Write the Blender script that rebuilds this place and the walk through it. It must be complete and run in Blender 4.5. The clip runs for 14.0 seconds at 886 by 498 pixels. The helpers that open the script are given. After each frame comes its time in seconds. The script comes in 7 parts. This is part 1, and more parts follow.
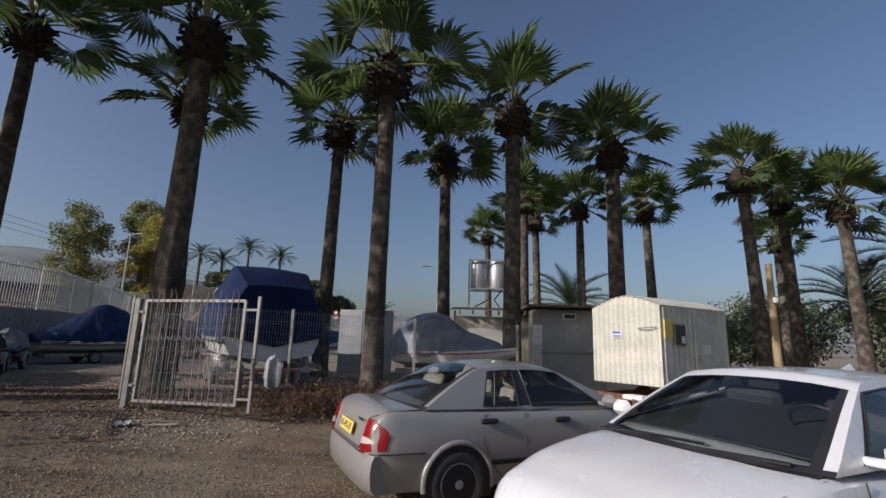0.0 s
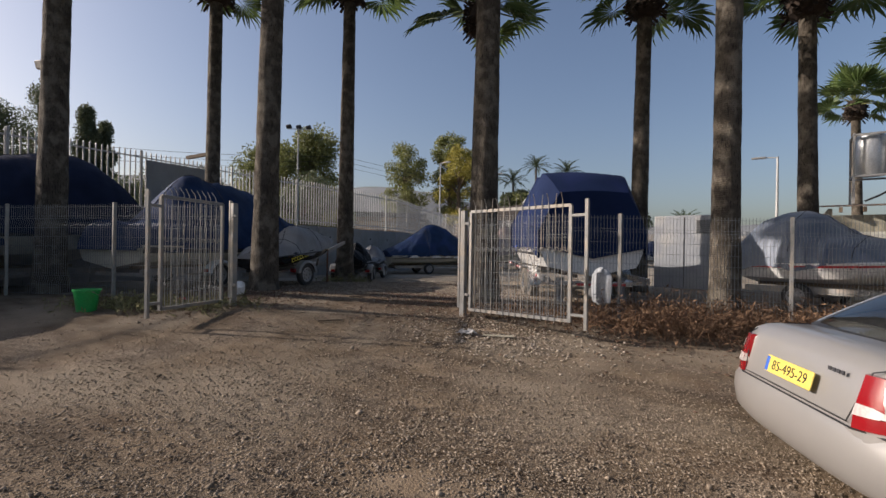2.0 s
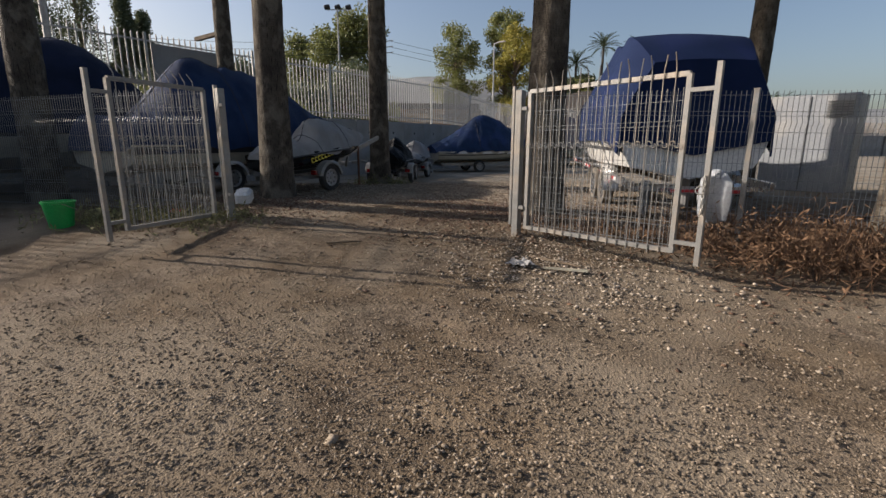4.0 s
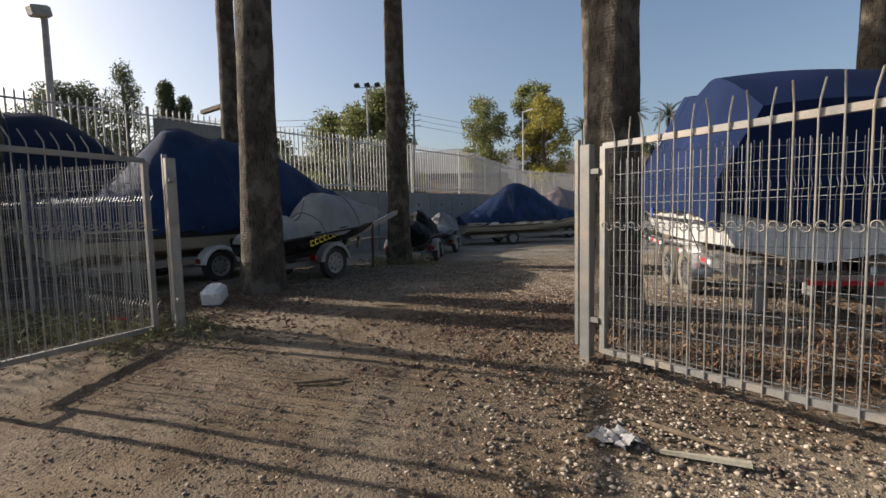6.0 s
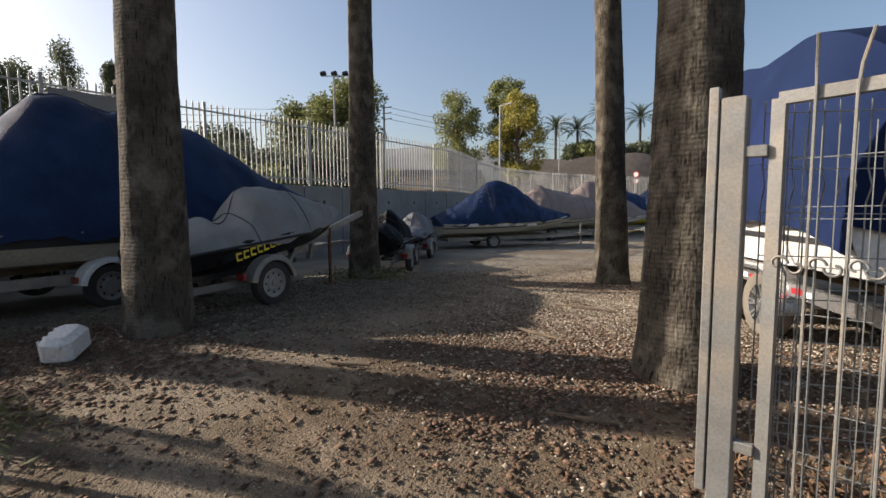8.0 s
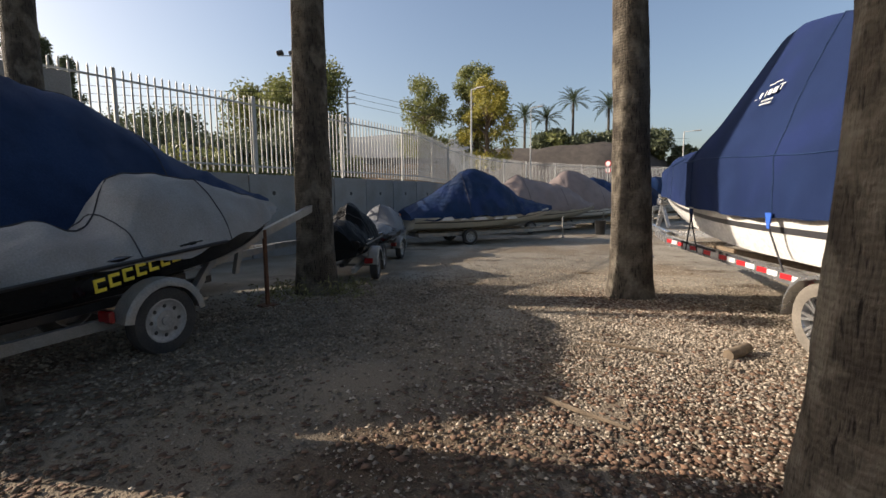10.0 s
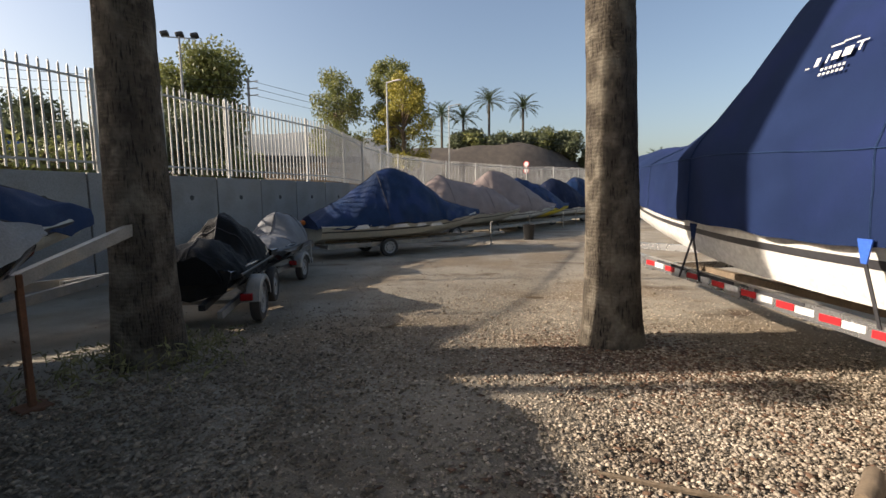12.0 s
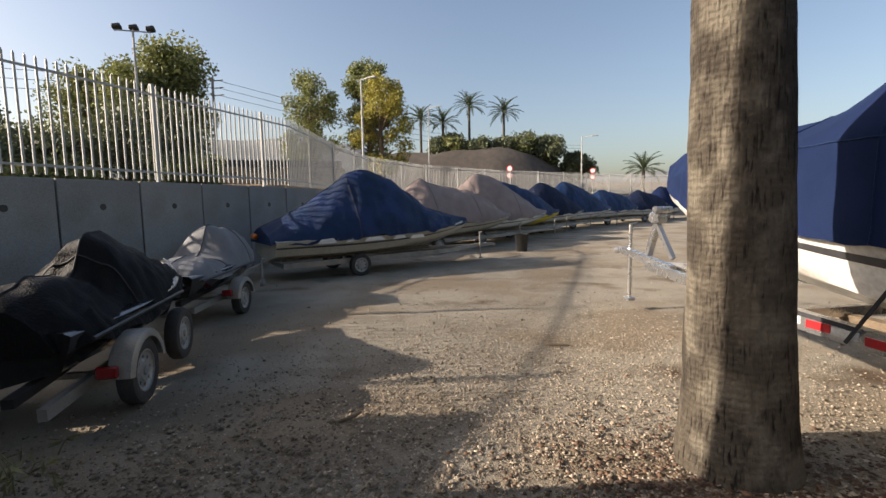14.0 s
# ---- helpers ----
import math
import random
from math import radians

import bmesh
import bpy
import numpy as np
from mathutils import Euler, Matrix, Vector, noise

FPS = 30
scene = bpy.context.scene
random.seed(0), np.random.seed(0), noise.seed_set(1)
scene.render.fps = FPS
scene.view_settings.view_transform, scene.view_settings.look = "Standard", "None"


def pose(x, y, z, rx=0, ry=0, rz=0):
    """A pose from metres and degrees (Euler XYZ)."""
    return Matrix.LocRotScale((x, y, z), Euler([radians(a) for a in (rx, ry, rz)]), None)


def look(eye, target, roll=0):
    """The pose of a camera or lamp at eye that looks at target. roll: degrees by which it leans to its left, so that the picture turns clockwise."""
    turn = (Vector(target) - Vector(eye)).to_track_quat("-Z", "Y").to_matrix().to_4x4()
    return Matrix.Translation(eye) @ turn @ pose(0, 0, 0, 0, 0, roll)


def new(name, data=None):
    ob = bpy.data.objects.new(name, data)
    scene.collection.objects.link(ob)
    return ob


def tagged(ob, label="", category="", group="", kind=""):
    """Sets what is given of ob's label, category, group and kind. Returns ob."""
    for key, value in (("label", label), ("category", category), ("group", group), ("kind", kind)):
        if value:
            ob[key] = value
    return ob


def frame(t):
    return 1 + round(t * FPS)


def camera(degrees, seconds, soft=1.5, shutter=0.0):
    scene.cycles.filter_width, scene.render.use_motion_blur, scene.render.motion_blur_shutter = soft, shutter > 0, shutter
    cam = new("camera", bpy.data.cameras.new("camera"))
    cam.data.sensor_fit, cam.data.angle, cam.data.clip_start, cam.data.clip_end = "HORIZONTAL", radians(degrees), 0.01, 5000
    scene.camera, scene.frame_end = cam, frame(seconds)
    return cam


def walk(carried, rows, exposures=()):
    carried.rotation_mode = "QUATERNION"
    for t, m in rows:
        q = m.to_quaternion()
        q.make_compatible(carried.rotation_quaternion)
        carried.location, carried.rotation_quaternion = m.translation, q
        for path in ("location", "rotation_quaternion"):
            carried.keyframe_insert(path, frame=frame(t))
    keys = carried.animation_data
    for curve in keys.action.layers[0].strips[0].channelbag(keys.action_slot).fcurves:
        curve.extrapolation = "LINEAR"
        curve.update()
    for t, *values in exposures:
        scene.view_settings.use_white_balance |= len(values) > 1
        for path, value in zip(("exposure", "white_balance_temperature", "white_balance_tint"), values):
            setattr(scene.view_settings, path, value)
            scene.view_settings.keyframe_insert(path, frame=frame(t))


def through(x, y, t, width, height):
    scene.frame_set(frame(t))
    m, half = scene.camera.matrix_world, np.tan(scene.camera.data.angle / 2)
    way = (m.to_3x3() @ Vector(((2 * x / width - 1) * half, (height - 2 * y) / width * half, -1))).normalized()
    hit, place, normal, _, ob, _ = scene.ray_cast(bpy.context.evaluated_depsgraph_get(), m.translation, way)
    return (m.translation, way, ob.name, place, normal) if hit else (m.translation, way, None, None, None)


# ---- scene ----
# camera and walk
cam = camera(86.5, 14.0)
PATH = [
    (0, (0.292, 0.004, 1.447), (0.215, 1.965, 1.834), 1.7),
    (0.5, (0.024, 0.224, 1.429), (-0.482, 2.122, 1.8), 1.3),
    (1, (-0.27, 0.516, 1.408), (-1.027, 2.334, 1.756), 1.1),
    (1.5, (-0.587, 0.904, 1.374), (-1.596, 2.614, 1.622), 0.9),
    (2, (-0.911, 1.302, 1.343), (-2.076, 2.928, 1.346), 0.9),
    (2.5, (-1.175, 1.725, 1.339), (-2.411, 3.282, 1.116), 0.9),
    (5, (-2.777, 3.973, 1.426), (-4.133, 5.377, 0.99), -1.2),
    (5.5, (-3.149, 4.378, 1.45), (-4.555, 5.758, 1.102), -1.3),
    (6, (-3.59, 4.781, 1.516), (-5.017, 6.173, 1.358), -1.3),
    (6.5, (-4.061, 5.139, 1.541), (-5.497, 6.53, 1.498), -1.3),
    (7, (-4.494, 5.462, 1.551), (-5.904, 6.879, 1.504), -1.1),
    (7.5, (-4.855, 5.879, 1.602), (-6.232, 7.326, 1.505), -0.7),
    (8, (-5.267, 6.236, 1.602), (-6.599, 7.718, 1.431), -0.4),
    (10.5, (-7.041, 8.096, 1.694), (-8.191, 9.718, 1.473), -0.7),
    (11, (-7.369, 8.571, 1.71), (-8.413, 10.262, 1.487), -0.7),
    (11.5, (-7.703, 9.107, 1.764), (-8.689, 10.832, 1.539), -0.7),
    (12, (-8.027, 9.541, 1.802), (-8.961, 11.295, 1.581), -0.7),
    (12.5, (-8.306, 10.04, 1.806), (-9.21, 11.814, 1.617), -0.8),
    (13, (-8.611, 10.501, 1.798), (-9.501, 12.282, 1.614), -0.8),
    (13.5, (-8.911, 10.996, 1.813), (-9.788, 12.783, 1.627), -0.9),
    (14, (-9.179, 11.579, 1.824), (-10.038, 13.375, 1.627), -1.0),
]
walk(cam, [(t, look(eye, target, roll)) for t, eye, target, roll in PATH], [(0, -0.88, 5900, 16), (1.0, -0.8, 6050, 17), (1.5, -0.55, 6250, 17), (2.5, -0.42, 6350, 17), (5, -0.25, 6450, 13), (7, -0.06, 6500, 13), (11, 0.1, 6750, 13), (14, 0.22, 6900, 14)])

# sky and sun: low late light from behind the boats
SUN_EL, SUN_AZ = 24.2, 209.0          # degrees; azimuth counted from +x towards +y
to_sun = Vector((math.cos(radians(SUN_EL)) * math.cos(radians(SUN_AZ)), math.cos(radians(SUN_EL)) * math.sin(radians(SUN_AZ)), math.sin(radians(SUN_EL))))
world = bpy.data.worlds.new("sky")
scene.world = world
world.use_nodes = True
wt = world.node_tree
sky = wt.nodes.new("ShaderNodeTexSky")
sky.sky_type = "NISHITA"
sky.sun_disc = False
sky.sun_elevation = radians(SUN_EL)
sky.sun_rotation = radians(90 - SUN_AZ)
sky.air_density, sky.dust_density, sky.ozone_density = 1.0, 2.8, 1.3
wt.links.new(sky.outputs[0], wt.nodes["Background"].inputs[0])
wt.nodes["Background"].inputs[1].default_value = 0.165
sun_data = bpy.data.lights.new("sun", "SUN")
sun_data.energy, sun_data.angle, sun_data.color = 8.2, radians(0.6), (1.0, 0.9, 0.77)
sun = new("sun", sun_data)
sun.matrix_world = look((0, 0, 40), Vector((0, 0, 40)) - to_sun)

# ---- materials ----
def mat(name, a, b=None, rough=0.7, metal=0.0, scale=6.0, fine=60.0, bump=0.15, third=None, third_scale=0.8, spread=0.5,
        stretch=(1, 1, 1), pieces=0.0, depth=0.01, coat=0.0, detail=6.0, pebble=0.0, rings=0.0, gloss=0.5):
    """Two colours mixed by noise at two scales, an optional third in large patches, fine relief, variation from piece to piece."""
    m = bpy.data.materials.new(name)
    m.use_nodes = True
    nt = m.node_tree
    n, ln = nt.nodes, nt.links
    p = n["Principled BSDF"]
    b = b or tuple(c * 0.75 for c in a)
    co = n.new("ShaderNodeTexCoord")
    mp = n.new("ShaderNodeMapping")
    mp.inputs["Scale"].default_value = stretch
    ln.new(co.outputs["Object"], mp.inputs[0])

    def noise_of(s, d):
        t = n.new("ShaderNodeTexNoise")
        t.inputs["Scale"].default_value, t.inputs["Detail"].default_value = s, d
        ln.new(mp.outputs[0], t.inputs["Vector"])
        return t

    def ramp(src, lo, hi):
        r = n.new("ShaderNodeMapRange")
        r.inputs["From Min"].default_value, r.inputs["From Max"].default_value = lo, hi
        ln.new(src, r.inputs["Value"])
        return r.outputs[0]

    def mix(f, x, y, kind="MIX"):
        k = n.new("ShaderNodeMix")
        k.data_type, k.blend_type = "RGBA", kind
        for sock, val in ((k.inputs[0], f), (k.inputs[6], x), (k.inputs[7], y)):
            if isinstance(val, (int, float)):
                sock.default_value = val
            elif isinstance(val, tuple):
                sock.default_value = (*val[:3], 1)
            else:
                ln.new(val, sock)
        return k.outputs[2]

    coarse, small = noise_of(scale, detail), noise_of(fine, 4.0)
    col = mix(ramp(coarse.outputs[0], 0.5 - spread * 0.4, 0.5 + spread * 0.4), a, b)
    g = ramp(small.outputs[0], 0.25, 0.75)
    shade = n.new("ShaderNodeMapRange")
    shade.inputs["To Min"].default_value, shade.inputs["To Max"].default_value = (0.97, 1.03) if coat >= 0.7 else (0.78, 1.15)
    ln.new(g, shade.inputs["Value"])
    hsv = n.new("ShaderNodeHueSaturation")
    ln.new(shade.outputs[0], hsv.inputs["Value"])
    if pebble:
        vo = n.new("ShaderNodeTexVoronoi")
        vo.inputs["Scale"].default_value = pebble
        ln.new(co.outputs["Object"], vo.inputs["Vector"])
        sep = n.new("ShaderNodeSeparateColor")
        ln.new(vo.outputs["Color"], sep.inputs[0])
        tone = n.new("ShaderNodeMapRange")
        tone.inputs["To Min"].default_value, tone.inputs["To Max"].default_value = 0.66, 1.38
        ln.new(sep.outputs[0], tone.inputs["Value"])
        hp = n.new("ShaderNodeHueSaturation")
        hp.inputs["Saturation"].default_value = 0.85
        ln.new(tone.outputs[0], hp.inputs["Value"])
        ln.new(col, hp.inputs["Color"])
        loose = noise_of(1.1, 6.0)
        grit = ramp(loose.outputs[0], 0.42, 0.66)
        col = mix(grit, col, hp.outputs[0])
        # streaks drawn out by wheels along the way in
        tr = n.new("ShaderNodeMapping")
        tr.inputs["Rotation"].default_value = (0, 0, radians(-51))
        tr.inputs["Scale"].default_value = (0.22, 2.6, 1)
        ln.new(co.outputs["Object"], tr.inputs[0])
        streak = n.new("ShaderNodeTexNoise")
        streak.inputs["Scale"].default_value, streak.inputs["Detail"].default_value = 1.0, 5.0
        ln.new(tr.outputs[0], streak.inputs["Vector"])
        worn_way = n.new("ShaderNodeMapRange")
        worn_way.inputs["From Min"].default_value, worn_way.inputs["From Max"].default_value = 0.35, 0.65
        worn_way.inputs["To Min"].default_value, worn_way.inputs["To Max"].default_value = 0.7, 1.22
        ln.new(streak.outputs[0], worn_way.inputs["Value"])
        hs = n.new("ShaderNodeHueSaturation")
        ln.new(worn_way.outputs[0], hs.inputs["Value"])
        ln.new(col, hs.inputs["Color"])
        col = hs.outputs[0]
        # crushed limestone takes over inside the gate
        sx = n.new("ShaderNodeSeparateXYZ")
        ln.new(co.outputs["Object"], sx.inputs[0])
        inward = n.new("ShaderNodeVectorMath")
        inward.operation = "DOT_PRODUCT"
        ln.new(co.outputs["Object"], inward.inputs[0])
        inward.inputs[1].default_value = (-0.62, 0.78, 0)
        ragged = n.new("ShaderNodeMath")
        ragged.operation = "MULTIPLY_ADD"
        ln.new(loose.outputs[0], ragged.inputs[0])
        ragged.inputs[1].default_value = 4.0
        ln.new(inward.outputs["Value"], ragged.inputs[2])
        col = mix(ramp(ragged.outputs[0], 13.5, 18.5), col, mix(grit, (0.325, 0.292, 0.235), (0.255, 0.226, 0.18)))
        damp = noise_of(0.75, 7.0)
        col = mix(ramp(damp.outputs[0], 0.56, 0.72), col, (0.10, 0.066, 0.042))
    if rings:
        wv = n.new("ShaderNodeTexWave")
        wv.bands_direction = "Z"
        for key, val in (("Scale", rings), ("Distortion", 3.5), ("Detail", 4.0), ("Detail Scale", 2.5)):
            wv.inputs[key].default_value = val
        ln.new(co.outputs["Object"], wv.inputs["Vector"])
        up = n.new("ShaderNodeMapping")
        up.inputs["Scale"].default_value = (38, 38, 5.0)
        ln.new(co.outputs["Object"], up.inputs[0])
        fis = n.new("ShaderNodeTexNoise")
        fis.inputs["Scale"].default_value, fis.inputs["Detail"].default_value = 1.6, 5.0
        ln.new(up.outputs[0], fis.inputs["Vector"])
        col = mix(ramp(fis.outputs[0], 0.55, 0.66), col, tuple(c * 0.45 for c in b))
        worn = noise_of(5.0, 4.0)
        ringed = n.new("ShaderNodeMath")
        ringed.operation = "MULTIPLY"
        ln.new(ramp(wv.outputs[0], 0.6, 0.0), ringed.inputs[0])
        ln.new(ramp(worn.outputs[0], 0.4, 0.75), ringed.inputs[1])
        half = n.new("ShaderNodeMath")
        half.operation = "MULTIPLY"
        half.inputs[1].default_value = 0.42
        ln.new(ringed.outputs[0], half.inputs[0])
        col = mix(half.outputs[0], col, tuple(c * 0.8 for c in b))
    if third:
        big = noise_of(third_scale, 5.0)
        col = mix(ramp(big.outputs[0], 0.48, 0.62), col, third)
    ln.new(col, hsv.inputs["Color"])
    out = hsv.outputs[0]
    if pieces:
        oi = n.new("ShaderNodeObjectInfo")
        r2 = n.new("ShaderNodeMapRange")
        r2.inputs["To Min"].default_value, r2.inputs["To Max"].default_value = 1 - pieces, 1 + pieces
        ln.new(oi.outputs["Random"], r2.inputs["Value"])
        h2 = n.new("ShaderNodeHueSaturation")
        ln.new(r2.outputs[0], h2.inputs["Value"])
        ln.new(out, h2.inputs["Color"])
        out = h2.outputs[0]
    ln.new(out, p.inputs["Base Color"])
    rr = n.new("ShaderNodeMapRange")
    rr.inputs["To Min"].default_value, rr.inputs["To Max"].default_value = max(0.02, rough - 0.1), min(1, rough + 0.1)
    ln.new(coarse.outputs[0], rr.inputs["Value"])
    ln.new(rr.outputs[0], p.inputs["Roughness"])
    p.inputs["Metallic"].default_value = metal
    p.inputs["Coat Weight"].default_value = coat
    p.inputs["Specular IOR Level"].default_value = gloss
    if bump:
        add = n.new("ShaderNodeMath")
        add.operation = "ADD"
        ln.new(small.outputs[0], add.inputs[0])
        ln.new(coarse.outputs[0], add.inputs[1])
        if pebble:
            inv = n.new("ShaderNodeMath")
            inv.operation = "MULTIPLY_ADD"
            ln.new(vo.outputs["Distance"], inv.inputs[0])
            inv.inputs[1].default_value = -0.5
            ln.new(add.outputs[0], inv.inputs[2])
            add = inv
        if rings:
            ad2 = n.new("ShaderNodeMath")
            ad2.operation = "MULTIPLY_ADD"
            ln.new(wv.outputs[0], ad2.inputs[0])
            ad2.inputs[1].default_value = 0.2
            ln.new(add.outputs[0], ad2.inputs[2])
            ad3 = n.new("ShaderNodeMath")
            ad3.operation = "MULTIPLY_ADD"
            ln.new(fis.outputs[0], ad3.inputs[0])
            ad3.inputs[1].default_value = -1.1
            ln.new(ad2.outputs[0], ad3.inputs[2])
            add = ad3
        bp = n.new("ShaderNodeBump")
        bp.inputs["Strength"].default_value, bp.inputs["Distance"].default_value = bump, depth
        ln.new(add.outputs[0], bp.inputs["Height"])
        ln.new(bp.outputs[0], p.inputs["Normal"])
    return m


def islands(m, amount):
    """Let each separate island of a joined mesh differ a little in brightness."""
    nt = m.node_tree
    p = nt.nodes["Principled BSDF"]
    src = p.inputs["Base Color"].links[0].from_socket
    geo = nt.nodes.new("ShaderNodeNewGeometry")
    r = nt.nodes.new("ShaderNodeMapRange")
    r.inputs["To Min"].default_value, r.inputs["To Max"].default_value = 1 - amount, 1 + amount
    nt.links.new(geo.outputs["Random Per Island"], r.inputs["Value"])
    h = nt.nodes.new("ShaderNodeHueSaturation")
    nt.links.new(r.outputs[0], h.inputs["Value"])
    nt.links.new(src, h.inputs["Color"])
    nt.links.new(h.outputs[0], p.inputs["Base Color"])
    return m


def leafy(m, through=0.25):
    """Leaves let some light through."""
    p = m.node_tree.nodes["Principled BSDF"]
    p.inputs["Subsurface Weight"].default_value = 0.0
    nt = m.node_tree
    tr = nt.nodes.new("ShaderNodeBsdfTranslucent")
    nt.links.new(p.inputs["Base Color"].links[0].from_socket, tr.inputs[0])
    mx = nt.nodes.new("ShaderNodeMixShader")
    mx.inputs[0].default_value = through
    nt.links.new(p.outputs[0], mx.inputs[1])
    nt.links.new(tr.outputs[0], mx.inputs[2])
    nt.links.new(mx.outputs[0], nt.nodes["Material Output"].inputs[0])
    return m


def glass(name, tint, rough=0.02):
    m = bpy.data.materials.new(name)
    m.use_nodes = True
    nt = m.node_tree
    p = nt.nodes["Principled BSDF"]
    p.inputs["Base Color"].default_value = (*tint, 1)
    p.inputs["Roughness"].default_value = rough
    p.inputs["Transmission Weight"].default_value = 1.0
    p.inputs["IOR"].default_value = 1.1
    p.inputs["Coat Weight"].default_value = 0.8
    return m


M_SOIL = mat("dirt_and_gravel", (0.205, 0.156, 0.104), (0.128, 0.094, 0.061), 0.95, scale=2.6, fine=85, bump=1.0, third=(0.245, 0.20, 0.145), third_scale=0.45, depth=0.011, detail=10, pebble=44.0, gloss=0.1)
M_GRAVEL = islands(mat("crushed_stone", (0.40, 0.345, 0.275), (0.25, 0.205, 0.155), 0.95, scale=3, fine=50, bump=0.3, gloss=0.12), 0.55)
M_GRIT = islands(mat("grey_brown_grit", (0.29, 0.24, 0.18), (0.17, 0.135, 0.10), 0.95, scale=3, fine=50, bump=0.3, gloss=0.12), 0.5)
M_BARK = mat("palm_bark", (0.115, 0.098, 0.075), (0.05, 0.042, 0.034), 0.95, scale=3, fine=26, bump=1.0, third=(0.155, 0.136, 0.106), third_scale=4.5, stretch=(1, 1, 0.8), depth=0.018, rings=8.0, gloss=0.15)
M_BOOT = mat("dead_frond_bases", (0.05, 0.032, 0.02), (0.02, 0.014, 0.01), 0.95, scale=9, fine=40, bump=0.8)
M_FROND = leafy(mat("fan_palm_leaf", (0.125, 0.17, 0.048), (0.055, 0.092, 0.028), 0.5, scale=2, fine=30, bump=0.1, pieces=0.35), 0.4)
M_STALK = mat("leaf_stalk", (0.2, 0.22, 0.07), (0.13, 0.13, 0.045), 0.6, scale=8, fine=40, bump=0.1)
M_GALV = mat("galvanised_steel", (0.29, 0.29, 0.275), (0.22, 0.215, 0.20), 0.5, 0.35, scale=7, fine=80, bump=0.06, third=(0.34, 0.30, 0.25), third_scale=3)
M_WIRE = mat("galvanised_wire", (0.26, 0.27, 0.27), (0.19, 0.20, 0.20), 0.5, 0.4, scale=9, fine=60, bump=0.0)
M_PALE = mat("painted_palisade", (0.44, 0.445, 0.43), (0.35, 0.35, 0.335), 0.55, 0.1, scale=4, fine=40, bump=0.04, pieces=0.08)
M_CONC = mat("cast_concrete", (0.30, 0.295, 0.285), (0.245, 0.24, 0.232), 0.9, scale=1.6, fine=45, bump=0.22, third=(0.24, 0.228, 0.21), third_scale=0.9, pieces=0.06)
M_NAVY = mat("navy_canvas", (0.0095, 0.0215, 0.070), (0.007, 0.016, 0.053), 0.85, scale=2.2, fine=160, bump=0.18, third=(0.012, 0.023, 0.082), third_scale=1.1, depth=0.03, gloss=0.15)
M_BLUE = mat("blue_tarpaulin", (0.007, 0.029, 0.088), (0.005, 0.020, 0.062), 0.6, scale=3, fine=60, bump=0.45, third=(0.013, 0.034, 0.112), third_scale=1.4, depth=0.04, gloss=0.25)
M_DARKC = mat("dark_blue_cover", (0.011, 0.019, 0.052), (0.007, 0.013, 0.034), 0.75, scale=2.5, fine=60, bump=0.35, depth=0.03, gloss=0.2)
M_DEEP = mat("deep_blue_cover", (0.017, 0.037, 0.095), (0.012, 0.026, 0.068), 0.65, scale=2.5, fine=60, bump=0.4, third=(0.020, 0.042, 0.105), third_scale=1.2, depth=0.03, gloss=0.12)
M_BLACKC = mat("black_cover", (0.0035, 0.004, 0.0045), (0.006, 0.0068, 0.0075), 0.55, scale=3, fine=50, bump=0.5, depth=0.04, gloss=0.12)
M_GREYC = mat("grey_cover", (0.30, 0.30, 0.295), (0.235, 0.235, 0.23), 0.75, scale=2.2, fine=70, bump=0.3, third=(0.25, 0.235, 0.22), third_scale=1.5, depth=0.015)
M_DULLC = mat("dull_grey_cover", (0.19, 0.195, 0.205), (0.145, 0.15, 0.158), 0.6, scale=2.2, fine=70, bump=0.3, depth=0.015, gloss=0.3)
M_BEIGEC = mat("taupe_cover", (0.27, 0.215, 0.195), (0.21, 0.165, 0.15), 0.8, scale=2.2, fine=70, bump=0.3, depth=0.02)
M_SILVC = mat("silver_cover", (0.20, 0.23, 0.275), (0.14, 0.165, 0.205), 0.45, 0.1, scale=2.5, fine=50, bump=0.4, third=(0.09, 0.115, 0.16), third_scale=0.9, depth=0.03)
M_GELW = mat("white_gelcoat", (0.78, 0.77, 0.73), (0.72, 0.71, 0.67), 0.22, scale=1.5, fine=20, bump=0.02, coat=0.3)
M_CREAM = mat("cream_gelcoat", (0.47, 0.44, 0.355), (0.37, 0.345, 0.275), 0.4, scale=2, fine=25, bump=0.03, coat=0.2)
M_GREYSTR = mat("dark_hull_stripe", (0.055, 0.055, 0.06), (0.04, 0.04, 0.045), 0.4, scale=4, fine=30, bump=0.02)
M_BLACK = mat("black_plastic", (0.016, 0.016, 0.017), (0.026, 0.026, 0.026), 0.4, scale=5, fine=60, bump=0.06)
M_GLOSSK = mat("gloss_black_hull", (0.010, 0.010, 0.011), (0.015, 0.015, 0.016), 0.15, scale=3, fine=20, bump=0.02, coat=0.5)
M_YELLOW = mat("yellow_decal", (0.78, 0.62, 0.04), (0.68, 0.53, 0.03), 0.5, scale=5, fine=40, bump=0.0)
M_RED = mat("red_reflector", (0.55, 0.025, 0.03), (0.45, 0.02, 0.025), 0.35, scale=5, fine=40, bump=0.0)
M_WHITE = mat("white_paint", (0.74, 0.74, 0.72), (0.66, 0.66, 0.63), 0.5, scale=3, fine=40, bump=0.04)
M_TYRE = mat("tyre_rubber", (0.030, 0.029, 0.028), (0.055, 0.05, 0.045), 0.9, scale=6, fine=50, bump=0.3)
M_DUSTY = mat("dusty_tyre", (0.20, 0.175, 0.14), (0.13, 0.115, 0.095), 0.95, scale=4, fine=50, bump=0.3)
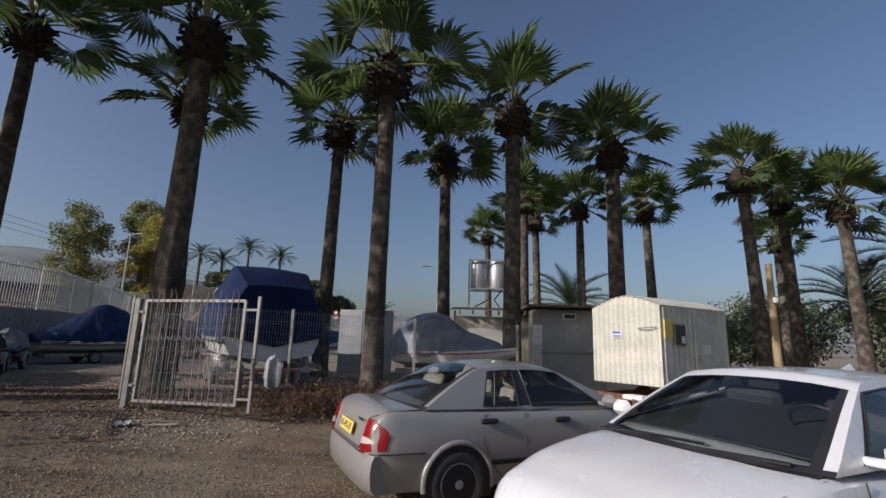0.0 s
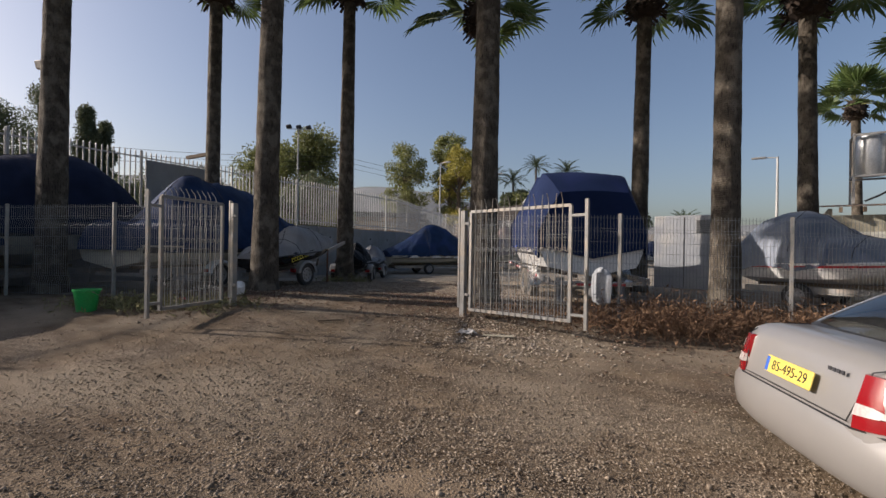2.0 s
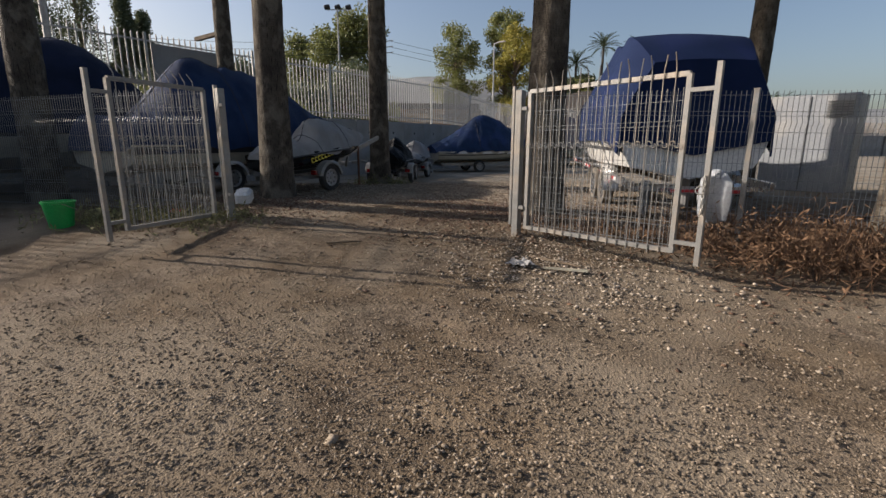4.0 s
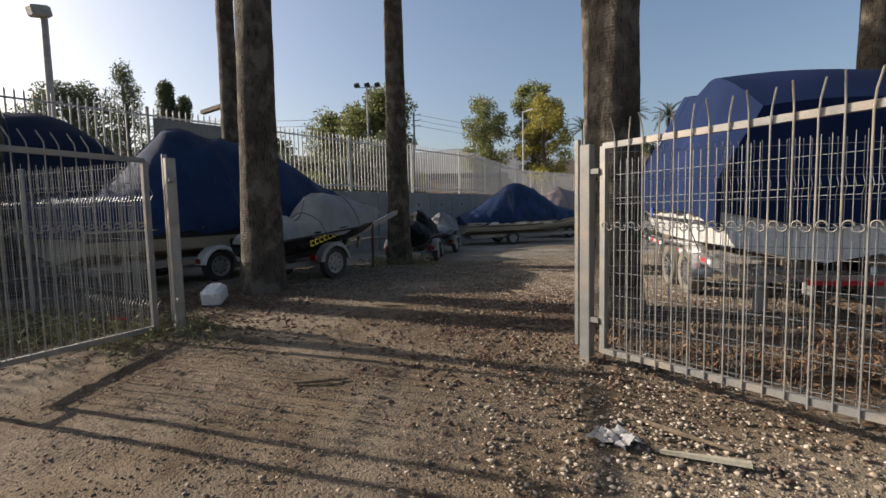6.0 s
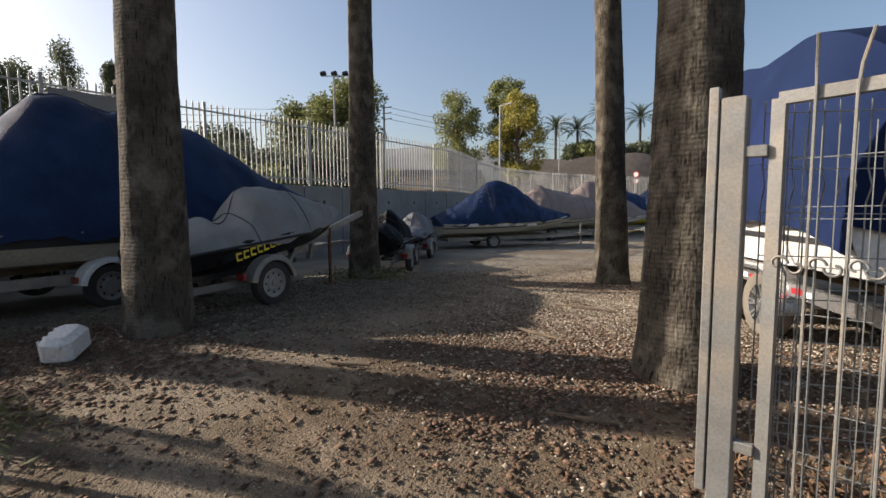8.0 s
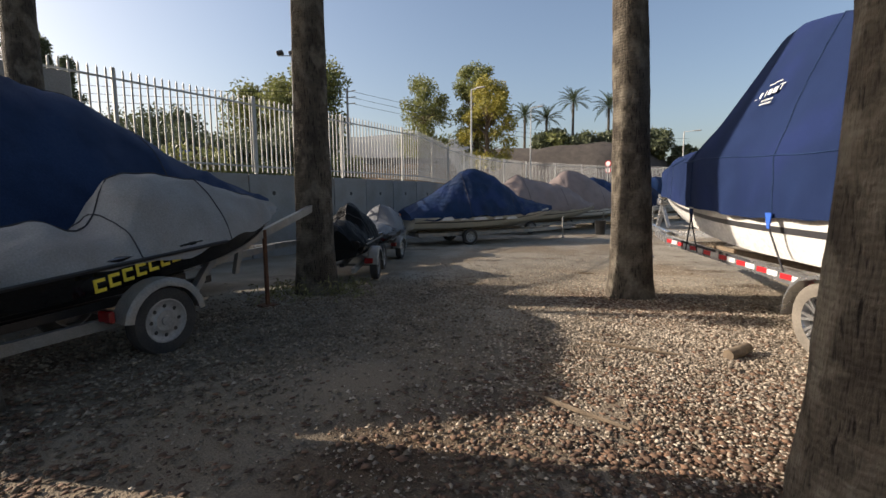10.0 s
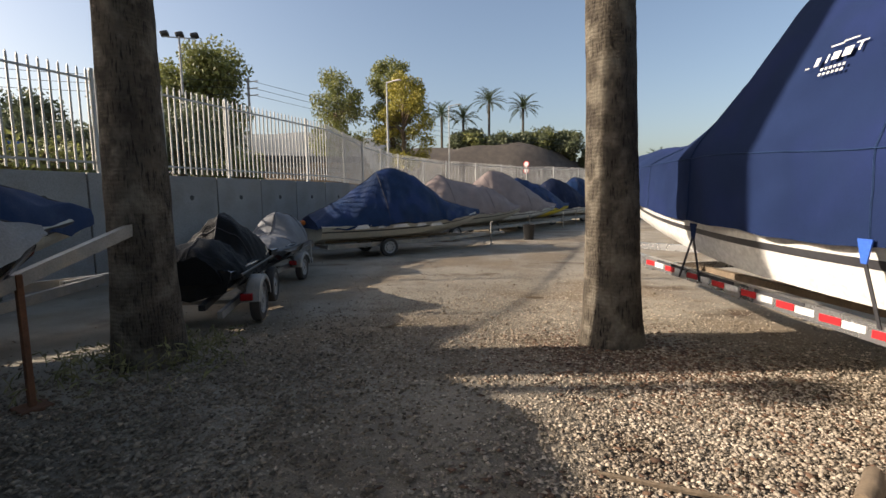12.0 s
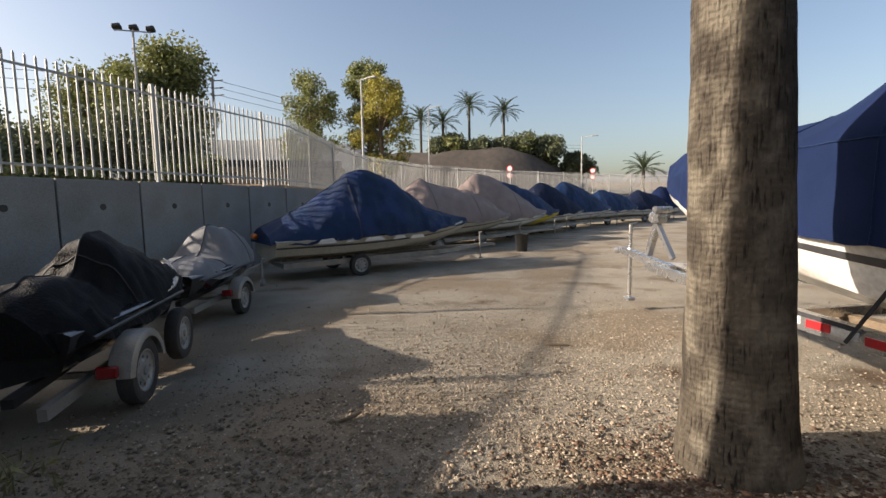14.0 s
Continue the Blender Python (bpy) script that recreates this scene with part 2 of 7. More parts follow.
M_ALLOY = mat("alloy_rim", (0.62, 0.62, 0.62), (0.55, 0.55, 0.55), 0.28, 0.85, scale=5, fine=60, bump=0.02)
M_STEELW = mat("grey_steel_rim", (0.36, 0.36, 0.35), (0.27, 0.265, 0.255), 0.5, 0.3, scale=6, fine=40, bump=0.05)
M_RUST = mat("rusty_steel", (0.20, 0.09, 0.045), (0.12, 0.06, 0.035), 0.9, 0.2, scale=9, fine=60, bump=0.3)
M_SILVER = mat("silver_car_paint", (0.33, 0.318, 0.30), (0.305, 0.295, 0.278), 0.36, 0.35, scale=2, fine=300, bump=0.0, coat=0.7)
M_CARW = mat("white_car_paint", (0.66, 0.665, 0.67), (0.63, 0.635, 0.64), 0.28, scale=2, fine=60, bump=0.0, coat=0.8)
M_GLASS = glass("car_glass", (0.34, 0.39, 0.39))
M_SEAT = mat("seat_fabric", (0.34, 0.31, 0.26), (0.27, 0.25, 0.21), 0.85, scale=5, fine=60, bump=0.1)
M_DARKIN = mat("dark_interior", (0.03, 0.03, 0.032), (0.045, 0.045, 0.046), 0.7, scale=4, fine=40, bump=0.05)
M_LAMPR = mat("red_lamp_lens", (0.27, 0.006, 0.009), (0.21, 0.005, 0.008), 0.2, scale=3, fine=60, bump=0.03, coat=0.8)
M_LAMPC = mat("clear_lamp_lens", (0.52, 0.47, 0.44), (0.44, 0.40, 0.38), 0.25, scale=3, fine=60, bump=0.03, coat=0.6)
M_PLATE = mat("yellow_plate", (0.74, 0.58, 0.12), (0.68, 0.53, 0.11), 0.45, scale=4, fine=40, bump=0.0)
M_GREEN = mat("green_bucket_plastic", (0.015, 0.34, 0.075), (0.012, 0.27, 0.06), 0.4, scale=5, fine=40, bump=0.03)
M_KIOSK = mat("cream_corrugated_steel", (0.55, 0.545, 0.475), (0.47, 0.465, 0.395), 0.55, scale=1.6, fine=30, bump=0.06, third=(0.6, 0.58, 0.49), third_scale=2)
M_SHED = mat("old_beige_boards", (0.40, 0.37, 0.28), (0.31, 0.285, 0.21), 0.85, scale=2.5, fine=30, bump=0.2, pieces=0.12)
M_BLOCK = mat("grey_plaster", (0.33, 0.325, 0.30), (0.26, 0.255, 0.235), 0.92, scale=1.5, fine=35, bump=0.3, third=(0.4, 0.385, 0.34), third_scale=0.7)
M_ROOF = mat("rusty_roof_sheet", (0.20, 0.145, 0.105), (0.125, 0.095, 0.075), 0.85, scale=3, fine=30, bump=0.2)
M_WOOD = mat("weathered_pole_wood", (0.36, 0.27, 0.14), (0.26, 0.19, 0.10), 0.9, scale=4, fine=30, bump=0.4, stretch=(1, 1, 0.2))
M_STICK = mat("dry_wood", (0.20, 0.15, 0.10), (0.12, 0.09, 0.06), 0.95, scale=9, fine=50, bump=0.5)
M_BRUSH = islands(mat("dry_brush", (0.20, 0.115, 0.06), (0.12, 0.07, 0.04), 0.9, scale=4, fine=30, bump=0.0), 0.4)
M_WEED = islands(mat("dry_grass", (0.24, 0.22, 0.10), (0.15, 0.15, 0.06), 0.9, scale=4, fine=30, bump=0.0), 0.4)
M_LITTER = islands(mat("leaf_litter", (0.15, 0.085, 0.05), (0.085, 0.05, 0.032), 0.9, scale=5, fine=30, bump=0.0), 0.45)
M_LEAF1 = islands(leafy(mat("olive_foliage", (0.25, 0.26, 0.085), (0.15, 0.17, 0.058), 0.6, scale=0.8, fine=6, bump=0.0), 0.3), 0.4)
M_LEAF2 = islands(leafy(mat("yellowing_foliage", (0.40, 0.34, 0.06), (0.25, 0.24, 0.055), 0.6, scale=0.7, fine=6, bump=0.0), 0.3), 0.4)
# dark green, lightened so that haze over far trees is in the colour
M_LEAF3 = islands(leafy(mat("hazed_dark_foliage", (0.15, 0.17, 0.085), (0.09, 0.108, 0.058), 0.6, scale=0.8, fine=6, bump=0.0), 0.25), 0.4)
M_DATE = leafy(mat("date_palm_leaf", (0.085, 0.115, 0.06), (0.055, 0.08, 0.04), 0.5, scale=2, fine=20, bump=0.0, pieces=0.25), 0.25)
# cool grey puts the distance haze into the colour of the dry hills
M_HILL = mat("hazed_hillside", (0.20, 0.205, 0.205), (0.16, 0.168, 0.168), 0.95, scale=0.02, fine=0.3, bump=0.0, third=(0.13, 0.15, 0.145), third_scale=0.012)
M_BANK = mat("stony_bank", (0.25, 0.18, 0.12), (0.15, 0.11, 0.075), 0.95, scale=0.7, fine=9, bump=0.6, third=(0.10, 0.09, 0.06), third_scale=0.3, depth=0.06)
M_EARTH = mat("orange_brown_earth", (0.36, 0.24, 0.13), (0.25, 0.165, 0.095), 0.95, scale=0.9, fine=8, bump=0.5, third=(0.16, 0.12, 0.08), third_scale=0.5, depth=0.05)
M_DARKW = mat("dark_weathered_wall", (0.10, 0.085, 0.07), (0.065, 0.055, 0.05), 0.95, scale=1.2, fine=12, bump=0.4)
M_BLUEP = mat("blue_strap", (0.03, 0.12, 0.55), (0.025, 0.10, 0.45), 0.5, scale=5, fine=60, bump=0.05)
M_STRAP = mat("dark_strap", (0.03, 0.03, 0.035), (0.045, 0.045, 0.05), 0.8, scale=5, fine=60, bump=0.05)
M_TANK = mat("aluminium_water_tank", (0.50, 0.51, 0.51), (0.42, 0.43, 0.43), 0.4, 0.5, scale=2, fine=30, bump=0.05)
# white lowered to blue-grey: the shade on the cabinet is in the colour
M_CABW = mat("shaded_white_sheet", (0.33, 0.35, 0.37), (0.27, 0.29, 0.31), 0.55, scale=2, fine=30, bump=0.05, third=(0.38, 0.38, 0.37), third_scale=1.2)
M_ORANGE = mat("orange_lens", (0.75, 0.20, 0.03), (0.65, 0.16, 0.02), 0.3, scale=5, fine=60, bump=0.0)

# ---- builders ----
rng = random.Random(7)


def step01(v):
    v = min(1.0, max(0.0, v))
    return v * v * (3 - 2 * v)


def ground_z(x, y):
    """Height of the yard: it rises gently from the car park to the gate and levels out beyond."""
    u = -0.62 * x + 0.78 * y
    z = -0.16 + 0.36 * step01((u - 6) / 6.5) + 0.14 * math.exp(-((x + 11.3) ** 2 + (y - 8.5) ** 2) / 12.5) - 0.17 * step01((u - 16) / 5)
    return z * math.exp(-max(0.0, math.hypot(x + 6, y - 15) - 60) / 40)


class Shape:
    """Vertices and faces of one mesh, filled piece by piece."""

    def __init__(self):
        self.v, self.f = [], []

    def add(self, verts, faces):
        o = len(self.v)
        self.v.extend(tuple(p) for p in verts)
        self.f.extend(tuple(i + o for i in q) for q in faces)
        return self

    def box(self, c, s, m=None, bevel=0.0):
        x, y, z = (k / 2 for k in s)
        if bevel:
            b = min(bevel, x * 0.9, y * 0.9)
            ring = [(-x + b, -y), (x - b, -y), (x, -y + b), (x, y - b), (x - b, y), (-x + b, y), (-x, y - b), (-x, -y + b)]
            e = min(bevel, z * 0.9)
            kx, ky = (x - b) / x, (y - b) / y
            layers = [(-z, kx, ky), (-z + e, 1, 1), (z - e, 1, 1), (z, kx, ky)]
            pts = [(px * ax, py * ay, h) for h, ax, ay in layers for px, py in ring]
            fs = [(8 * k + i, 8 * k + (i + 1) % 8, 8 * k + 8 + (i + 1) % 8, 8 * k + 8 + i) for k in range(3) for i in range(8)]
            fs += [tuple(range(7, -1, -1)), tuple(range(24, 32))]
        else:
            pts = [(sx * x, sy * y, sz * z) for sz in (-1, 1) for sy in (-1, 1) for sx in (-1, 1)]
            fs = [(0, 2, 3, 1), (4, 5, 7, 6), (0, 1, 5, 4), (2, 6, 7, 3), (0, 4, 6, 2), (1, 3, 7, 5)]
        m = Matrix.Translation(c) @ (m if m is not None else Matrix.Identity(4))
        return self.add([m @ Vector(p) for p in pts], fs)

    def beam(self, a, b, w, h, up=(0, 0, 1)):
        """A straight bar of w x h from a to b."""
        a, b = Vector(a), Vector(b)
        d = (b - a).normalized()
        s = d.cross(Vector(up))
        s = s.normalized() if s.length > 1e-4 else Vector((1, 0, 0))
        t = s.cross(d).normalized()
        pts = [p + s * (i * w / 2) + t * (j * h / 2) for p in (a, b) for i, j in ((-1, -1), (1, -1), (1, 1), (-1, 1))]
        return self.add(pts, [(0, 1, 2, 3), (7, 6, 5, 4), (0, 4, 5, 1), (1, 5, 6, 2), (2, 6, 7, 3), (3, 7, 4, 0)])

    def tube(self, pts, r, n=6, closed=False):
        pts = [Vector(p) for p in pts]
        rs = r if isinstance(r, (list, tuple)) else [r] * len(pts)
        out, last = [], None
        for i, p in enumerate(pts):
            d = (pts[min(i + 1, len(pts) - 1)] - pts[max(i - 1, 0)]).normalized()
            ref = last if last is not None else (Vector((0, 0, 1)) if abs(d.z) < 0.9 else Vector((1, 0, 0)))
            s = (ref - d * ref.dot(d)).normalized()
            last = s
            t = d.cross(s)
            out += [p + (s * math.cos(2 * math.pi * k / n) + t * math.sin(2 * math.pi * k / n)) * rs[i] for k in range(n)]
        fs = [(i * n + k, i * n + (k + 1) % n, (i + 1) * n + (k + 1) % n, (i + 1) * n + k) for i in range(len(pts) - 1) for k in range(n)]
        fs += [tuple(range(n - 1, -1, -1)), tuple((len(pts) - 1) * n + k for k in range(n))]
        return self.add(out, fs)

    def loft(self, rings, closed=True, caps=True):
        n = len(rings[0])
        fs = []
        for i in range(len(rings) - 1):
            for k in range(n if closed else n - 1):
                fs.append((i * n + k, i * n + (k + 1) % n, (i + 1) * n + (k + 1) % n, (i + 1) * n + k))
        if caps:
            fs += [tuple(range(n - 1, -1, -1)), tuple((len(rings) - 1) * n + k for k in range(n))]
        return self.add([p for r in rings for p in r], fs)

    def lathe(self, profile, n=20, axis="z", c=(0, 0, 0), caps=True):
        """profile: (radius, height) pairs turned about an axis through c."""
        rings = []
        for r, h in profile:
            ring = []
            for k in range(n):
                a = 2 * math.pi * k / n
                x, y = r * math.cos(a), r * math.sin(a)
                p = (x, y, h) if axis == "z" else ((h, x, y) if axis == "x" else (x, h, y))
                ring.append((p[0] + c[0], p[1] + c[1], p[2] + c[2]))
            rings.append(ring)
        return self.loft(rings, True, caps)

    def make(self, name, material, parent=None, label="", smooth=False, m=None):
        me = bpy.data.meshes.new(name)
        me.from_pydata([tuple(p) for p in self.v], [], self.f)
        me.materials.append(material)
        bm = bmesh.new()
        bm.from_mesh(me)
        bmesh.ops.recalc_face_normals(bm, faces=bm.faces)
        bm.to_mesh(me)
        bm.free()
        if smooth:
            me.polygons.foreach_set("use_smooth", [True] * len(me.polygons))
            try:
                me.set_sharp_from_angle(angle=radians(40))
            except AttributeError:
                pass
        return piece(name, me, parent, label, m)


def piece(name, me, parent=None, label="", m=None):
    ob = new(name, me)
    if parent is not None:
        ob.parent = parent
    if m is not None:
        ob.matrix_basis = m
    if label:
        tagged(ob, label)
    return ob


def thing(name, label, category, m=None, group="", kind=""):
    ob = new(name)
    ob.empty_display_size = 0.2
    if m is not None:
        ob.matrix_basis = m
    return tagged(ob, label, category, group, kind)


def put(x, y, heading=(0, 1), z=None):
    """A pose on the ground at x, y, whose local +y points along heading."""
    h = Vector((heading[0], heading[1], 0)).normalized()
    return Matrix.LocRotScale((x, y, ground_z(x, y) if z is None else z), Euler((0, 0, math.atan2(-h.x, h.y))), None)


def wobble(p, s=1.0, seed=0.0):
    return noise.noise(Vector((p[0] * s + seed, p[1] * s - seed * 0.7, p[2] * s + seed * 1.3)))


def smooth_list(stations, n):
    """Interpolate rows of numbers smoothly to n rows, evenly in the first column."""
    a = np.array(stations, float)
    t = np.linspace(a[0, 0], a[-1, 0], n)
    out = [t]
    for c in range(1, a.shape[1]):
        col, xs = a[:, c], a[:, 0]
        slope = np.gradient(col, xs)
        i = np.clip(np.searchsorted(xs, t, side="right") - 1, 0, len(xs) - 2)
        h = xs[i + 1] - xs[i]
        u = (t - xs[i]) / h
        d = np.diff(col) / np.diff(xs)
        s0, s1 = slope[i].copy(), slope[i + 1].copy()
        flat = np.abs(d[i]) < 1e-9
        s0[flat], s1[flat] = 0, 0
        out.append((2 * u**3 - 3 * u**2 + 1) * col[i] + (u**3 - 2 * u**2 + u) * h * s0 + (-2 * u**3 + 3 * u**2) * col[i + 1] + (u**3 - u**2) * h * s1)
    return np.array(out).T


# ---- palms ----
def fan_leaf(seed, petiole=1.15, blade=1.12, n=26):
    """One fan palm leaf along +y: split, pleated, folded along the stalk and drooping at the tips. Two shapes: blade and stalk."""
    r = random.Random(seed)
    s = Shape()
    base = Vector((0, petiole, 0))
    span = radians(r.uniform(200, 235))
    droop, fold = r.uniform(0.0, 0.3), r.uniform(0.0, 0.3)

    def spot(a, length, lift=0.0):
        p = base + Vector((math.sin(a), math.cos(a), 0)) * length
        k = length / blade
        p.z += fold * abs(math.sin(a)) * length - droop * k ** 2.2 * 0.55 + lift
        return p
    mids = [spot(-span / 2 + span * i / n, blade * r.uniform(0.5, 0.6), 0.05 if i % 2 else -0.02) for i in range(n + 1)]
    for i in range(n):
        a = -span / 2 + span * (i + 0.5) / n
        length = blade * (0.8 + 0.2 * math.cos(a)) * r.uniform(0.86, 1.08)
        aa = a + r.uniform(-0.05, 0.05)
        hub = spot(a, 0.06)
        l2, r2 = mids[i], mids[i + 1]
        c = spot(aa, length * 0.82, -0.03 * r.random())
        w = (r2 - l2) * 0.24
        tip = spot(aa + r.uniform(-0.06, 0.06), length, -0.04 - 0.14 * r.random())
        s.add([hub, l2, r2, c - w, c + w, tip], [(0, 1, 2), (1, 3, 4, 2), (3, 5, 4)])
    st = Shape()
    st.tube([(0, 0, 0), (0, petiole * 0.5, 0.05), (0, petiole + 0.12, 0)], [0.03, 0.022, 0.012], 5)
    return s, st


def mesh_of(shape, name, material, smooth=False):
    ob = shape.make(name, material, smooth=smooth)
    me = ob.data
    bpy.data.objects.remove(ob)
    return me


FANS = []
for k in range(7):
    sh, st = fan_leaf(20 + k)
    FANS.append((mesh_of(sh, "frond", M_FROND), mesh_of(st, "leaf_stalk", M_STALK)))


def boot_mesh(seed):
    r = random.Random(seed)
    s = Shape()
    s.lathe([(0.22, -0.62), (0.40, -0.5), (0.46, -0.15), (0.42, 0.2), (0.26, 0.45)], 14)
    for i in range(110):
        a, h = r.uniform(0, 6.28), r.uniform(-0.6, 0.3)
        rad = 0.42 - 0.12 * abs(h + 0.1)
        p = Vector((math.cos(a) * rad, math.sin(a) * rad, h))
        q = p + Vector((math.cos(a) * 0.16, math.sin(a) * 0.16, r.uniform(-0.2, 0.16)))
        s.beam(p, q, 0.07, 0.03)
    return mesh_of(s, "boot", M_BOOT)


BOOTS = [boot_mesh(k) for k in (1, 2)]


def trunk_shape(height, r0, r1, seed, lean=(0, 0), detail=1.0):
    s = Shape()
    n, rows = int(26 * detail) + 6, int(height * 7 * detail) + 8
    rings = []
    for i in range(rows + 1):
        t = i / rows
        h = -0.12 + (height + 0.12) * t
        flare = 0.07 * math.exp(-max(h, 0) / 0.35) + 0.055 * math.exp(-max(h, 0) / 1.6)
        rad = (r0 + (r1 - r0) * t ** 0.7) + flare * r0 * 2
        cx, cy = lean[0] * t ** 1.3, lean[1] * t ** 1.3
        ring = []
        for k in range(n):
            a = 2 * math.pi * k / n
            w = 1 + 0.05 * wobble((math.cos(a) * 1.6, math.sin(a) * 1.6, h * 1.1), 1.0, seed) + 0.035 * wobble((math.cos(a) * 4, math.sin(a) * 4, h * 5), 1.0, seed + 9)
            ring.append((cx + rad * w * math.cos(a), cy + rad * w * math.sin(a), h))
        rings.append(ring)
    return s.loft(rings, True, True)


def fan_palm(x, y, height, r0=0.33, r1=0.2, seed=0, lean=(0, 0), label="", detail=1.0, size=1.1, z=None, fronds=24):
    ob = thing("fan_palm", label or "tall fan palm with a rough brown trunk and green crown", "palm tree", put(x, y, z=z), "row of fan palms")
    trunk_shape(height, r0, r1, seed, lean, detail).make("trunk", M_BARK, ob, smooth=True)
    top = Vector((lean[0], lean[1], height))
    r = random.Random(seed * 13 + 5)
    piece("boot", BOOTS[seed % 2], ob, "dark skirt of dead leaf bases", Matrix.LocRotScale(top + Vector((0, 0, -0.35)), Euler((0, 0, r.uniform(0, 6))), Vector((1, 1, 1)) * size))
    for i in range(fronds):
        t = i / (fronds - 1)
        el = radians(88 - 112 * t ** 1.2 + r.uniform(-10, 10))
        az = i * 2.39996 + r.uniform(-0.45, 0.45)
        blade, stalk = FANS[r.randrange(7)]
        sc = size * r.uniform(0.82, 1.14) * (0.95 if t < 0.2 else 1)
        rot = Euler((0, 0, az)).to_matrix().to_4x4() @ Euler((el, r.uniform(-0.6, 0.6), 0)).to_matrix().to_4x4()
        m = Matrix.Translation(top + Vector((0, 0, 0.05 - 0.25 * t))) @ rot @ Matrix.Scale(sc, 4)
        f = piece("frond", blade, ob, "", m)
        piece("leaf_stalk", stalk, f)
    return ob


def feather_leaf(seed, length=3.2, n=34):
    r = random.Random(seed)
    s = Shape()
    mid = [Vector((0, length * t * (1 - 0.12 * t), 0.55 * t - 1.5 * t * t)) for t in [i / n for i in range(n + 1)]]
    s.tube(mid[::4] + [mid[-1]], 0.022, 3)
    for i in range(4, n):
        t = i / n
        w = 0.55 * math.sin(math.pi * min(1, t * 0.85 + 0.12)) + 0.08
        d = (mid[i + 1] - mid[i]).normalized()
        for side in (-1, 1):
            o = Vector((side, 0.75, 0.25 + r.uniform(-0.15, 0.1))).normalized() * w * r.uniform(0.85, 1.1)
            b = d * 0.035
            s.add([mid[i] - b, mid[i] + b, mid[i] + o + Vector((0, 0, -0.1 * w))], [(0, 1, 2)])
    return mesh_of(s, "frond", M_DATE)


FEATHERS = [feather_leaf(k) for k in (3, 4)]


def date_palm(x, y, height, seed, size=1.0, z=None, label=""):
    ob = thing("date_palm", label or "date palm with long arching feather leaves", "palm tree", put(x, y, z=z), "far date palms")
    trunk_shape(height, 0.24, 0.19, seed, (0, 0), 0.4).make("trunk", M_BARK, ob, smooth=True)
    r = random.Random(seed)
    for i in range(34):
        t = i / 33
        el = radians(78 - 95 * t + r.uniform(-8, 8))
        m = Matrix.Translation((0, 0, height)) @ Euler((0, 0, i * 2.39996)).to_matrix().to_4x4() @ Euler((el, 0, 0)).to_matrix().to_4x4() @ Matrix.Scale(size * r.uniform(0.85, 1.1), 4)
        piece("frond", FEATHERS[i % 2], ob, "", m)
    return ob


def leaf_tree(x, y, height, crown, material, seed, z=None, shape="round", label="", leaf=0.3, count=2600, group="trees beyond the fence"):
    """Trunk, limbs and a crown of many small leaves gathered in uneven clumps."""
    r = random.Random(seed)
    leaf, count = leaf * 0.82, int(count * 3.6)
    ob = thing("tree", label or "broad-leaved tree with an uneven crown", "tree", put(x, y, z=z), group)
    s = Shape()
    top = height * 0.75
    s.tube([(0, 0, -0.3), (0.1, 0, height * 0.25), (-0.1, 0.1, height * 0.5), (0, 0, top)], [height * 0.025 + 0.08, height * 0.02 + 0.06, height * 0.013 + 0.04, 0.04], 8)
    clumps = []
    k = 42 if shape != "cone" else 60
    for i in range(k):
        a = r.uniform(0, 6.28)
        if shape == "cone":
            t = i / k
            h = height * (0.18 + 0.8 * t)
            rad = crown * (1 - t) ** 0.8 * r.uniform(0.5, 1.0)
            c = Vector((math.cos(a) * rad, math.sin(a) * rad, h))
            q = crown * 0.2 + 0.25
        else:
            low = 0.22 if shape == "low" else 0.36
            t = r.random()
            h = height * (low + (0.97 - low) * t)
            rad = crown * math.sqrt(max(0.05, math.sin(math.pi * (0.12 + 0.83 * t)))) * math.sqrt(r.random()) * 0.92
            c = Vector((math.cos(a) * rad, math.sin(a) * rad, h))
            q = crown * r.uniform(0.24, 0.42)
        clumps.append((c, q))
        start = Vector((0, 0, min(c.z * 0.75, top)))
        s.tube([start, (start + c) / 2 + Vector((0, 0, 0.1)), c], [0.07 + height * 0.004, 0.05, 0.015], 5)
    s.make("trunk", M_STICK, ob, smooth=True)
    lv = Shape()
    for i in range(count):
        c, q = clumps[r.randrange(len(clumps))]
        d = Vector((r.gauss(0, 1), r.gauss(0, 1), r.gauss(0, 0.85)))
        d = d.normalized() * q * r.random() ** 0.45
        p = c + d
        u = Vector((r.gauss(0, 1), r.gauss(0, 1), r.gauss(0, 1) - 0.5)).normalized()
        w = u.cross(Vector((r.gauss(0, 1), r.gauss(0, 1), r.gauss(0, 1)))).normalized()
        l = leaf * r.uniform(0.6, 1.5)
        lv.add([p, p + u * l * 0.5 + w * l * 0.28, p + u * l, p + u * l * 0.5 - w * l * 0.28], [(0, 1, 2, 3)])
    me = bpy.data.meshes.new("crown")
    me.from_pydata(lv.v, [], lv.f)
    me.materials.append(material)
    piece("crown", me, ob)
    return ob


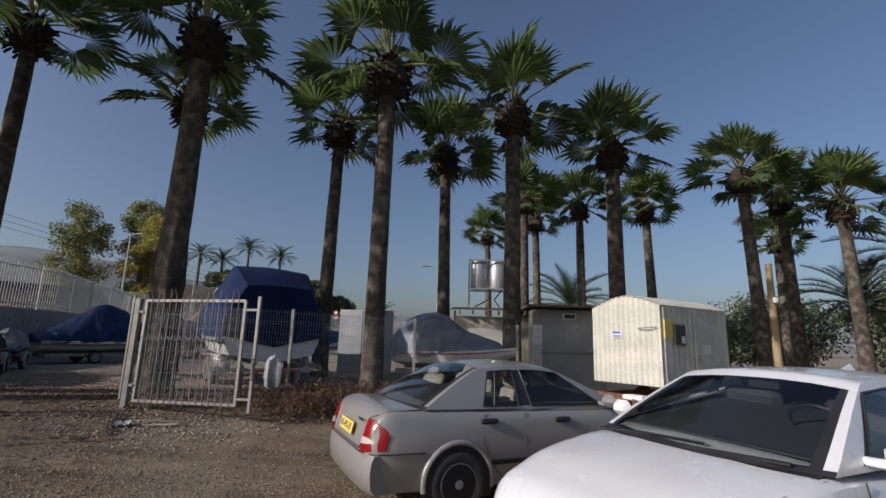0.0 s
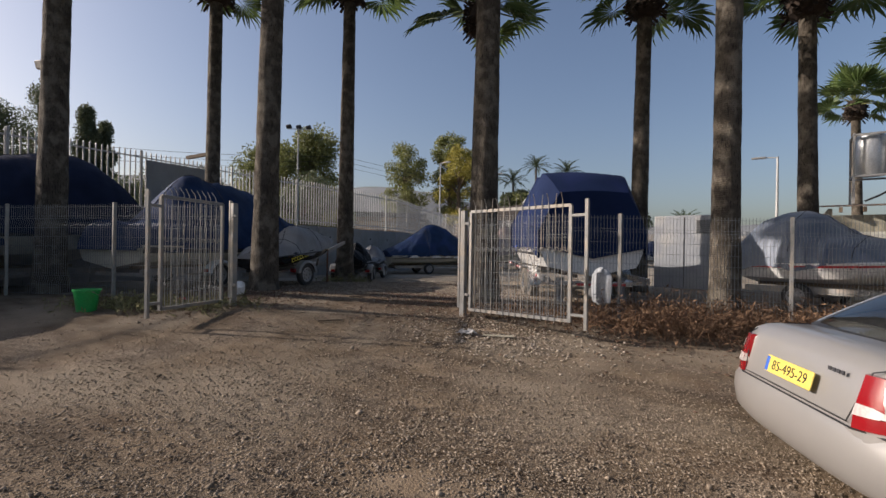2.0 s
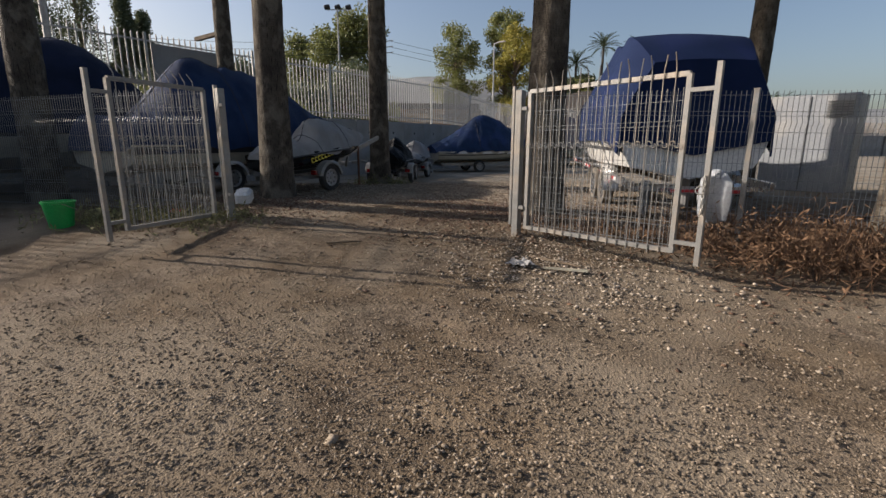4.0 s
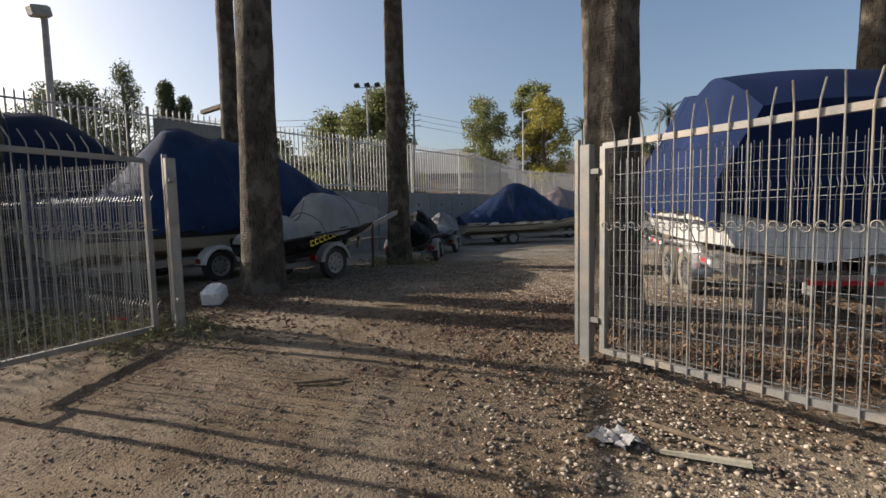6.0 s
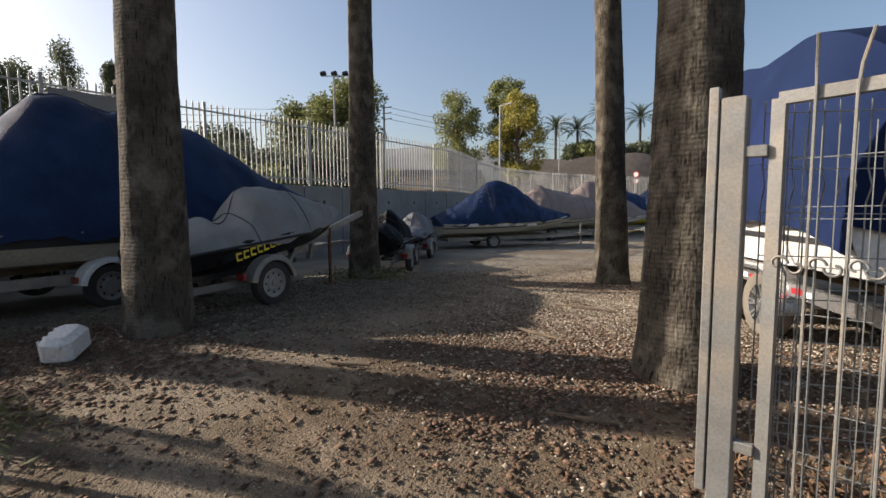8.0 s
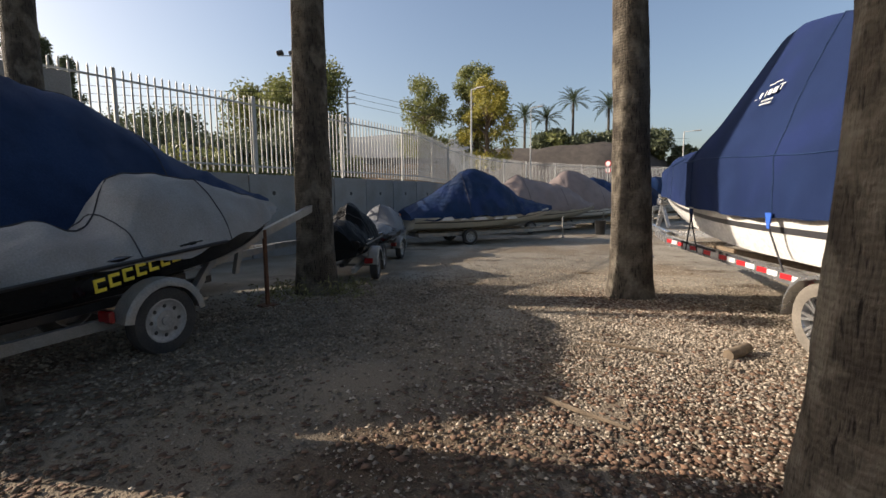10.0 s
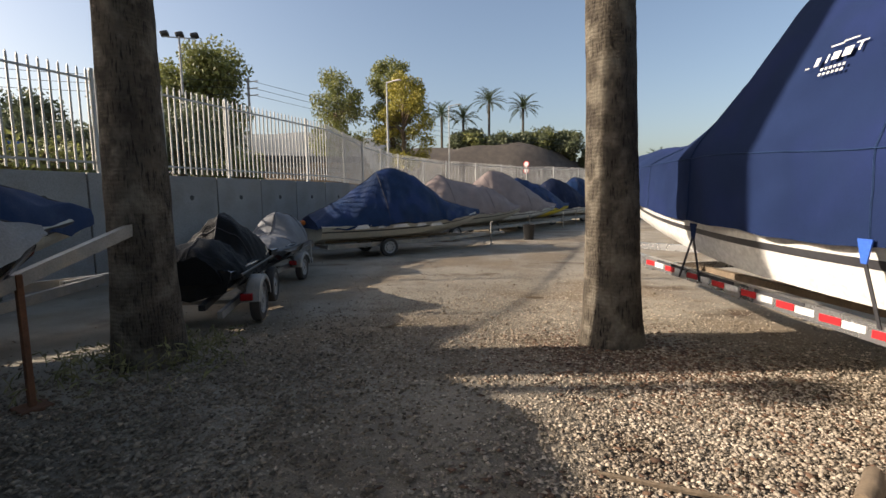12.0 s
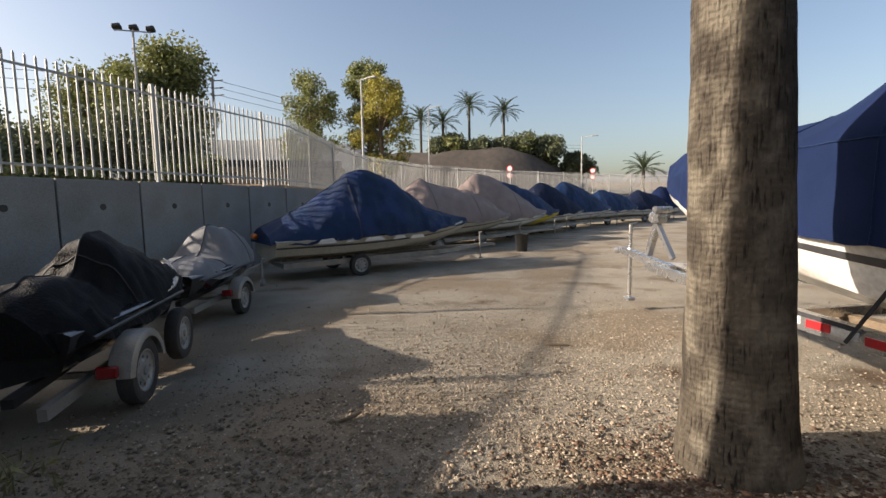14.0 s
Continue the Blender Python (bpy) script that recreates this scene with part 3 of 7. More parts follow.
# ---- wheels, boats, trailers ----
def wheel(parent, c, radius, width, tyre=None, rim=None, spokes=0, side=1, holes=8, name="wheel"):
    """A wheel whose axle lies along local x; side is the outer side."""
    w = width / 2
    t = Shape()
    t.lathe([(radius * 0.62, -w * 0.8), (radius * 0.8, -w), (radius * 0.95, -w * 0.85), (radius, -w * 0.5), (radius, w * 0.5), (radius * 0.95, w * 0.85), (radius * 0.8, w), (radius * 0.62, w * 0.8)], 28, "x", c, False)
    ob = t.make(name, tyre or M_TYRE, parent, smooth=True)
    r = Shape()
    r.lathe([(radius * 0.66, -w * 0.82), (radius * 0.6, -w * 0.5), (radius * 0.6, w * 0.5), (radius * 0.66, w * 0.82), (radius * 0.6, w * 0.84)], 28, "x", c, False)
    rr = rim or M_STEELW
    if spokes:
        back = Shape()
        back.lathe([(0.01, side * w * 0.1), (radius * 0.6, side * w * 0.1), (radius * 0.6, side * w * 0.05)], 28, "x", c, False)
        back.make("hub_plate", M_BLACK, ob)
        for i in range(spokes):
            a = 2 * math.pi * i / spokes
            for da in (-0.13, 0.13):
                p = (c[0] + side * w * 0.5, c[1] + math.cos(a) * radius * 0.12, c[2] + math.sin(a) * radius * 0.12)
                q = (c[0] + side * w * 0.72, c[1] + math.cos(a + da) * radius * 0.62, c[2] + math.sin(a + da) * radius * 0.62)
                r.beam(p, q, radius * 0.07, radius * 0.05, (1, 0, 0))
    else:
        r.lathe([(radius * 0.62, side * w * 0.75), (radius * 0.5, side * w * 0.45), (radius * 0.36, side * w * 0.5), (radius * 0.3, side * w * 0.72), (0.005, side * w * 0.72)], 28, "x", c, False)
        for i in range(holes if radius > 0.24 else 0):
            hs = Shape()
            a = 2 * math.pi * i / holes
            hs.lathe([(radius * 0.06, side * w * 0.56), (0.002, side * w * 0.58)], 8, "x", (c[0], c[1] + math.cos(a) * radius * 0.43, c[2] + math.sin(a) * radius * 0.43), False)
            hs.make("rim_hole", M_BLACK, ob)
    r.lathe([(radius * 0.16, side * w * 0.5), (radius * 0.14, side * w * 0.92), (0.005, side * w * 0.95)], 14, "x", c, False)
    r.make("rim", rr, ob, smooth=True)
    return ob


def fender(parent, c, radius, width, material, n=12, a0=8, a1=172):
    s = Shape()
    rings = []
    for i in range(n + 1):
        a = radians(a0 + (a1 - a0) * i / n)
        ring = []
        for rr, x in ((radius, -width / 2), (radius + 0.02, -width / 2 + 0.015), (radius + 0.02, width / 2 - 0.015), (radius, width / 2), (radius - 0.05, width / 2), (radius - 0.05, width / 2 - 0.006), (radius - 0.006, width / 2 - 0.012), (radius - 0.006, -width / 2 + 0.012), (radius - 0.05, -width / 2 + 0.006), (radius - 0.05, -width / 2)):
            ring.append((c[0] + x, c[1] + math.cos(a) * rr, c[2] + math.sin(a) * rr))
        rings.append(ring)
    s.loft(rings, True, True)
    return s.make("fender", material, parent, smooth=True)


def hull_ring(y, hw, keel, chine, sheer, n=8):
    """Half sections mirrored: keel, chine, flared side to the sheer, then back across the deck."""
    side = [(0.0, keel), (hw * 0.45, keel + (chine - keel) * 0.55), (hw * 0.84, chine), (hw * 0.9, chine + (sheer - chine) * 0.25), (hw * 0.97, chine + (sheer - chine) * 0.7), (hw, sheer)]
    pts = [(x, y, z) for x, z in side] + [(hw * 0.9, y, sheer + 0.03), (0, y, sheer + 0.06)]
    return pts + [(-x, y, z) for x, _, z in reversed(pts[1:-1])]


def boat_hull(parent, stations, material, stripe=None, name="hull", stripe_at=(0.72, 0.86)):
    """stations: y, half width, keel, chine, sheer."""
    rows = smooth_list(stations, 34)
    s = Shape()
    s.loft([hull_ring(y, max(hw, 0.02), k, c, sh) for y, hw, k, c, sh in rows])
    ob = s.make(name, material, parent, smooth=True)
    if stripe:
        b = Shape()
        for sgn in (-1, 1):
            lo, hi = [], []
            for y, hw, k, c, sh in rows[:-1]:
                for arr, f in ((lo, stripe_at[0]), (hi, stripe_at[1])):
                    x = hw * (0.9 + 0.07 * (f - 0.25) / 0.45 if f < 0.7 else 0.97 + 0.03 * (f - 0.7) / 0.3) + 0.008
                    arr.append((sgn * x, y, c + (sh - c) * f))
            n = len(lo)
            b.add(lo + hi, [(i, i + 1, n + i + 1, n + i) for i in range(n - 1)])
        b.make("stripe", stripe, ob)
    return ob


def boat_cover(parent, stations, material, seed=0, name="cover", label="", folds=0.03, hem_wave=0.05, n=70, across=44, seam=True, power=2.0):
    """A canvas over a boat. stations: y, half width, hem height, ridge height, roundness of the section (0 tent, 1 round)."""
    rows = smooth_list(stations, n)
    rings = []
    for i, (y, hw, hem, ridge, rnd) in enumerate(rows):
        ring = []
        for k in range(across + 1):
            t = -1 + 2 * k / across
            a = abs(t)
            u = max(0.0, 1 - a)
            flat = 1 - a ** 1.15
            dome = (1 - a ** 2.6) ** 0.62 if a < 1 else 0
            prof = flat * (1 - rnd) + dome * rnd
            x = math.copysign(hw * (a ** (1 - 0.35 * rnd)), t)
            z = hem + (ridge - hem) * prof
            wr = folds * (wobble((y * 1.7, t * 2.2, 0), 1, seed) + 0.7 * wobble((y * 5.5 + t * 2, t * 3.0, 1), 1, seed + 3))
            wr += folds * 1.5 * (0.22 - abs(wobble((y * 1.9 + a * 2.6, a * 0.9 - y * 0.5, math.copysign(3, t)), 1, seed + 11)))
            pull = a ** 3
            z += -hem_wave * pull * (0.5 + 0.5 * math.sin(y * 5 + seed)) + hem_wave * 0.6 * pull * wobble((y * 3, 0, 0), 1, seed + 5)
            x += math.copysign(folds * 1.3 * a * wobble((y * 7, z * 1.3, seed), 1, seed + 7), t)
            ring.append((x * (1 + wr * 0.4), y, z + wr))
        rings.append(ring)
    s = Shape()
    s.loft(rings, False, False)
    o = len(rings) * (across + 1)
    for end, ring in ((0, rings[0]), (1, rings[-1])):
        zlow = min(p[2] for p in ring) - 0.02
        base = len(s.v)
        s.add(ring + [(p[0], p[1], min(p[2], ring[0][2] * 0.5 + ring[-1][2] * 0.5) - 0.02) for p in ring], [(k, k + 1, across + 2 + k, across + 1 + k) for k in range(across)])
    ob = s.make(name, material, parent, label, smooth=True)
    if seam:
        for f in (0.36, 0.66):
            sm = Shape()
            r0 = rings[int(f * (n - 1))]
            sm.tube([(p[0], p[1], p[2] + 0.006) for p in r0[::2]], 0.008, 4)
            sm.make("seam", M_STRAP, ob)
        sm = Shape()
        mid = [rings[i][across // 2] for i in range(0, n, 2)]
        sm.tube([(p[0], p[1], p[2] + 0.006) for p in mid], 0.008, 4)
        sm.make("seam", M_STRAP, ob)
    return ob


def fitted_cover(parent, stations, material, seed, n=120):
    """A tailored canvas: upright skirt to a shoulder, sloping sides, flat top. stations: y, half width, hem, shoulder, top half width, ridge."""
    rows = smooth_list(stations, n)
    rings = []
    for y, hw, hem, zs, thw, ridge in rows:
        half = [(hw, hem + (zs - hem) * k / 7) for k in range(8)] + [(hw + (thw - hw) * k / 12, zs + (ridge - zs) * (k / 12) ** 0.9) for k in range(1, 13)] + [(thw * (1 - k / 4), ridge + 0.05 * thw * math.sin(k / 4 * 1.57)) for k in range(1, 5)]
        ring = []
        pts = [(-x, z) for x, z in half] + [(x, z) for x, z in reversed(half[:-1])]
        for x, z in pts:
            low = max(0.0, 1 - max(0.0, z - hem) / 0.7)
            drape = 0.055 * low * math.sin(y * 9 + 2.5 * wobble((y, z, 0), 1.5, seed)) * (0.4 + wobble((y * 0.8, 0, x), 1, seed + 4))
            wr = 0.026 * wobble((y * 1.6, z * 1.8, x), 1.0, seed) + (0.010 + 0.022 * low) * wobble((y * 5.5 + z * 3, z * 4, x), 1.0, seed + 2) + 0.016 * low * (0.3 - abs(wobble((y * 3.0 - z * 2.2, z * 1.2, x), 1.3, seed + 6)))
            hemline = -0.035 * low * low * (0.5 + 0.5 * math.cos(y * 3.2)) if z < hem + 0.02 else 0
            ring.append((x * (1 + (drape + wr) / max(0.3, hw)), y, z + wr * 0.6 + hemline))
        rings.append(ring)
    s = Shape()
    s.loft(rings, False, False)
    k = len(rings[0])
    s.add(rings[0] + [(p[0] * 0.98, p[1] + 0.02, min(p[2], stations[0][2] + 0.2 * abs(p[0]))) for p in rings[0]], [(i, i + 1, k + i + 1, k + i) for i in range(k - 1)])
    ob = s.make("cover", material, parent, "tailored navy canvas", smooth=True)
    for f in (0.34, 0.58, 0.70):
        sm = Shape()
        sm.tube([(p[0] * 1.003, p[1], p[2] + 0.004) for p in rings[int(f * n)]], 0.007, 4)
        sm.make("seam", M_DEEP, ob)
    for i in (7, k - 8):
        sm = Shape()
        sm.tube([(r[i][0] * 1.003, r[i][1], r[i][2]) for r in rings[4:-30:2]], 0.006, 4)
        sm.make("seam", M_DEEP, ob)
    return ob


def lettering(parent, m, rows, material, name="marking"):
    """Plain bars that stand for writing. rows: x, z, width, height in the plane y = 0 of m."""
    s = Shape()
    for x, z, w, h in rows:
        s.box((x, 0, z), (w, 0.006, h))
    return s.make(name, material, parent, m=m)


def bars(n, x0, z0, w, h, gap, slant=0.0):
    return [(x0 + i * (w + gap), z0 + slant * i, w, h) for i in range(n)]

# ---- ground, terrace, hills ----
def spaced(lo, hi, a, b, fine):
    xs = list(np.arange(a, b + 1e-6, fine))
    d, x = fine, a
    left = []
    while x > lo:
        d *= 1.22
        x -= d
        left.append(x)
    d, x = fine, b
    right = []
    while x < hi:
        d *= 1.22
        x += d
        right.append(x)
    return left[::-1] + xs + right


def ground_sheet():
    xs, ys = spaced(-2500, 2500, -18, 8, 0.16), spaced(-2500, 2500, -2, 24, 0.16)
    v = []
    for y in ys:
        for x in xs:
            z = ground_z(x, y)
            if -25 < x < 14 and -8 < y < 40:
                z += 0.022 * wobble((x, y, 0), 0.9, 3) + 0.012 * wobble((x, y, 0), 3.1, 5) + 0.008 * wobble((x, y, 0), 8, 1)
            v.append((x, y, z))
    n = len(xs)
    f = [(j * n + i, j * n + i + 1, (j + 1) * n + i + 1, (j + 1) * n + i) for j in range(len(ys) - 1) for i in range(n - 1)]
    me = bpy.data.meshes.new("ground")
    me.from_pydata(v, [], f)
    me.materials.append(M_SOIL)
    me.polygons.foreach_set("use_smooth", [True] * len(f))
    return tagged(new("ground", me), "dusty brown dirt and gravel yard", "ground", kind="structure")


ground_sheet()

WALL = [(-15.6, -14.0), (-16.6, -5.0), (-17.9, 7.0), (-18.75, 14.3), (-19.18, 18.2), (-19.75, 23.0), (-22.3, 28.5), (-24.3, 34.0), (-24.6, 41.0), (-22.0, 50.0), (-16.5, 60.0), (-11.0, 68.5), (-2.0, 80.0), (14.0, 95.0), (40.0, 112.0)]
WALL_TOP = 2.37


def along(points, step, start=0.0):
    """Places and directions every step metres along a line of points."""
    out, left = [], start
    for (x0, y0), (x1, y1) in zip(points, points[1:]):
        d = math.hypot(x1 - x0, y1 - y0)
        t = left
        while t < d:
            out.append((x0 + (x1 - x0) * t / d, y0 + (y1 - y0) * t / d, (x1 - x0) / d, (y1 - y0) / d))
            t += step
        left = t - d
    return out


def retaining_wall():
    wall = thing("wall_west", "grey cast concrete retaining wall with panel joints and drain holes", "wall", kind="structure")
    holes = Shape()
    for i, (x, y, dx, dy) in enumerate(along(WALL, 1.6)):
        nx, ny = dy, -dx
        a = math.atan2(dy, dx)
        s = Shape()
        s.box((0, 0, 0), (1.57, 0.28, WALL_TOP + 0.5), bevel=0.012)
        s.make("panel", M_CONC, wall, smooth=False, m=Matrix.Translation((x + dx * 0.8 - nx * 0.14, y + dy * 0.8 - ny * 0.14, WALL_TOP / 2 - 0.25)) @ Euler((0, 0, a)).to_matrix().to_4x4())
        if y < 30:
            p = Vector((x + dx * 0.8 + nx * 0.004, y + dy * 0.8 + ny * 0.004, 1.85))
            ring = [p + Vector((dx, dy, 0)) * (0.065 * math.cos(k * 0.785)) + Vector((0, 0, 0.065 * math.sin(k * 0.785))) for k in range(8)]
            holes.add(ring, [tuple(range(8))])
    holes.make("drain_holes", M_BLACK, wall)
    core = Shape()
    for (x0, y0), (x1, y1) in zip(WALL, WALL[1:]):
        d = Vector((x1 - x0, y1 - y0, 0)).normalized()
        o = Vector((-d.y, d.x, 0)) * 0.16
        core.beam(Vector((x0, y0, 0.9)) + o, Vector((x1, y1, 0.9)) + o, 0.2, 2.9)
    core.make("core", M_GREYSTR, wall)


retaining_wall()


def terrace_z(d, x, y):
    return 2.2 + 0.04 * d + 0.9 * step01((d - 14) / 25) + 0.15 * wobble((x, y, 0), 0.25, 4) * min(1, d / 3)


def terrace():
    """Raised ground behind the retaining wall."""
    dist = [0.12, 0.6, 1.5, 3, 5, 8, 12, 17, 24, 34, 48, 70, 110, 180, 300, 600, 1300]
    line = along([(-14.0, -60.0)] + WALL + [(150.0, 180.0)], 2.0)
    v, f = [], []
    for x, y, dx, dy in line:
        for d in dist:
            ax, ay = -dy, dx
            k = step01(d / 200)
            ax, ay = ax * (1 - k) - 0.75 * k, ay * (1 - k) + 0.66 * k
            v.append((x + ax * d, y + ay * d, terrace_z(d, x, y)))
    n = len(dist)
    f = [(j * n + i, j * n + i + 1, (j + 1) * n + i + 1, (j + 1) * n + i) for j in range(len(line) - 1) for i in range(n - 1)]
    me = bpy.data.meshes.new("terrace")
    me.from_pydata(v, [], f)
    me.materials.append(M_BANK)
    me.polygons.foreach_set("use_smooth", [True] * len(f))
    tagged(new("terrace", me), "raised stony brown ground behind the wall", "ground", kind="structure")


terrace()


def hills(name, dist, a0, a1, base, rise, seed, label, lift=0):
    """A long ridge seen in the distance."""
    s = Shape()
    rows = []
    for i in range(121):
        a = radians(a0 + (a1 - a0) * i / 120)
        h = base + lift * step01((a0 + (a1 - a0) * i / 120 - 98) / 36) + rise * (0.5 + 0.8 * wobble((i * 0.045, 0, 0), 1, seed) + 0.2 * wobble((i * 0.17, 0, 0), 1, seed + 2))
        e = step01(min(i, 120 - i) / 18)
        row = []
        for t, k in ((0, 0), (0.25, 0.35), (0.55, 0.75), (1, 1), (1.3, 0.7)):
            d = dist * (1 + 0.5 * t)
            row.append((math.cos(a) * d, math.sin(a) * d, -2 + (h * e + 2) * k * (1 + 0.12 * wobble((i * 0.3, t * 3, 0), 1, seed))))
        rows.append(row)
    s.loft(rows, False, False)
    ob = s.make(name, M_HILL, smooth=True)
    return tagged(ob, label, "hill", kind="structure")


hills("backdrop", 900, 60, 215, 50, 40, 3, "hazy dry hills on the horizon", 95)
hills("backdrop_far", 1900, 20, 230, 120, 90, 8, "far mountain ridge with haze in its grey colour")


# ---- palisade fence on the wall ----
def palisade():
    fence = thing("palisade_fence", "pale grey steel palisade fence on the retaining wall", "fence", kind="structure")
    z0, h = WALL_TOP + 0.06, 2.05
    pale = Shape()
    pale.add([(-0.018, -0.012, 0), (0.018, -0.012, 0), (0.018, 0.012, 0), (-0.018, 0.012, 0), (-0.018, -0.012, h - 0.06), (0.018, -0.012, h - 0.06), (0.018, 0.012, h - 0.06), (-0.018, 0.012, h - 0.06), (0, 0, h)],
             [(3, 2, 1, 0), (0, 1, 5, 4), (1, 2, 6, 5), (2, 3, 7, 6), (3, 0, 4, 7), (4, 5, 8), (5, 6, 8), (6, 7, 8), (7, 4, 8)])
    me = mesh_of(pale, "pale", M_PALE)
    rest = Shape()
    for x, y, dx, dy in along(WALL, 0.165):
        ox, oy = -dy * 0.14, dx * 0.14
        m = Matrix.Translation((x + ox, y + oy, z0)) @ Euler((0, 0, math.atan2(dy, dx))).to_matrix().to_4x4()
        if 5.0 < y < 24.5:
            piece("pale", me, fence, "", m)
        else:
            rest.add([m @ Vector(p.co) for p in me.vertices], [tuple(p.vertices) for p in me.polygons])
    tagged(rest.make("pales_beyond", M_PALE, fence), kind="stuff")
    for x, y, dx, dy in along(WALL, 3.42, 1.75):
        ox, oy = -dy * 0.10, dx * 0.10
        s = Shape()
        s.box((0, 0, 1.02), (0.07, 0.07, 2.16), bevel=0.006)
        s.make("post", M_PALE, fence, m=Matrix.Translation((x + ox, y + oy, WALL_TOP)) @ Euler((0, 0, math.atan2(dy, dx))).to_matrix().to_4x4())
    for zz in (0.16, 1.82):
        s = Shape()
        for (x0, y0), (x1, y1) in zip(WALL, WALL[1:]):
            d = Vector((x1 - x0, y1 - y0, 0)).normalized()
            o = Vector((-d.y, d.x, 0)) * 0.118
            s.beam(Vector((x0, y0, z0 + zz)) + o, Vector((x1, y1, z0 + zz)) + o, 0.02, 0.045)
        s.make("rail", M_PALE, fence)
    # a solid sheet fixed to the fence
    p = Vector((-18.02, 8.2, 0))
    s = Shape()
    d = Vector((-0.115, 1, 0)).normalized()
    s.beam(p + Vector((0.09, 0, z0 + 0.95)), p + d * 2.5 + Vector((0.09, 0, z0 + 0.95)), 0.03, 1.55)
    s.make("sheet", M_CONC, fence, "plain grey sheet screen")


palisade()

# ---- welded mesh fence and gate at the entrance ----
def mesh_panel(parent, a, b, h, lift=0.06):
    """Wire panel with V bends between two posts."""
    a, b = Vector((a[0], a[1], ground_z(*a) + lift)), Vector((b[0], b[1], ground_z(*b) + lift))
    d = b - a
    L = d.length
    n = int(L / 0.055)
    side = Vector((d.y, -d.x, 0)).normalized()
    s = Shape()
    bends = (0.18, 0.82)
    def off(z):
        return sum(max(0.0, 0.035 - abs(z - q * h) * 0.6) for q in bends)
    for i in range(n + 1):
        p = a + d * (i / n)
        last = None
        for z in (0, 0.14 * h, 0.18 * h, 0.22 * h, 0.78 * h, 0.82 * h, 0.86 * h, h + 0.03):
            q = p + Vector((0, 0, z)) + side * off(z)
            if last is not None:
                s.beam(last, q, 0.005, 0.005, (d.x, d.y, 0.01))
            last = q
    z = 0.02
    while z < h:
        o = side * (off(z) + 0.004)
        s.beam(a + Vector((0, 0, z)) + o, b + Vector((0, 0, z)) + o, 0.005, 0.005)
        near = min(abs(z - q * h) for q in bends)
        z += 0.05 if near < 0.09 else 0.19
    return s.make("wire_panel", M_WIRE, parent)


def fence_post(parent, x, y, h, w=0.06):
    s = Shape()
    s.box((0, 0, h / 2 - 0.1), (w, w, h + 0.2), bevel=0.005)
    s.box((0, 0, h + 0.01), (w + 0.006, w + 0.006, 0.02), bevel=0.004)
    return s.make("post", M_GALV, parent, m=put(x, y))


GL, GR = (-9.42, 6.3), (-5.72, 8.68)
RIGHT = [(-5.62, 8.74), (-3.24, 9.98), (-0.75, 11.25), (1.8, 12.5), (4.4, 13.8)]
LEFT = [(-9.55, 6.12), (-11.95, 5.2), (-14.35, 4.05), (-16.75, 2.9)]
for nm, line, lab in (("fence_right", RIGHT, "galvanised welded mesh fence along the yard entrance"), ("fence_left", LEFT, "galvanised welded mesh fence before covered boats")):
    fo = thing(nm, lab, "fence", kind="structure")
    for p in line[1:]:
        fence_post(fo, p[0], p[1], 1.95)
    for p, q in zip(line, line[1:]):
        mesh_panel(fo, p, q, 1.85)


def scroll(s, c, r, flip, ax, up):
    pts = []
    for i in range(15):
        a = i / 14 * 4.6
        rr = r * (1 - 0.62 * i / 14)
        pts.append(c + ax * (flip * (math.cos(a) * rr)) + up * (math.sin(a) * rr))
    s.tube(pts, 0.006, 4)


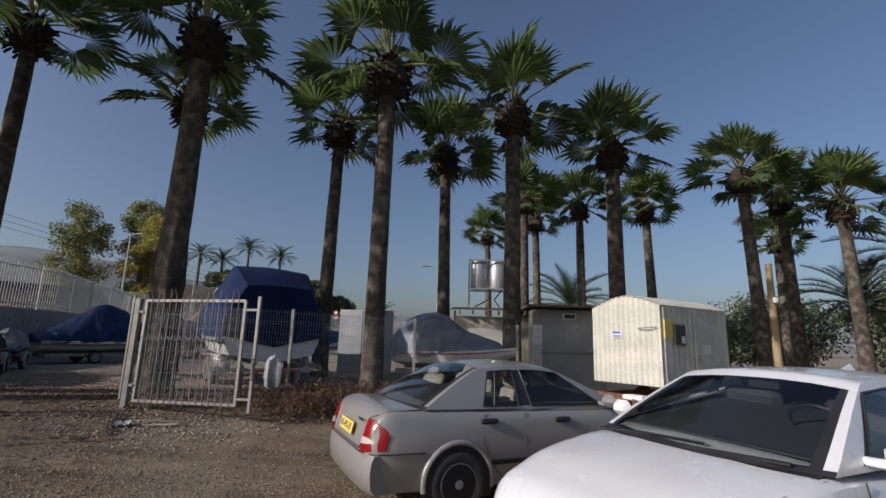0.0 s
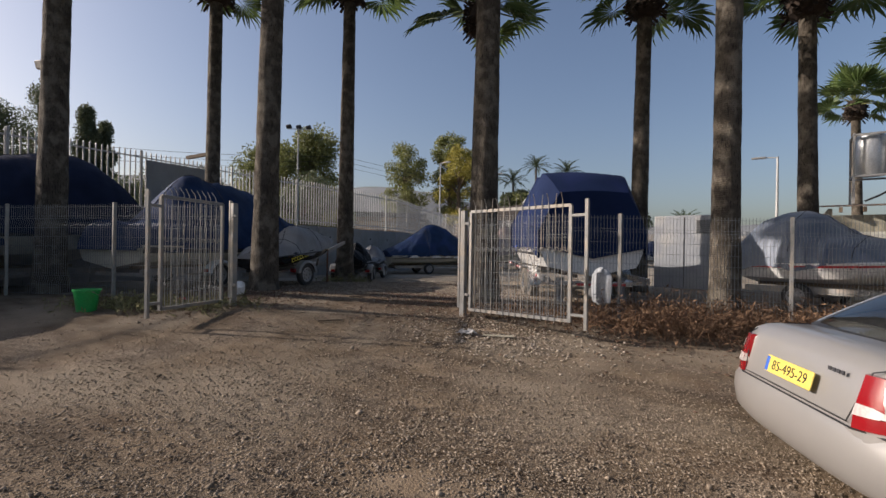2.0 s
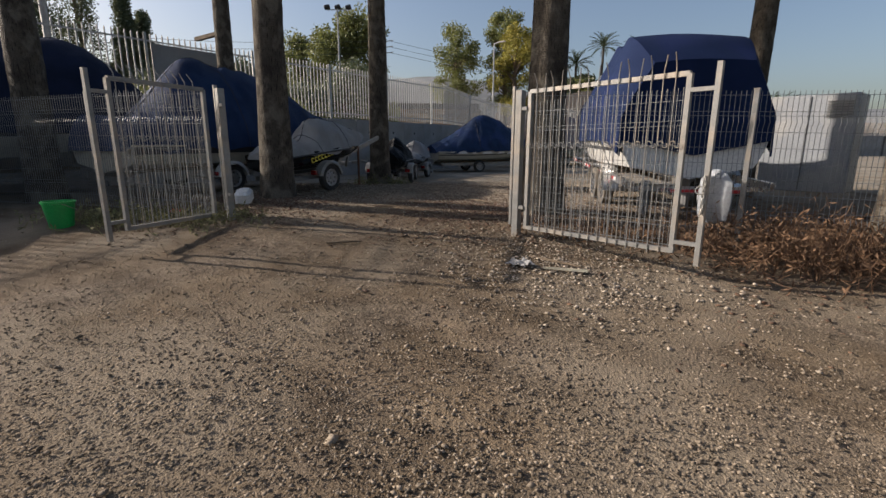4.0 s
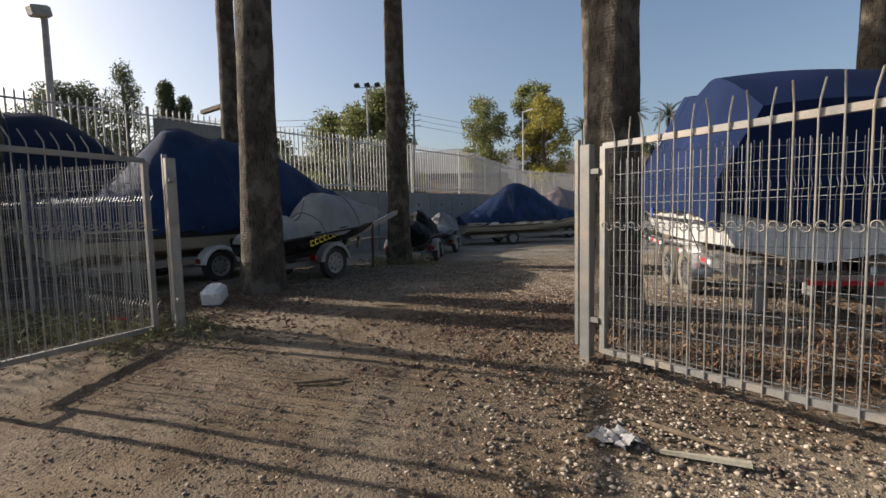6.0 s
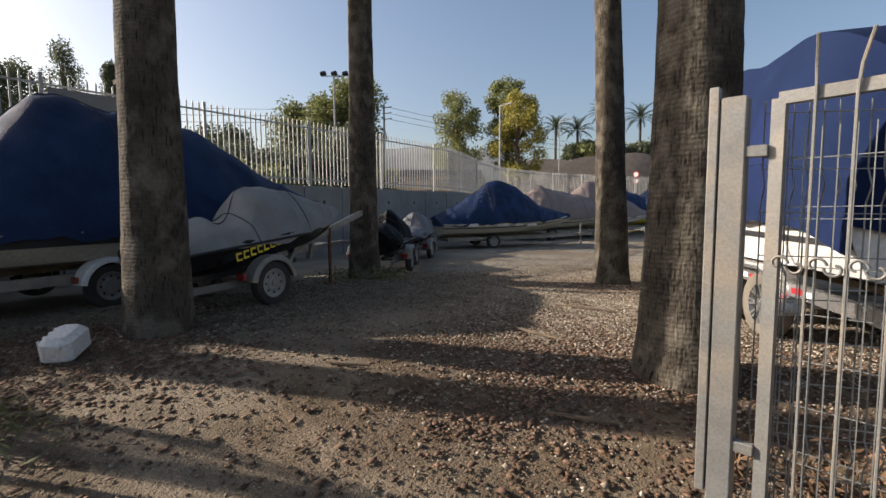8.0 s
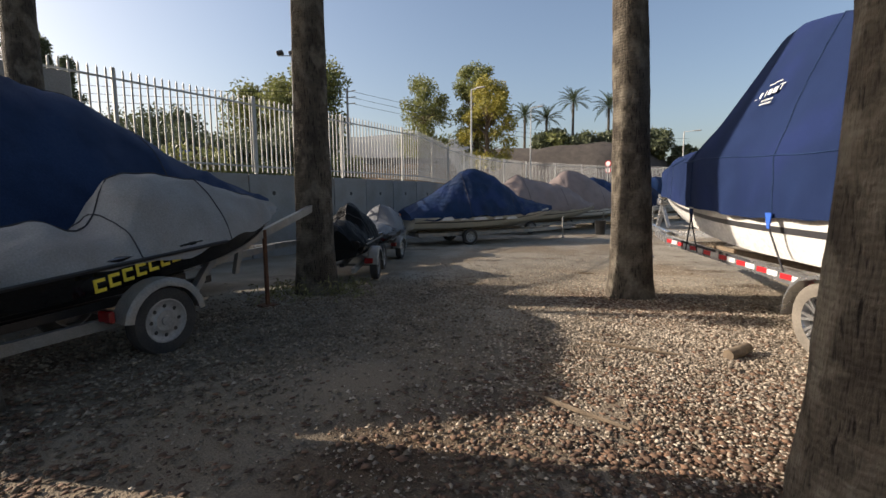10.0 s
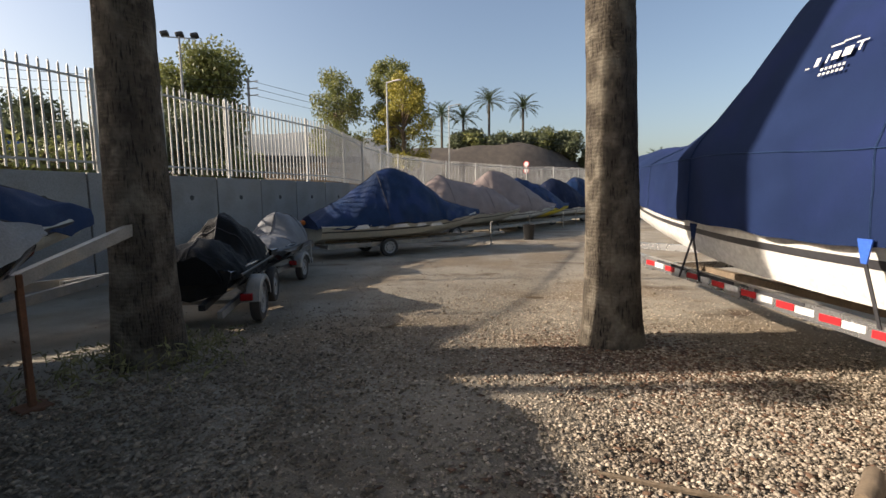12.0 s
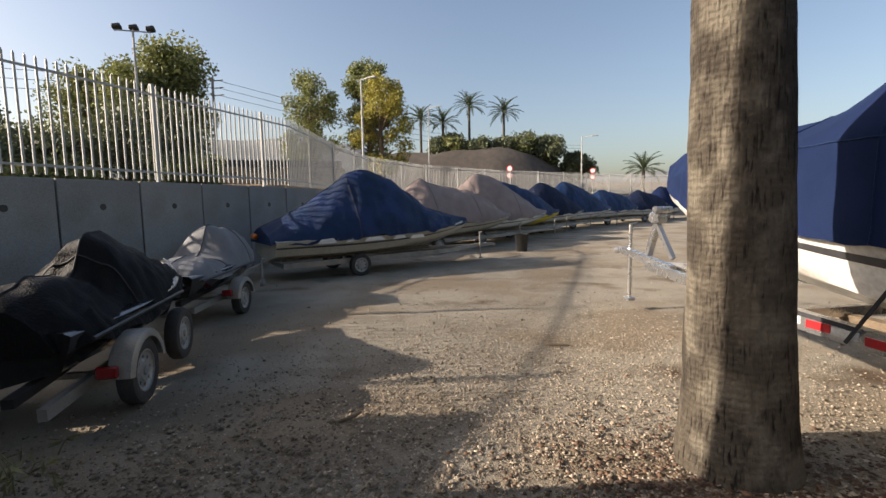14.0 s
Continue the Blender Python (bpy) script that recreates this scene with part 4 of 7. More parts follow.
def gate_leaf(hinge, far, label, ext, drop):
    """One swung-open leaf: frame, round bars with bent tips, scroll band, wire backing and an outer latch tube."""
    a = Vector((hinge[0], hinge[1], ground_z(*hinge) + 0.14))
    b = Vector((far[0], far[1], a.z - drop))
    d = b - a
    L = math.hypot(d.x, d.y)
    leaf = thing("gate_leaf", label, "gate", Matrix.Translation(a) @ Euler((0, 0, math.atan2(d.y, d.x))).to_matrix().to_4x4(), "two gate leaves")
    sl = d.z / L
    H = 1.8
    P = lambda x, z, y=0.0: Vector((x, y, z + sl * x))
    for nm, p, q in (("stile", P(0, -0.02), P(0, H)), ("stile", P(L, -0.02), P(L, H)), ("rail", P(0, 0), P(L, 0)), ("rail", P(0, H), P(L, H)), ("outer_tube", P(L + ext, -0.12), P(L + ext, H + 0.08))):
        s = Shape()
        s.beam(p, q, 0.05, 0.05, (0, 1, 0))
        s.make(nm, M_GALV, leaf)
    for z in (0.1, H - 0.16):
        s = Shape()
        s.beam(P(L, z), P(L + ext, z), 0.04, 0.045, (0, 1, 0))
        s.make("link", M_GALV, leaf)
    n = max(8, int(L / 0.12))
    for i in range(1, n):
        x = L * i / n
        s = Shape()
        if i % 2:
            pts = [P(x, -0.03, -0.035), P(x, H + 0.05, -0.035), P(x, H + 0.10, -0.045), P(x + 0.01, H + 0.16, -0.09), P(x + 0.015, H + 0.2, -0.12)]
        else:
            pts = [P(x, -0.05, -0.035), P(x, H - 0.02, -0.035), P(x + 0.01, H + 0.08, -0.04), P(x + 0.045, H + 0.19, -0.08)]
        s.tube(pts, 0.0065, 6)
        s.make("bar", M_GALV, leaf, smooth=True)
    s = Shape()
    for i in range(n):
        x = L * (i + 0.5) / n
        c = P(x, H * 0.62, -0.045)
        scroll(s, c + Vector((-0.03, 0, 0)), 0.035, 1, Vector((1, 0, sl)), Vector((0, 0, 1)))
        scroll(s, c + Vector((0.03, 0, -0.01)), 0.035, -1, Vector((1, 0, sl)), Vector((0, 0, -1)))
    s.make("scrollwork", M_GALV, leaf)
    s = Shape()
    for i in range(int(L / 0.055)):
        x = 0.03 + i * 0.055
        s.beam(P(x, 0.02, 0.03), P(x, H * 0.93, 0.03), 0.004, 0.004, (0, 1, 0))
    for z in (0.05, 0.25, 0.3, 0.5, 0.7, 0.9, 1.1, 1.3, 1.35, 1.55):
        s.beam(P(0, z, 0.034), P(L, z, 0.034), 0.004, 0.004)
    s.make("wire_panel", M_WIRE, leaf)
    return leaf, P, L


def gate_post(x, y, label):
    po = thing("gate_post", label, "gate post", put(x, y), "two gate posts")
    s = Shape()
    s.box((0, 0, 0.93), (0.1, 0.1, 2.06), bevel=0.006)
    s.make("post", M_GALV, po)
    s = Shape()
    s.box((-0.075, -0.03, 1.08), (0.04, 0.05, 1.86), bevel=0.004)
    s.make("stop_strip", M_GALV, po)
    for z in (0.4, 1.72):
        s = Shape()
        s.box((0.08, -0.02, z), (0.1, 0.045, 0.05), bevel=0.004)
        s.make("hinge", M_GALV, po)


gate_post(*GR, "square galvanised gate post with hinge brackets")
gate_post(*GL, "square galvanised gate post in dry litter")
leafR, PR, LR = gate_leaf((-5.56, 8.68), (-3.56, 8.40), "open gate leaf with scroll band and hanging lock chain", 0.27, -0.02)
s = Shape()
for i in range(7):
    c = PR(LR + 0.27, 0.78 - 0.055 * i, -0.045)
    pts = [c + Vector(((0.012 if i % 2 else 0) * math.cos(a), (0 if i % 2 else 0.012) * math.cos(a), 0.032 * math.sin(a))) for a in [k * 0.7 for k in range(10)]]
    s.tube(pts, 0.006, 5)
s.make("chain", M_GALV, leafR, "steel chain with a loop")
s = Shape()
s.tube([PR(LR + 0.24 + 0.045 * math.cos(a), 0.66 + 0.04 * math.sin(a), -0.05) for a in [k * 0.5 for k in range(13)]], 0.008, 6)
s.make("latch_loop", M_GALV, leafR)
gate_leaf((-9.40, 6.05), (-8.93, 4.78), "open gate leaf seen against dark covered boats", 0.24, 0.0)

# ---- palms ----
for x, y, h, r0, r1, seed, lean in (
    (-10.8, 7.88, 9.3, 0.29, 0.24, 1, (0.1, 0.1)), (-12.72, 12.17, 10.3, 0.285, 0.19, 2, (0.05, 0)), (-6.33, 10.4, 8.9, 0.34, 0.24, 3, (0.05, 0.05)),
    (-8.77, 14.84, 9.3, 0.285, 0.2, 4, (-0.34, -0.12)), (-4.36, 16.1, 9.1, 0.26, 0.2, 5, (0.1, 0)), (-1.73, 11.27, 8.6, 0.25, 0.2, 6, (0.02, 0)),
    (-0.3, 17.5, 8.65, 0.25, 0.2, 7, (-0.1, 0)), (1.84, 14.2, 8.9, 0.28, 0.22, 8, (0.05, 0)), (-14.5, 4.84, 9.4, 0.31, 0.24, 9, (-0.1, 0.1)),
    (-16.53, 9.66, 10.35, 0.25, 0.2, 10, (0.1, 0)), (5.9, 17.0, 8.9, 0.32, 0.25, 11, (0, 0))):
    palm = fan_palm(x, y, h, r0, r1, seed, lean)
    if seed == 10:
        s = Shape()
        s.beam((-1.0, -0.35, 4.2), (0.15, -0.05, 4.28), 0.12, 0.1)
        s.make("beam_stub", M_STICK, palm, "short dark beam fixed across the trunk")
for x, y, h, seed, lean in ((3.5, 23.7, 8.8, 21, (0, 0)), (4.8, 27.6, 8.9, 22, (-0.1, 0)), (10, 24, 8.6, 23, (-0.2, 0)), (2.4, 34, 9.4, 24, (-0.2, 0)), (6.8, 25.5, 9.0, 25, (0, 0)),
                            (11.8, 18.5, 8.7, 26, (-0.3, 0)), (15.0, 21.2, 8.6, 27, (-0.2, 0)), (15.4, 18.4, 7.6, 28, (-0.2, 0)), (19, 28, 8.0, 29, (0, 0))):
    fan_palm(x, y, h, 0.26, 0.2, seed, lean, "fan palm beyond the shed with a sunlit crown", 0.5, 1.0, fronds=24)
for x, y, h, seed, z, size in ((7, 29, 3.6, 31, None, 1.0), (20, 24, 4.0, 32, None, 1.05), (19, 19.5, 5.5, 33, None, 1.1), (23, 22, 4.2, 34, None, 1.0)):
    date_palm(x, y, h, seed, size, z)

# ---- boats on trailers ----
def boat_trailer(m, label, beams, tongue, wheels, radius, width, z_beam=0.5, metal=None, tyre=None, rim=None, spokes=0, jack=None, tape=False, winch=None, fend=None, rise=0.03):
    """beams: half spacing, rear y, front y; tongue: y of the coupling and its height; wheels: y of each axle, half track."""
    metal = metal or M_GALV
    t = thing("boat_trailer", label, "boat trailer", m, "boat trailers")
    hs, y0, y1 = beams
    ty, tz = tongue
    for sgn in (-1, 1):
        s = Shape()
        s.beam((sgn * hs, y0, z_beam), (sgn * hs, y1, z_beam + rise), 0.07, 0.13)
        s.beam((sgn * hs, y1 - 0.03, z_beam + rise), (sgn * 0.05, ty - 0.7, (z_beam + tz) / 2), 0.07, 0.11)
        s.make("side_beam", metal, t)
        if tape:
            for i in range(13):
                q = Shape()
                f = i / 13
                yy = y1 - (y1 - y0 - 1.0) * f
                q.box((sgn * (hs + 0.038), yy - 0.16, z_beam + rise * (yy - 0.16 - y0) / (y1 - y0)), (0.006, 0.17, 0.055))
                q.make("reflector", M_RED, t)
                q = Shape()
                q.box((sgn * (hs + 0.038), yy - 0.34, z_beam + rise * (yy - 0.34 - y0) / (y1 - y0)), (0.005, 0.17, 0.055))
                q.make("reflector", M_WHITE, t)
    s = Shape()
    s.beam((0, ty - 1.2, (z_beam + tz) / 2), (0, ty, tz), 0.09, 0.11)
    s.make("tongue", metal, t)
    s = Shape()
    s.box((0, ty + 0.08, tz), (0.08, 0.2, 0.08), bevel=0.02)
    s.lathe([(0.01, ty + 0.14), (0.045, ty + 0.16), (0.045, ty + 0.24), (0.01, ty + 0.26)], 10, "y", (0, 0, tz - 0.02))
    s.make("coupling", metal, t, smooth=True)
    for yy in (y0 + 0.15, (y0 + y1) / 2, y1 - 0.1):
        s = Shape()
        zc = z_beam - 0.06 + rise * (yy - y0) / (y1 - y0)
        s.beam((-hs, yy, zc), (hs, yy, zc), 0.06, 0.08)
        s.make("cross_member", metal, t)
    for sgn in (-1, 1):
        s = Shape()
        s.beam((sgn * hs * 0.45, y0 + 0.1, z_beam + 0.10), (sgn * hs * 0.3, y1, z_beam + 0.14), 0.09, 0.07)
        s.make("bunk", M_STICK, t)
    for wy, track in wheels:
        s = Shape()
        s.beam((-track, wy, radius * 0.95), (track, wy, radius * 0.95), 0.05, 0.05)
        s.make("axle", metal, t)
        for sgn in (-1, 1):
            wheel(t, (sgn * track, wy, radius), radius, width, tyre, rim, spokes, sgn)
    if fend:
        for sgn in (-1, 1):
            tr = wheels[0][1]
            if len(wheels) == 2:
                ya, yb = wheels[0][0], wheels[1][0]
                s = Shape()
                c0, c1 = max(ya, yb), min(ya, yb)
                rad = radius + 0.07
                prof = [(c0 + rad * math.cos(a), radius + rad * math.sin(a)) for a in [radians(k) for k in (0, 20, 40, 62, 90)]] + [(c1 - rad * math.sin(a), radius + rad * math.cos(a)) for a in [radians(k) for k in (0, 28, 50, 70, 90)]]
                rings = [[(sgn * tr - 0.14, y, z), (sgn * tr + 0.14, y, z), (sgn * tr + 0.14, y, z - 0.035), (sgn * tr - 0.14, y, z - 0.035)] for y, z in prof]
                s.loft(rings)
                s.make("fender", metal, t, smooth=True)
            else:
                fender(t, (sgn * tr, wheels[0][0], radius), radius + 0.07, width + 0.06, fend)
                s = Shape()
                s.box((sgn * tr, wheels[0][0] - radius - 0.1, radius + 0.12), (0.12, 0.04, 0.09), bevel=0.01)
                s.make("tail_light", M_LAMPR, t)
    if jack:
        jy, jx = jack
        s = Shape()
        s.tube([(jx, jy, 0.03), (jx, jy, tz + 0.42)], 0.03, 8)
        s.tube([(jx, jy, tz + 0.42), (jx + 0.12, jy, tz + 0.44)], 0.012, 6)
        s.box((jx, jy, 0.025), (0.14, 0.14, 0.05), bevel=0.01)
        s.make("jack", metal, t, smooth=True)
    if winch:
        wy, wz = winch
        s = Shape()
        s.beam((0, wy, tz), (0, wy - 0.25, wz), 0.08, 0.08)
        s.beam((0, wy - 0.55, tz), (0, wy - 0.2, wz - 0.15), 0.06, 0.06)
        s.box((0, wy - 0.2, wz - 0.05), (0.2, 0.18, 0.16), bevel=0.03)
        s.lathe([(0.05, -0.13), (0.05, 0.13)], 10, "x", (0, wy - 0.3, wz + 0.06))
        s.make("winch_stand", metal, t)
    return t


# large white cruiser under a navy canvas
HR = (-0.58, 0.815)
mR = put(-4.0, 11.45, HR, z=0.19)
cruiser = thing("motor_boat", "white motor cruiser under a fitted navy canvas cover on a trailer", "boat", mR, "stored boats")
hR = boat_hull(cruiser, [(0.7, 1.2, 0.6, 0.8, 1.3), (2.5, 1.25, 0.58, 0.8, 1.36), (5.2, 1.12, 0.64, 0.92, 1.42), (7.0, 0.74, 0.85, 1.18, 1.52), (8.2, 0.36, 1.2, 1.45, 1.72), (8.85, 0.05, 1.6, 1.68, 1.82)], M_GELW, M_GREYSTR, stripe_at=(0.5, 0.62))
fitted_cover(cruiser, [(0.62, 1.22, 1.0, 1.6, 0.78, 2.5), (0.95, 1.29, 1.14, 1.72, 0.88, 2.78), (3.0, 1.31, 1.26, 1.86, 0.78, 3.15), (4.3, 1.28, 1.29, 1.93, 0.55, 3.38), (5.08, 1.23, 1.32, 1.97, 0.3, 3.36), (5.6, 1.12, 1.36, 1.98, 0.3, 2.8), (6.15, 1.02, 1.4, 1.97, 0.3, 2.4), (7.6, 0.66, 1.52, 1.93, 0.2, 2.26), (8.5, 0.25, 1.66, 1.9, 0.1, 2.18), (8.9, 0.05, 1.75, 1.85, 0.02, 2.05)], M_NAVY, 2)
for yy, xw in ((3.4, 1.318), (5.2, 1.235), (1.6, 1.312)):
    for sgn in (-1, 1):
        s = Shape()
        s.loft([[(sgn * (xw + d), yy - 0.05, 1.31), (sgn * (xw + d), yy + 0.05, 1.31), (sgn * (xw - 0.005 + d), yy + 0.018, 1.15), (sgn * (xw - 0.005 + d), yy - 0.018, 1.15)] for d in (0, 0.012)])
        s.make("tie_patch", M_NAVY if yy > 5 else M_BLUEP, cruiser)
        s = Shape()
        s.beam((sgn * xw, yy, 1.17), (sgn * 1.12, yy + 0.03, 0.7), 0.008, 0.025, (0, 1, 0))
        if yy > 5:
            s.beam((sgn * (xw + 0.006), yy, 1.17), (sgn * 1.13, yy + 0.35, 0.7), 0.008, 0.022, (0, 1, 0))
        s.make("tie_strap", M_STRAP, cruiser)
# maker's mark on the canvas, as plain strokes
mk = Matrix.Translation((-1.035, 3.95, 2.60)) @ Euler((0, 0, radians(-90))).to_matrix().to_4x4() @ Euler((radians(-25), 0, 0)).to_matrix().to_4x4() @ Matrix.Scale(0.72, 4)
rows = [(-0.34, -0.05, 0.05, 0.012), (-0.24, 0.0, 0.05, 0.1), (-0.13, 0.01, 0.02, 0.1), (-0.04, 0.02, 0.08, 0.09), (0.08, 0.03, 0.09, 0.1), (0.2, 0.05, 0.02, 0.1), (0.2, 0.1, 0.12, 0.014)]
rows += bars(6, -0.14, -0.11, 0.026, 0.03, 0.022) + bars(6, -0.14, -0.17, 0.026, 0.03, 0.022) + [(-0.08, 0.15, 0.14, 0.014), (0.06, 0.17, 0.16, 0.014)]
for row in rows:
    lettering(cruiser, mk, [row], M_WHITE, "mark_stroke")
tR = boat_trailer(mR, "silver tandem boat trailer with red and white reflector strips", (1.08, 0.2, 6.3), (10.0, 0.82), [(2.8, 1.12), (1.92, 1.12)], 0.35, 0.21, 0.52, M_ALLOY, M_DUSTY, M_ALLOY, 8, (10.02, 0.12), True, (9.35, 1.42), M_GALV, rise=0.26)
for word in (-0.75, 0.0, 0.75):
    lettering(tR, Matrix.Translation((-1.12, 5.0, 0.775)) @ Euler((radians(2.4), 0, 0)).to_matrix().to_4x4() @ Euler((0, 0, radians(-90))).to_matrix().to_4x4(), [(word, 0, 0.5, 0.03)], M_STRAP, "beam_mark")
s = Shape()
s.beam((-0.5, 0.1, 0.45), (0.55, 0.1, 0.45), 0.04, 0.05)
s.make("rear_bar", M_RED, tR)

# runabout under a blue tarpaulin beside the first palm
mL = put(-13.3, 5.6, (-0.25, 0.97), z=0.3)
run = thing("motor_boat", "pale runabout with a bulging dark blue cover behind a palm", "boat", mL, "stored boats")
boat_hull(run, [(0, 1.1, 0.5, 0.66, 1.02), (2.5, 1.15, 0.5, 0.66, 1.05), (5, 1.0, 0.58, 0.8, 1.12), (6.5, 0.6, 0.8, 1.0, 1.2), (7.4, 0.06, 1.1, 1.2, 1.28)], M_CREAM, M_GREYSTR, stripe_at=(0.55, 0.95))
boat_cover(run, [(-0.1, 1.0, 0.95, 1.6, 0.7), (0.8, 1.12, 0.98, 1.75, 0.6), (1.35, 1.17, 1.0, 2.4, 0.5), (1.8, 1.18, 1.0, 2.82, 0.45), (2.8, 1.18, 1.0, 2.86, 0.4), (4.4, 1.1, 1.06, 2.62, 0.4), (5.4, 0.9, 1.1, 2.12, 0.5), (6.6, 0.52, 1.18, 1.66, 0.55), (7.55, 0.06, 1.2, 1.42, 0.5)], M_DEEP, 4, folds=0.05, hem_wave=0.07)
boat_trailer(mL, "galvanised boat trailer with a rounded white fender", (0.85, 0.1, 5.6), (8.3, 0.45), [(2.12, 1.02)], 0.3, 0.19, 0.42, fend=M_WHITE)

# tall boat under a dark cover behind the fence
m0 = put(-16.2, 0.6, (-0.1, 0.99), z=0.18)
dark = thing("motor_boat", "large boat under a dark blue canvas behind the mesh fence", "boat", m0, "stored boats")
boat_hull(dark, [(0, 1.15, 0.6, 0.85, 1.4), (3, 1.2, 0.6, 0.85, 1.45), (5.5, 0.95, 0.75, 1.1, 1.6), (7.0, 0.06, 1.3, 1.45, 1.8)], M_CREAM, M_BLACK)
boat_cover(dark, [(-0.2, 1.1, 1.3, 2.3, 0.8), (1.5, 1.22, 1.35, 3.0, 0.75), (3.6, 1.22, 1.4, 3.3, 0.65), (5.8, 1.05, 1.5, 3.4, 0.6), (6.5, 0.7, 1.6, 2.9, 0.6), (7.2, 0.08, 1.7, 2.2, 0.5)], M_DARKC, 6, folds=0.04)
boat_trailer(m0, "boat trailer in the shade behind the fence", (0.9, 0.1, 5.2), (7.8, 0.5), [(2.4, 1.05)], 0.3, 0.19, 0.45, fend=M_GALV)
# second boat end beside it
m01 = put(-13.2, 0.3, (-0.45, 0.9), z=0.15)
low = thing("motor_boat", "white motor boat with a blue cover close behind the fence", "boat", m01, "stored boats")
boat_hull(low, [(0, 0.95, 0.5, 0.65, 1.0), (2, 1.0, 0.5, 0.66, 1.04), (3.2, 0.75, 0.6, 0.8, 1.1), (4.2, 0.06, 0.95, 1.05, 1.2)], M_GELW, M_BLACK)
boat_cover(low, [(-0.1, 0.9, 0.95, 1.5, 0.7), (1.5, 1.02, 1.0, 1.75, 0.6), (3.2, 0.75, 1.08, 1.45, 0.5), (4.3, 0.06, 1.15, 1.3, 0.5)], M_BLUE, 9, folds=0.04)
boat_trailer(m01, "small boat trailer behind the mesh fence", (0.75, 0.1, 3.4), (5.0, 0.45), [(1.5, 0.9)], 0.28, 0.17, 0.4, fend=M_GALV)


def bow_rider(x, y, h, L, W, cover, hull, seed, label, peak=2.65, peak_at=0.4, hem=0.98, extra=(), wheel_at=0.34, z=None, fore=0.65):
    m = put(x, y, h, z=z)
    b = thing("motor_boat", label, "boat", m, "stored boats")
    w = W / 2
    boat_hull(b, [(0, w * 0.95, 0.45, 0.62, hem - 0.02), (L * 0.4, w, 0.45, 0.63, hem), (L * 0.72, w * 0.8, 0.55, 0.78, hem + 0.08), (L * 0.9, w * 0.42, 0.8, 0.98, hem + 0.16), (L, 0.05, 1.05, 1.15, hem + 0.24)], hull, M_GREYSTR, stripe_at=(0.5, 0.62))
    p = peak_at
    boat_cover(b, [(-0.1, w * 0.9, hem - 0.05, hem + 0.25, 0.5), (L * p * 0.5, w * 1.02, hem, (hem + peak) / 2 + 0.1, 0.3), (L * p, w * 1.02, hem + 0.01, peak, 0.3), (L * (p + 0.13), w * 0.98, hem + 0.03, peak * 0.94, 0.35), (L * 0.78, w * 0.72, hem + 0.1, hem + fore, 0.45), (L * 0.92, w * 0.35, hem + 0.18, hem + 0.42, 0.5), (L + 0.05, 0.05, hem + 0.24, hem + 0.32, 0.5)], cover, seed, folds=0.05, hem_wave=0.06)
    boat_trailer(m, "galvanised boat trailer under a covered boat", (w * 0.72, 0.2, L * 0.75), (L + 1.0, 0.42), [(L * wheel_at, w * 0.86)], 0.28, 0.18, 0.38, jack=(L + 0.55, 0.1))
    return b


b2 = bow_rider(-17.9, 19.9, (0.49, 0.87), 6.05, 2.1, M_BLUE, M_CREAM, 11, "cream motor boat under a peaked bright blue tarpaulin", 2.68, 0.41)
s = Shape()
for i, (yy, w, h) in enumerate(((0.9, 0.5, 0.11), (1.6, 0.35, 0.08), (2.1, 0.6, 0.09), (2.9, 0.4, 0.09), (3.4, 0.5, 0.08))):
    s.add([(1.085, yy, 0.87), (1.085, yy + w, 0.88 + 0.02 * (i % 2)), (1.09, yy + w * 0.8, 0.89 + h), (1.09, yy + 0.1, 0.89 + h * 0.8)], [(0, 1, 2, 3)])
s.make("graphic", M_WHITE, b2)
s = Shape()
s.box((-0.3, -0.16, 1.05), (0.3, 0.12, 0.14), bevel=0.04)
s.make("stern_light", M_ORANGE, b2)
bow_rider(-18.6, 25.4, (0.49, 0.87), 6.6, 2.2, M_BEIGEC, M_CREAM, 12, "motor boat under a taupe cover with a patched peak", 2.62, 0.3, fore=0.98)
bow_rider(-18.4, 28.6, (0.52, 0.85), 7.2, 2.3, M_BEIGEC, M_GELW, 13, "motor boat under a sagging taupe fabric cover", 3.0, 0.42, fore=0.98)
bow_rider(-18.2, 32.6, (0.55, 0.83), 6.4, 2.2, M_BLUE, M_YELLOW, 14, "yellow-hulled boat under a blue tarpaulin", 2.75, 0.4, fore=0.98)
bow_rider(-17.6, 36.4, (0.55, 0.83), 6.6, 2.3, M_DARKC, M_GELW, 15, "boat under a dark cover in the far row", 2.8, 0.45, fore=0.98)
bow_rider(-16.8, 40.6, (0.57, 0.82), 7.0, 2.4, M_BLUE, M_GELW, 16, "far boat under a creased blue cover", 3.0, 0.35, fore=0.98)
bow_rider(-15.2, 45.4, (0.57, 0.82), 6.8, 2.4, M_BLUE, M_GELW, 17, "far boat under a blue cover by the fence end", 2.5, 0.4, fore=0.98)
bow_rider(-13.0, 50.4, (0.57, 0.82), 6.8, 2.4, M_DARKC, M_GELW, 18, "far boat under a dark green-blue cover", 2.5, 0.4, fore=0.98)
bow_rider(-11.4, 55.4, (0.57, 0.82), 6.8, 2.4, M_NAVY, M_GELW, 19, "boat under a violet-blue cover at the row's end", 2.9, 0.4, fore=0.98)
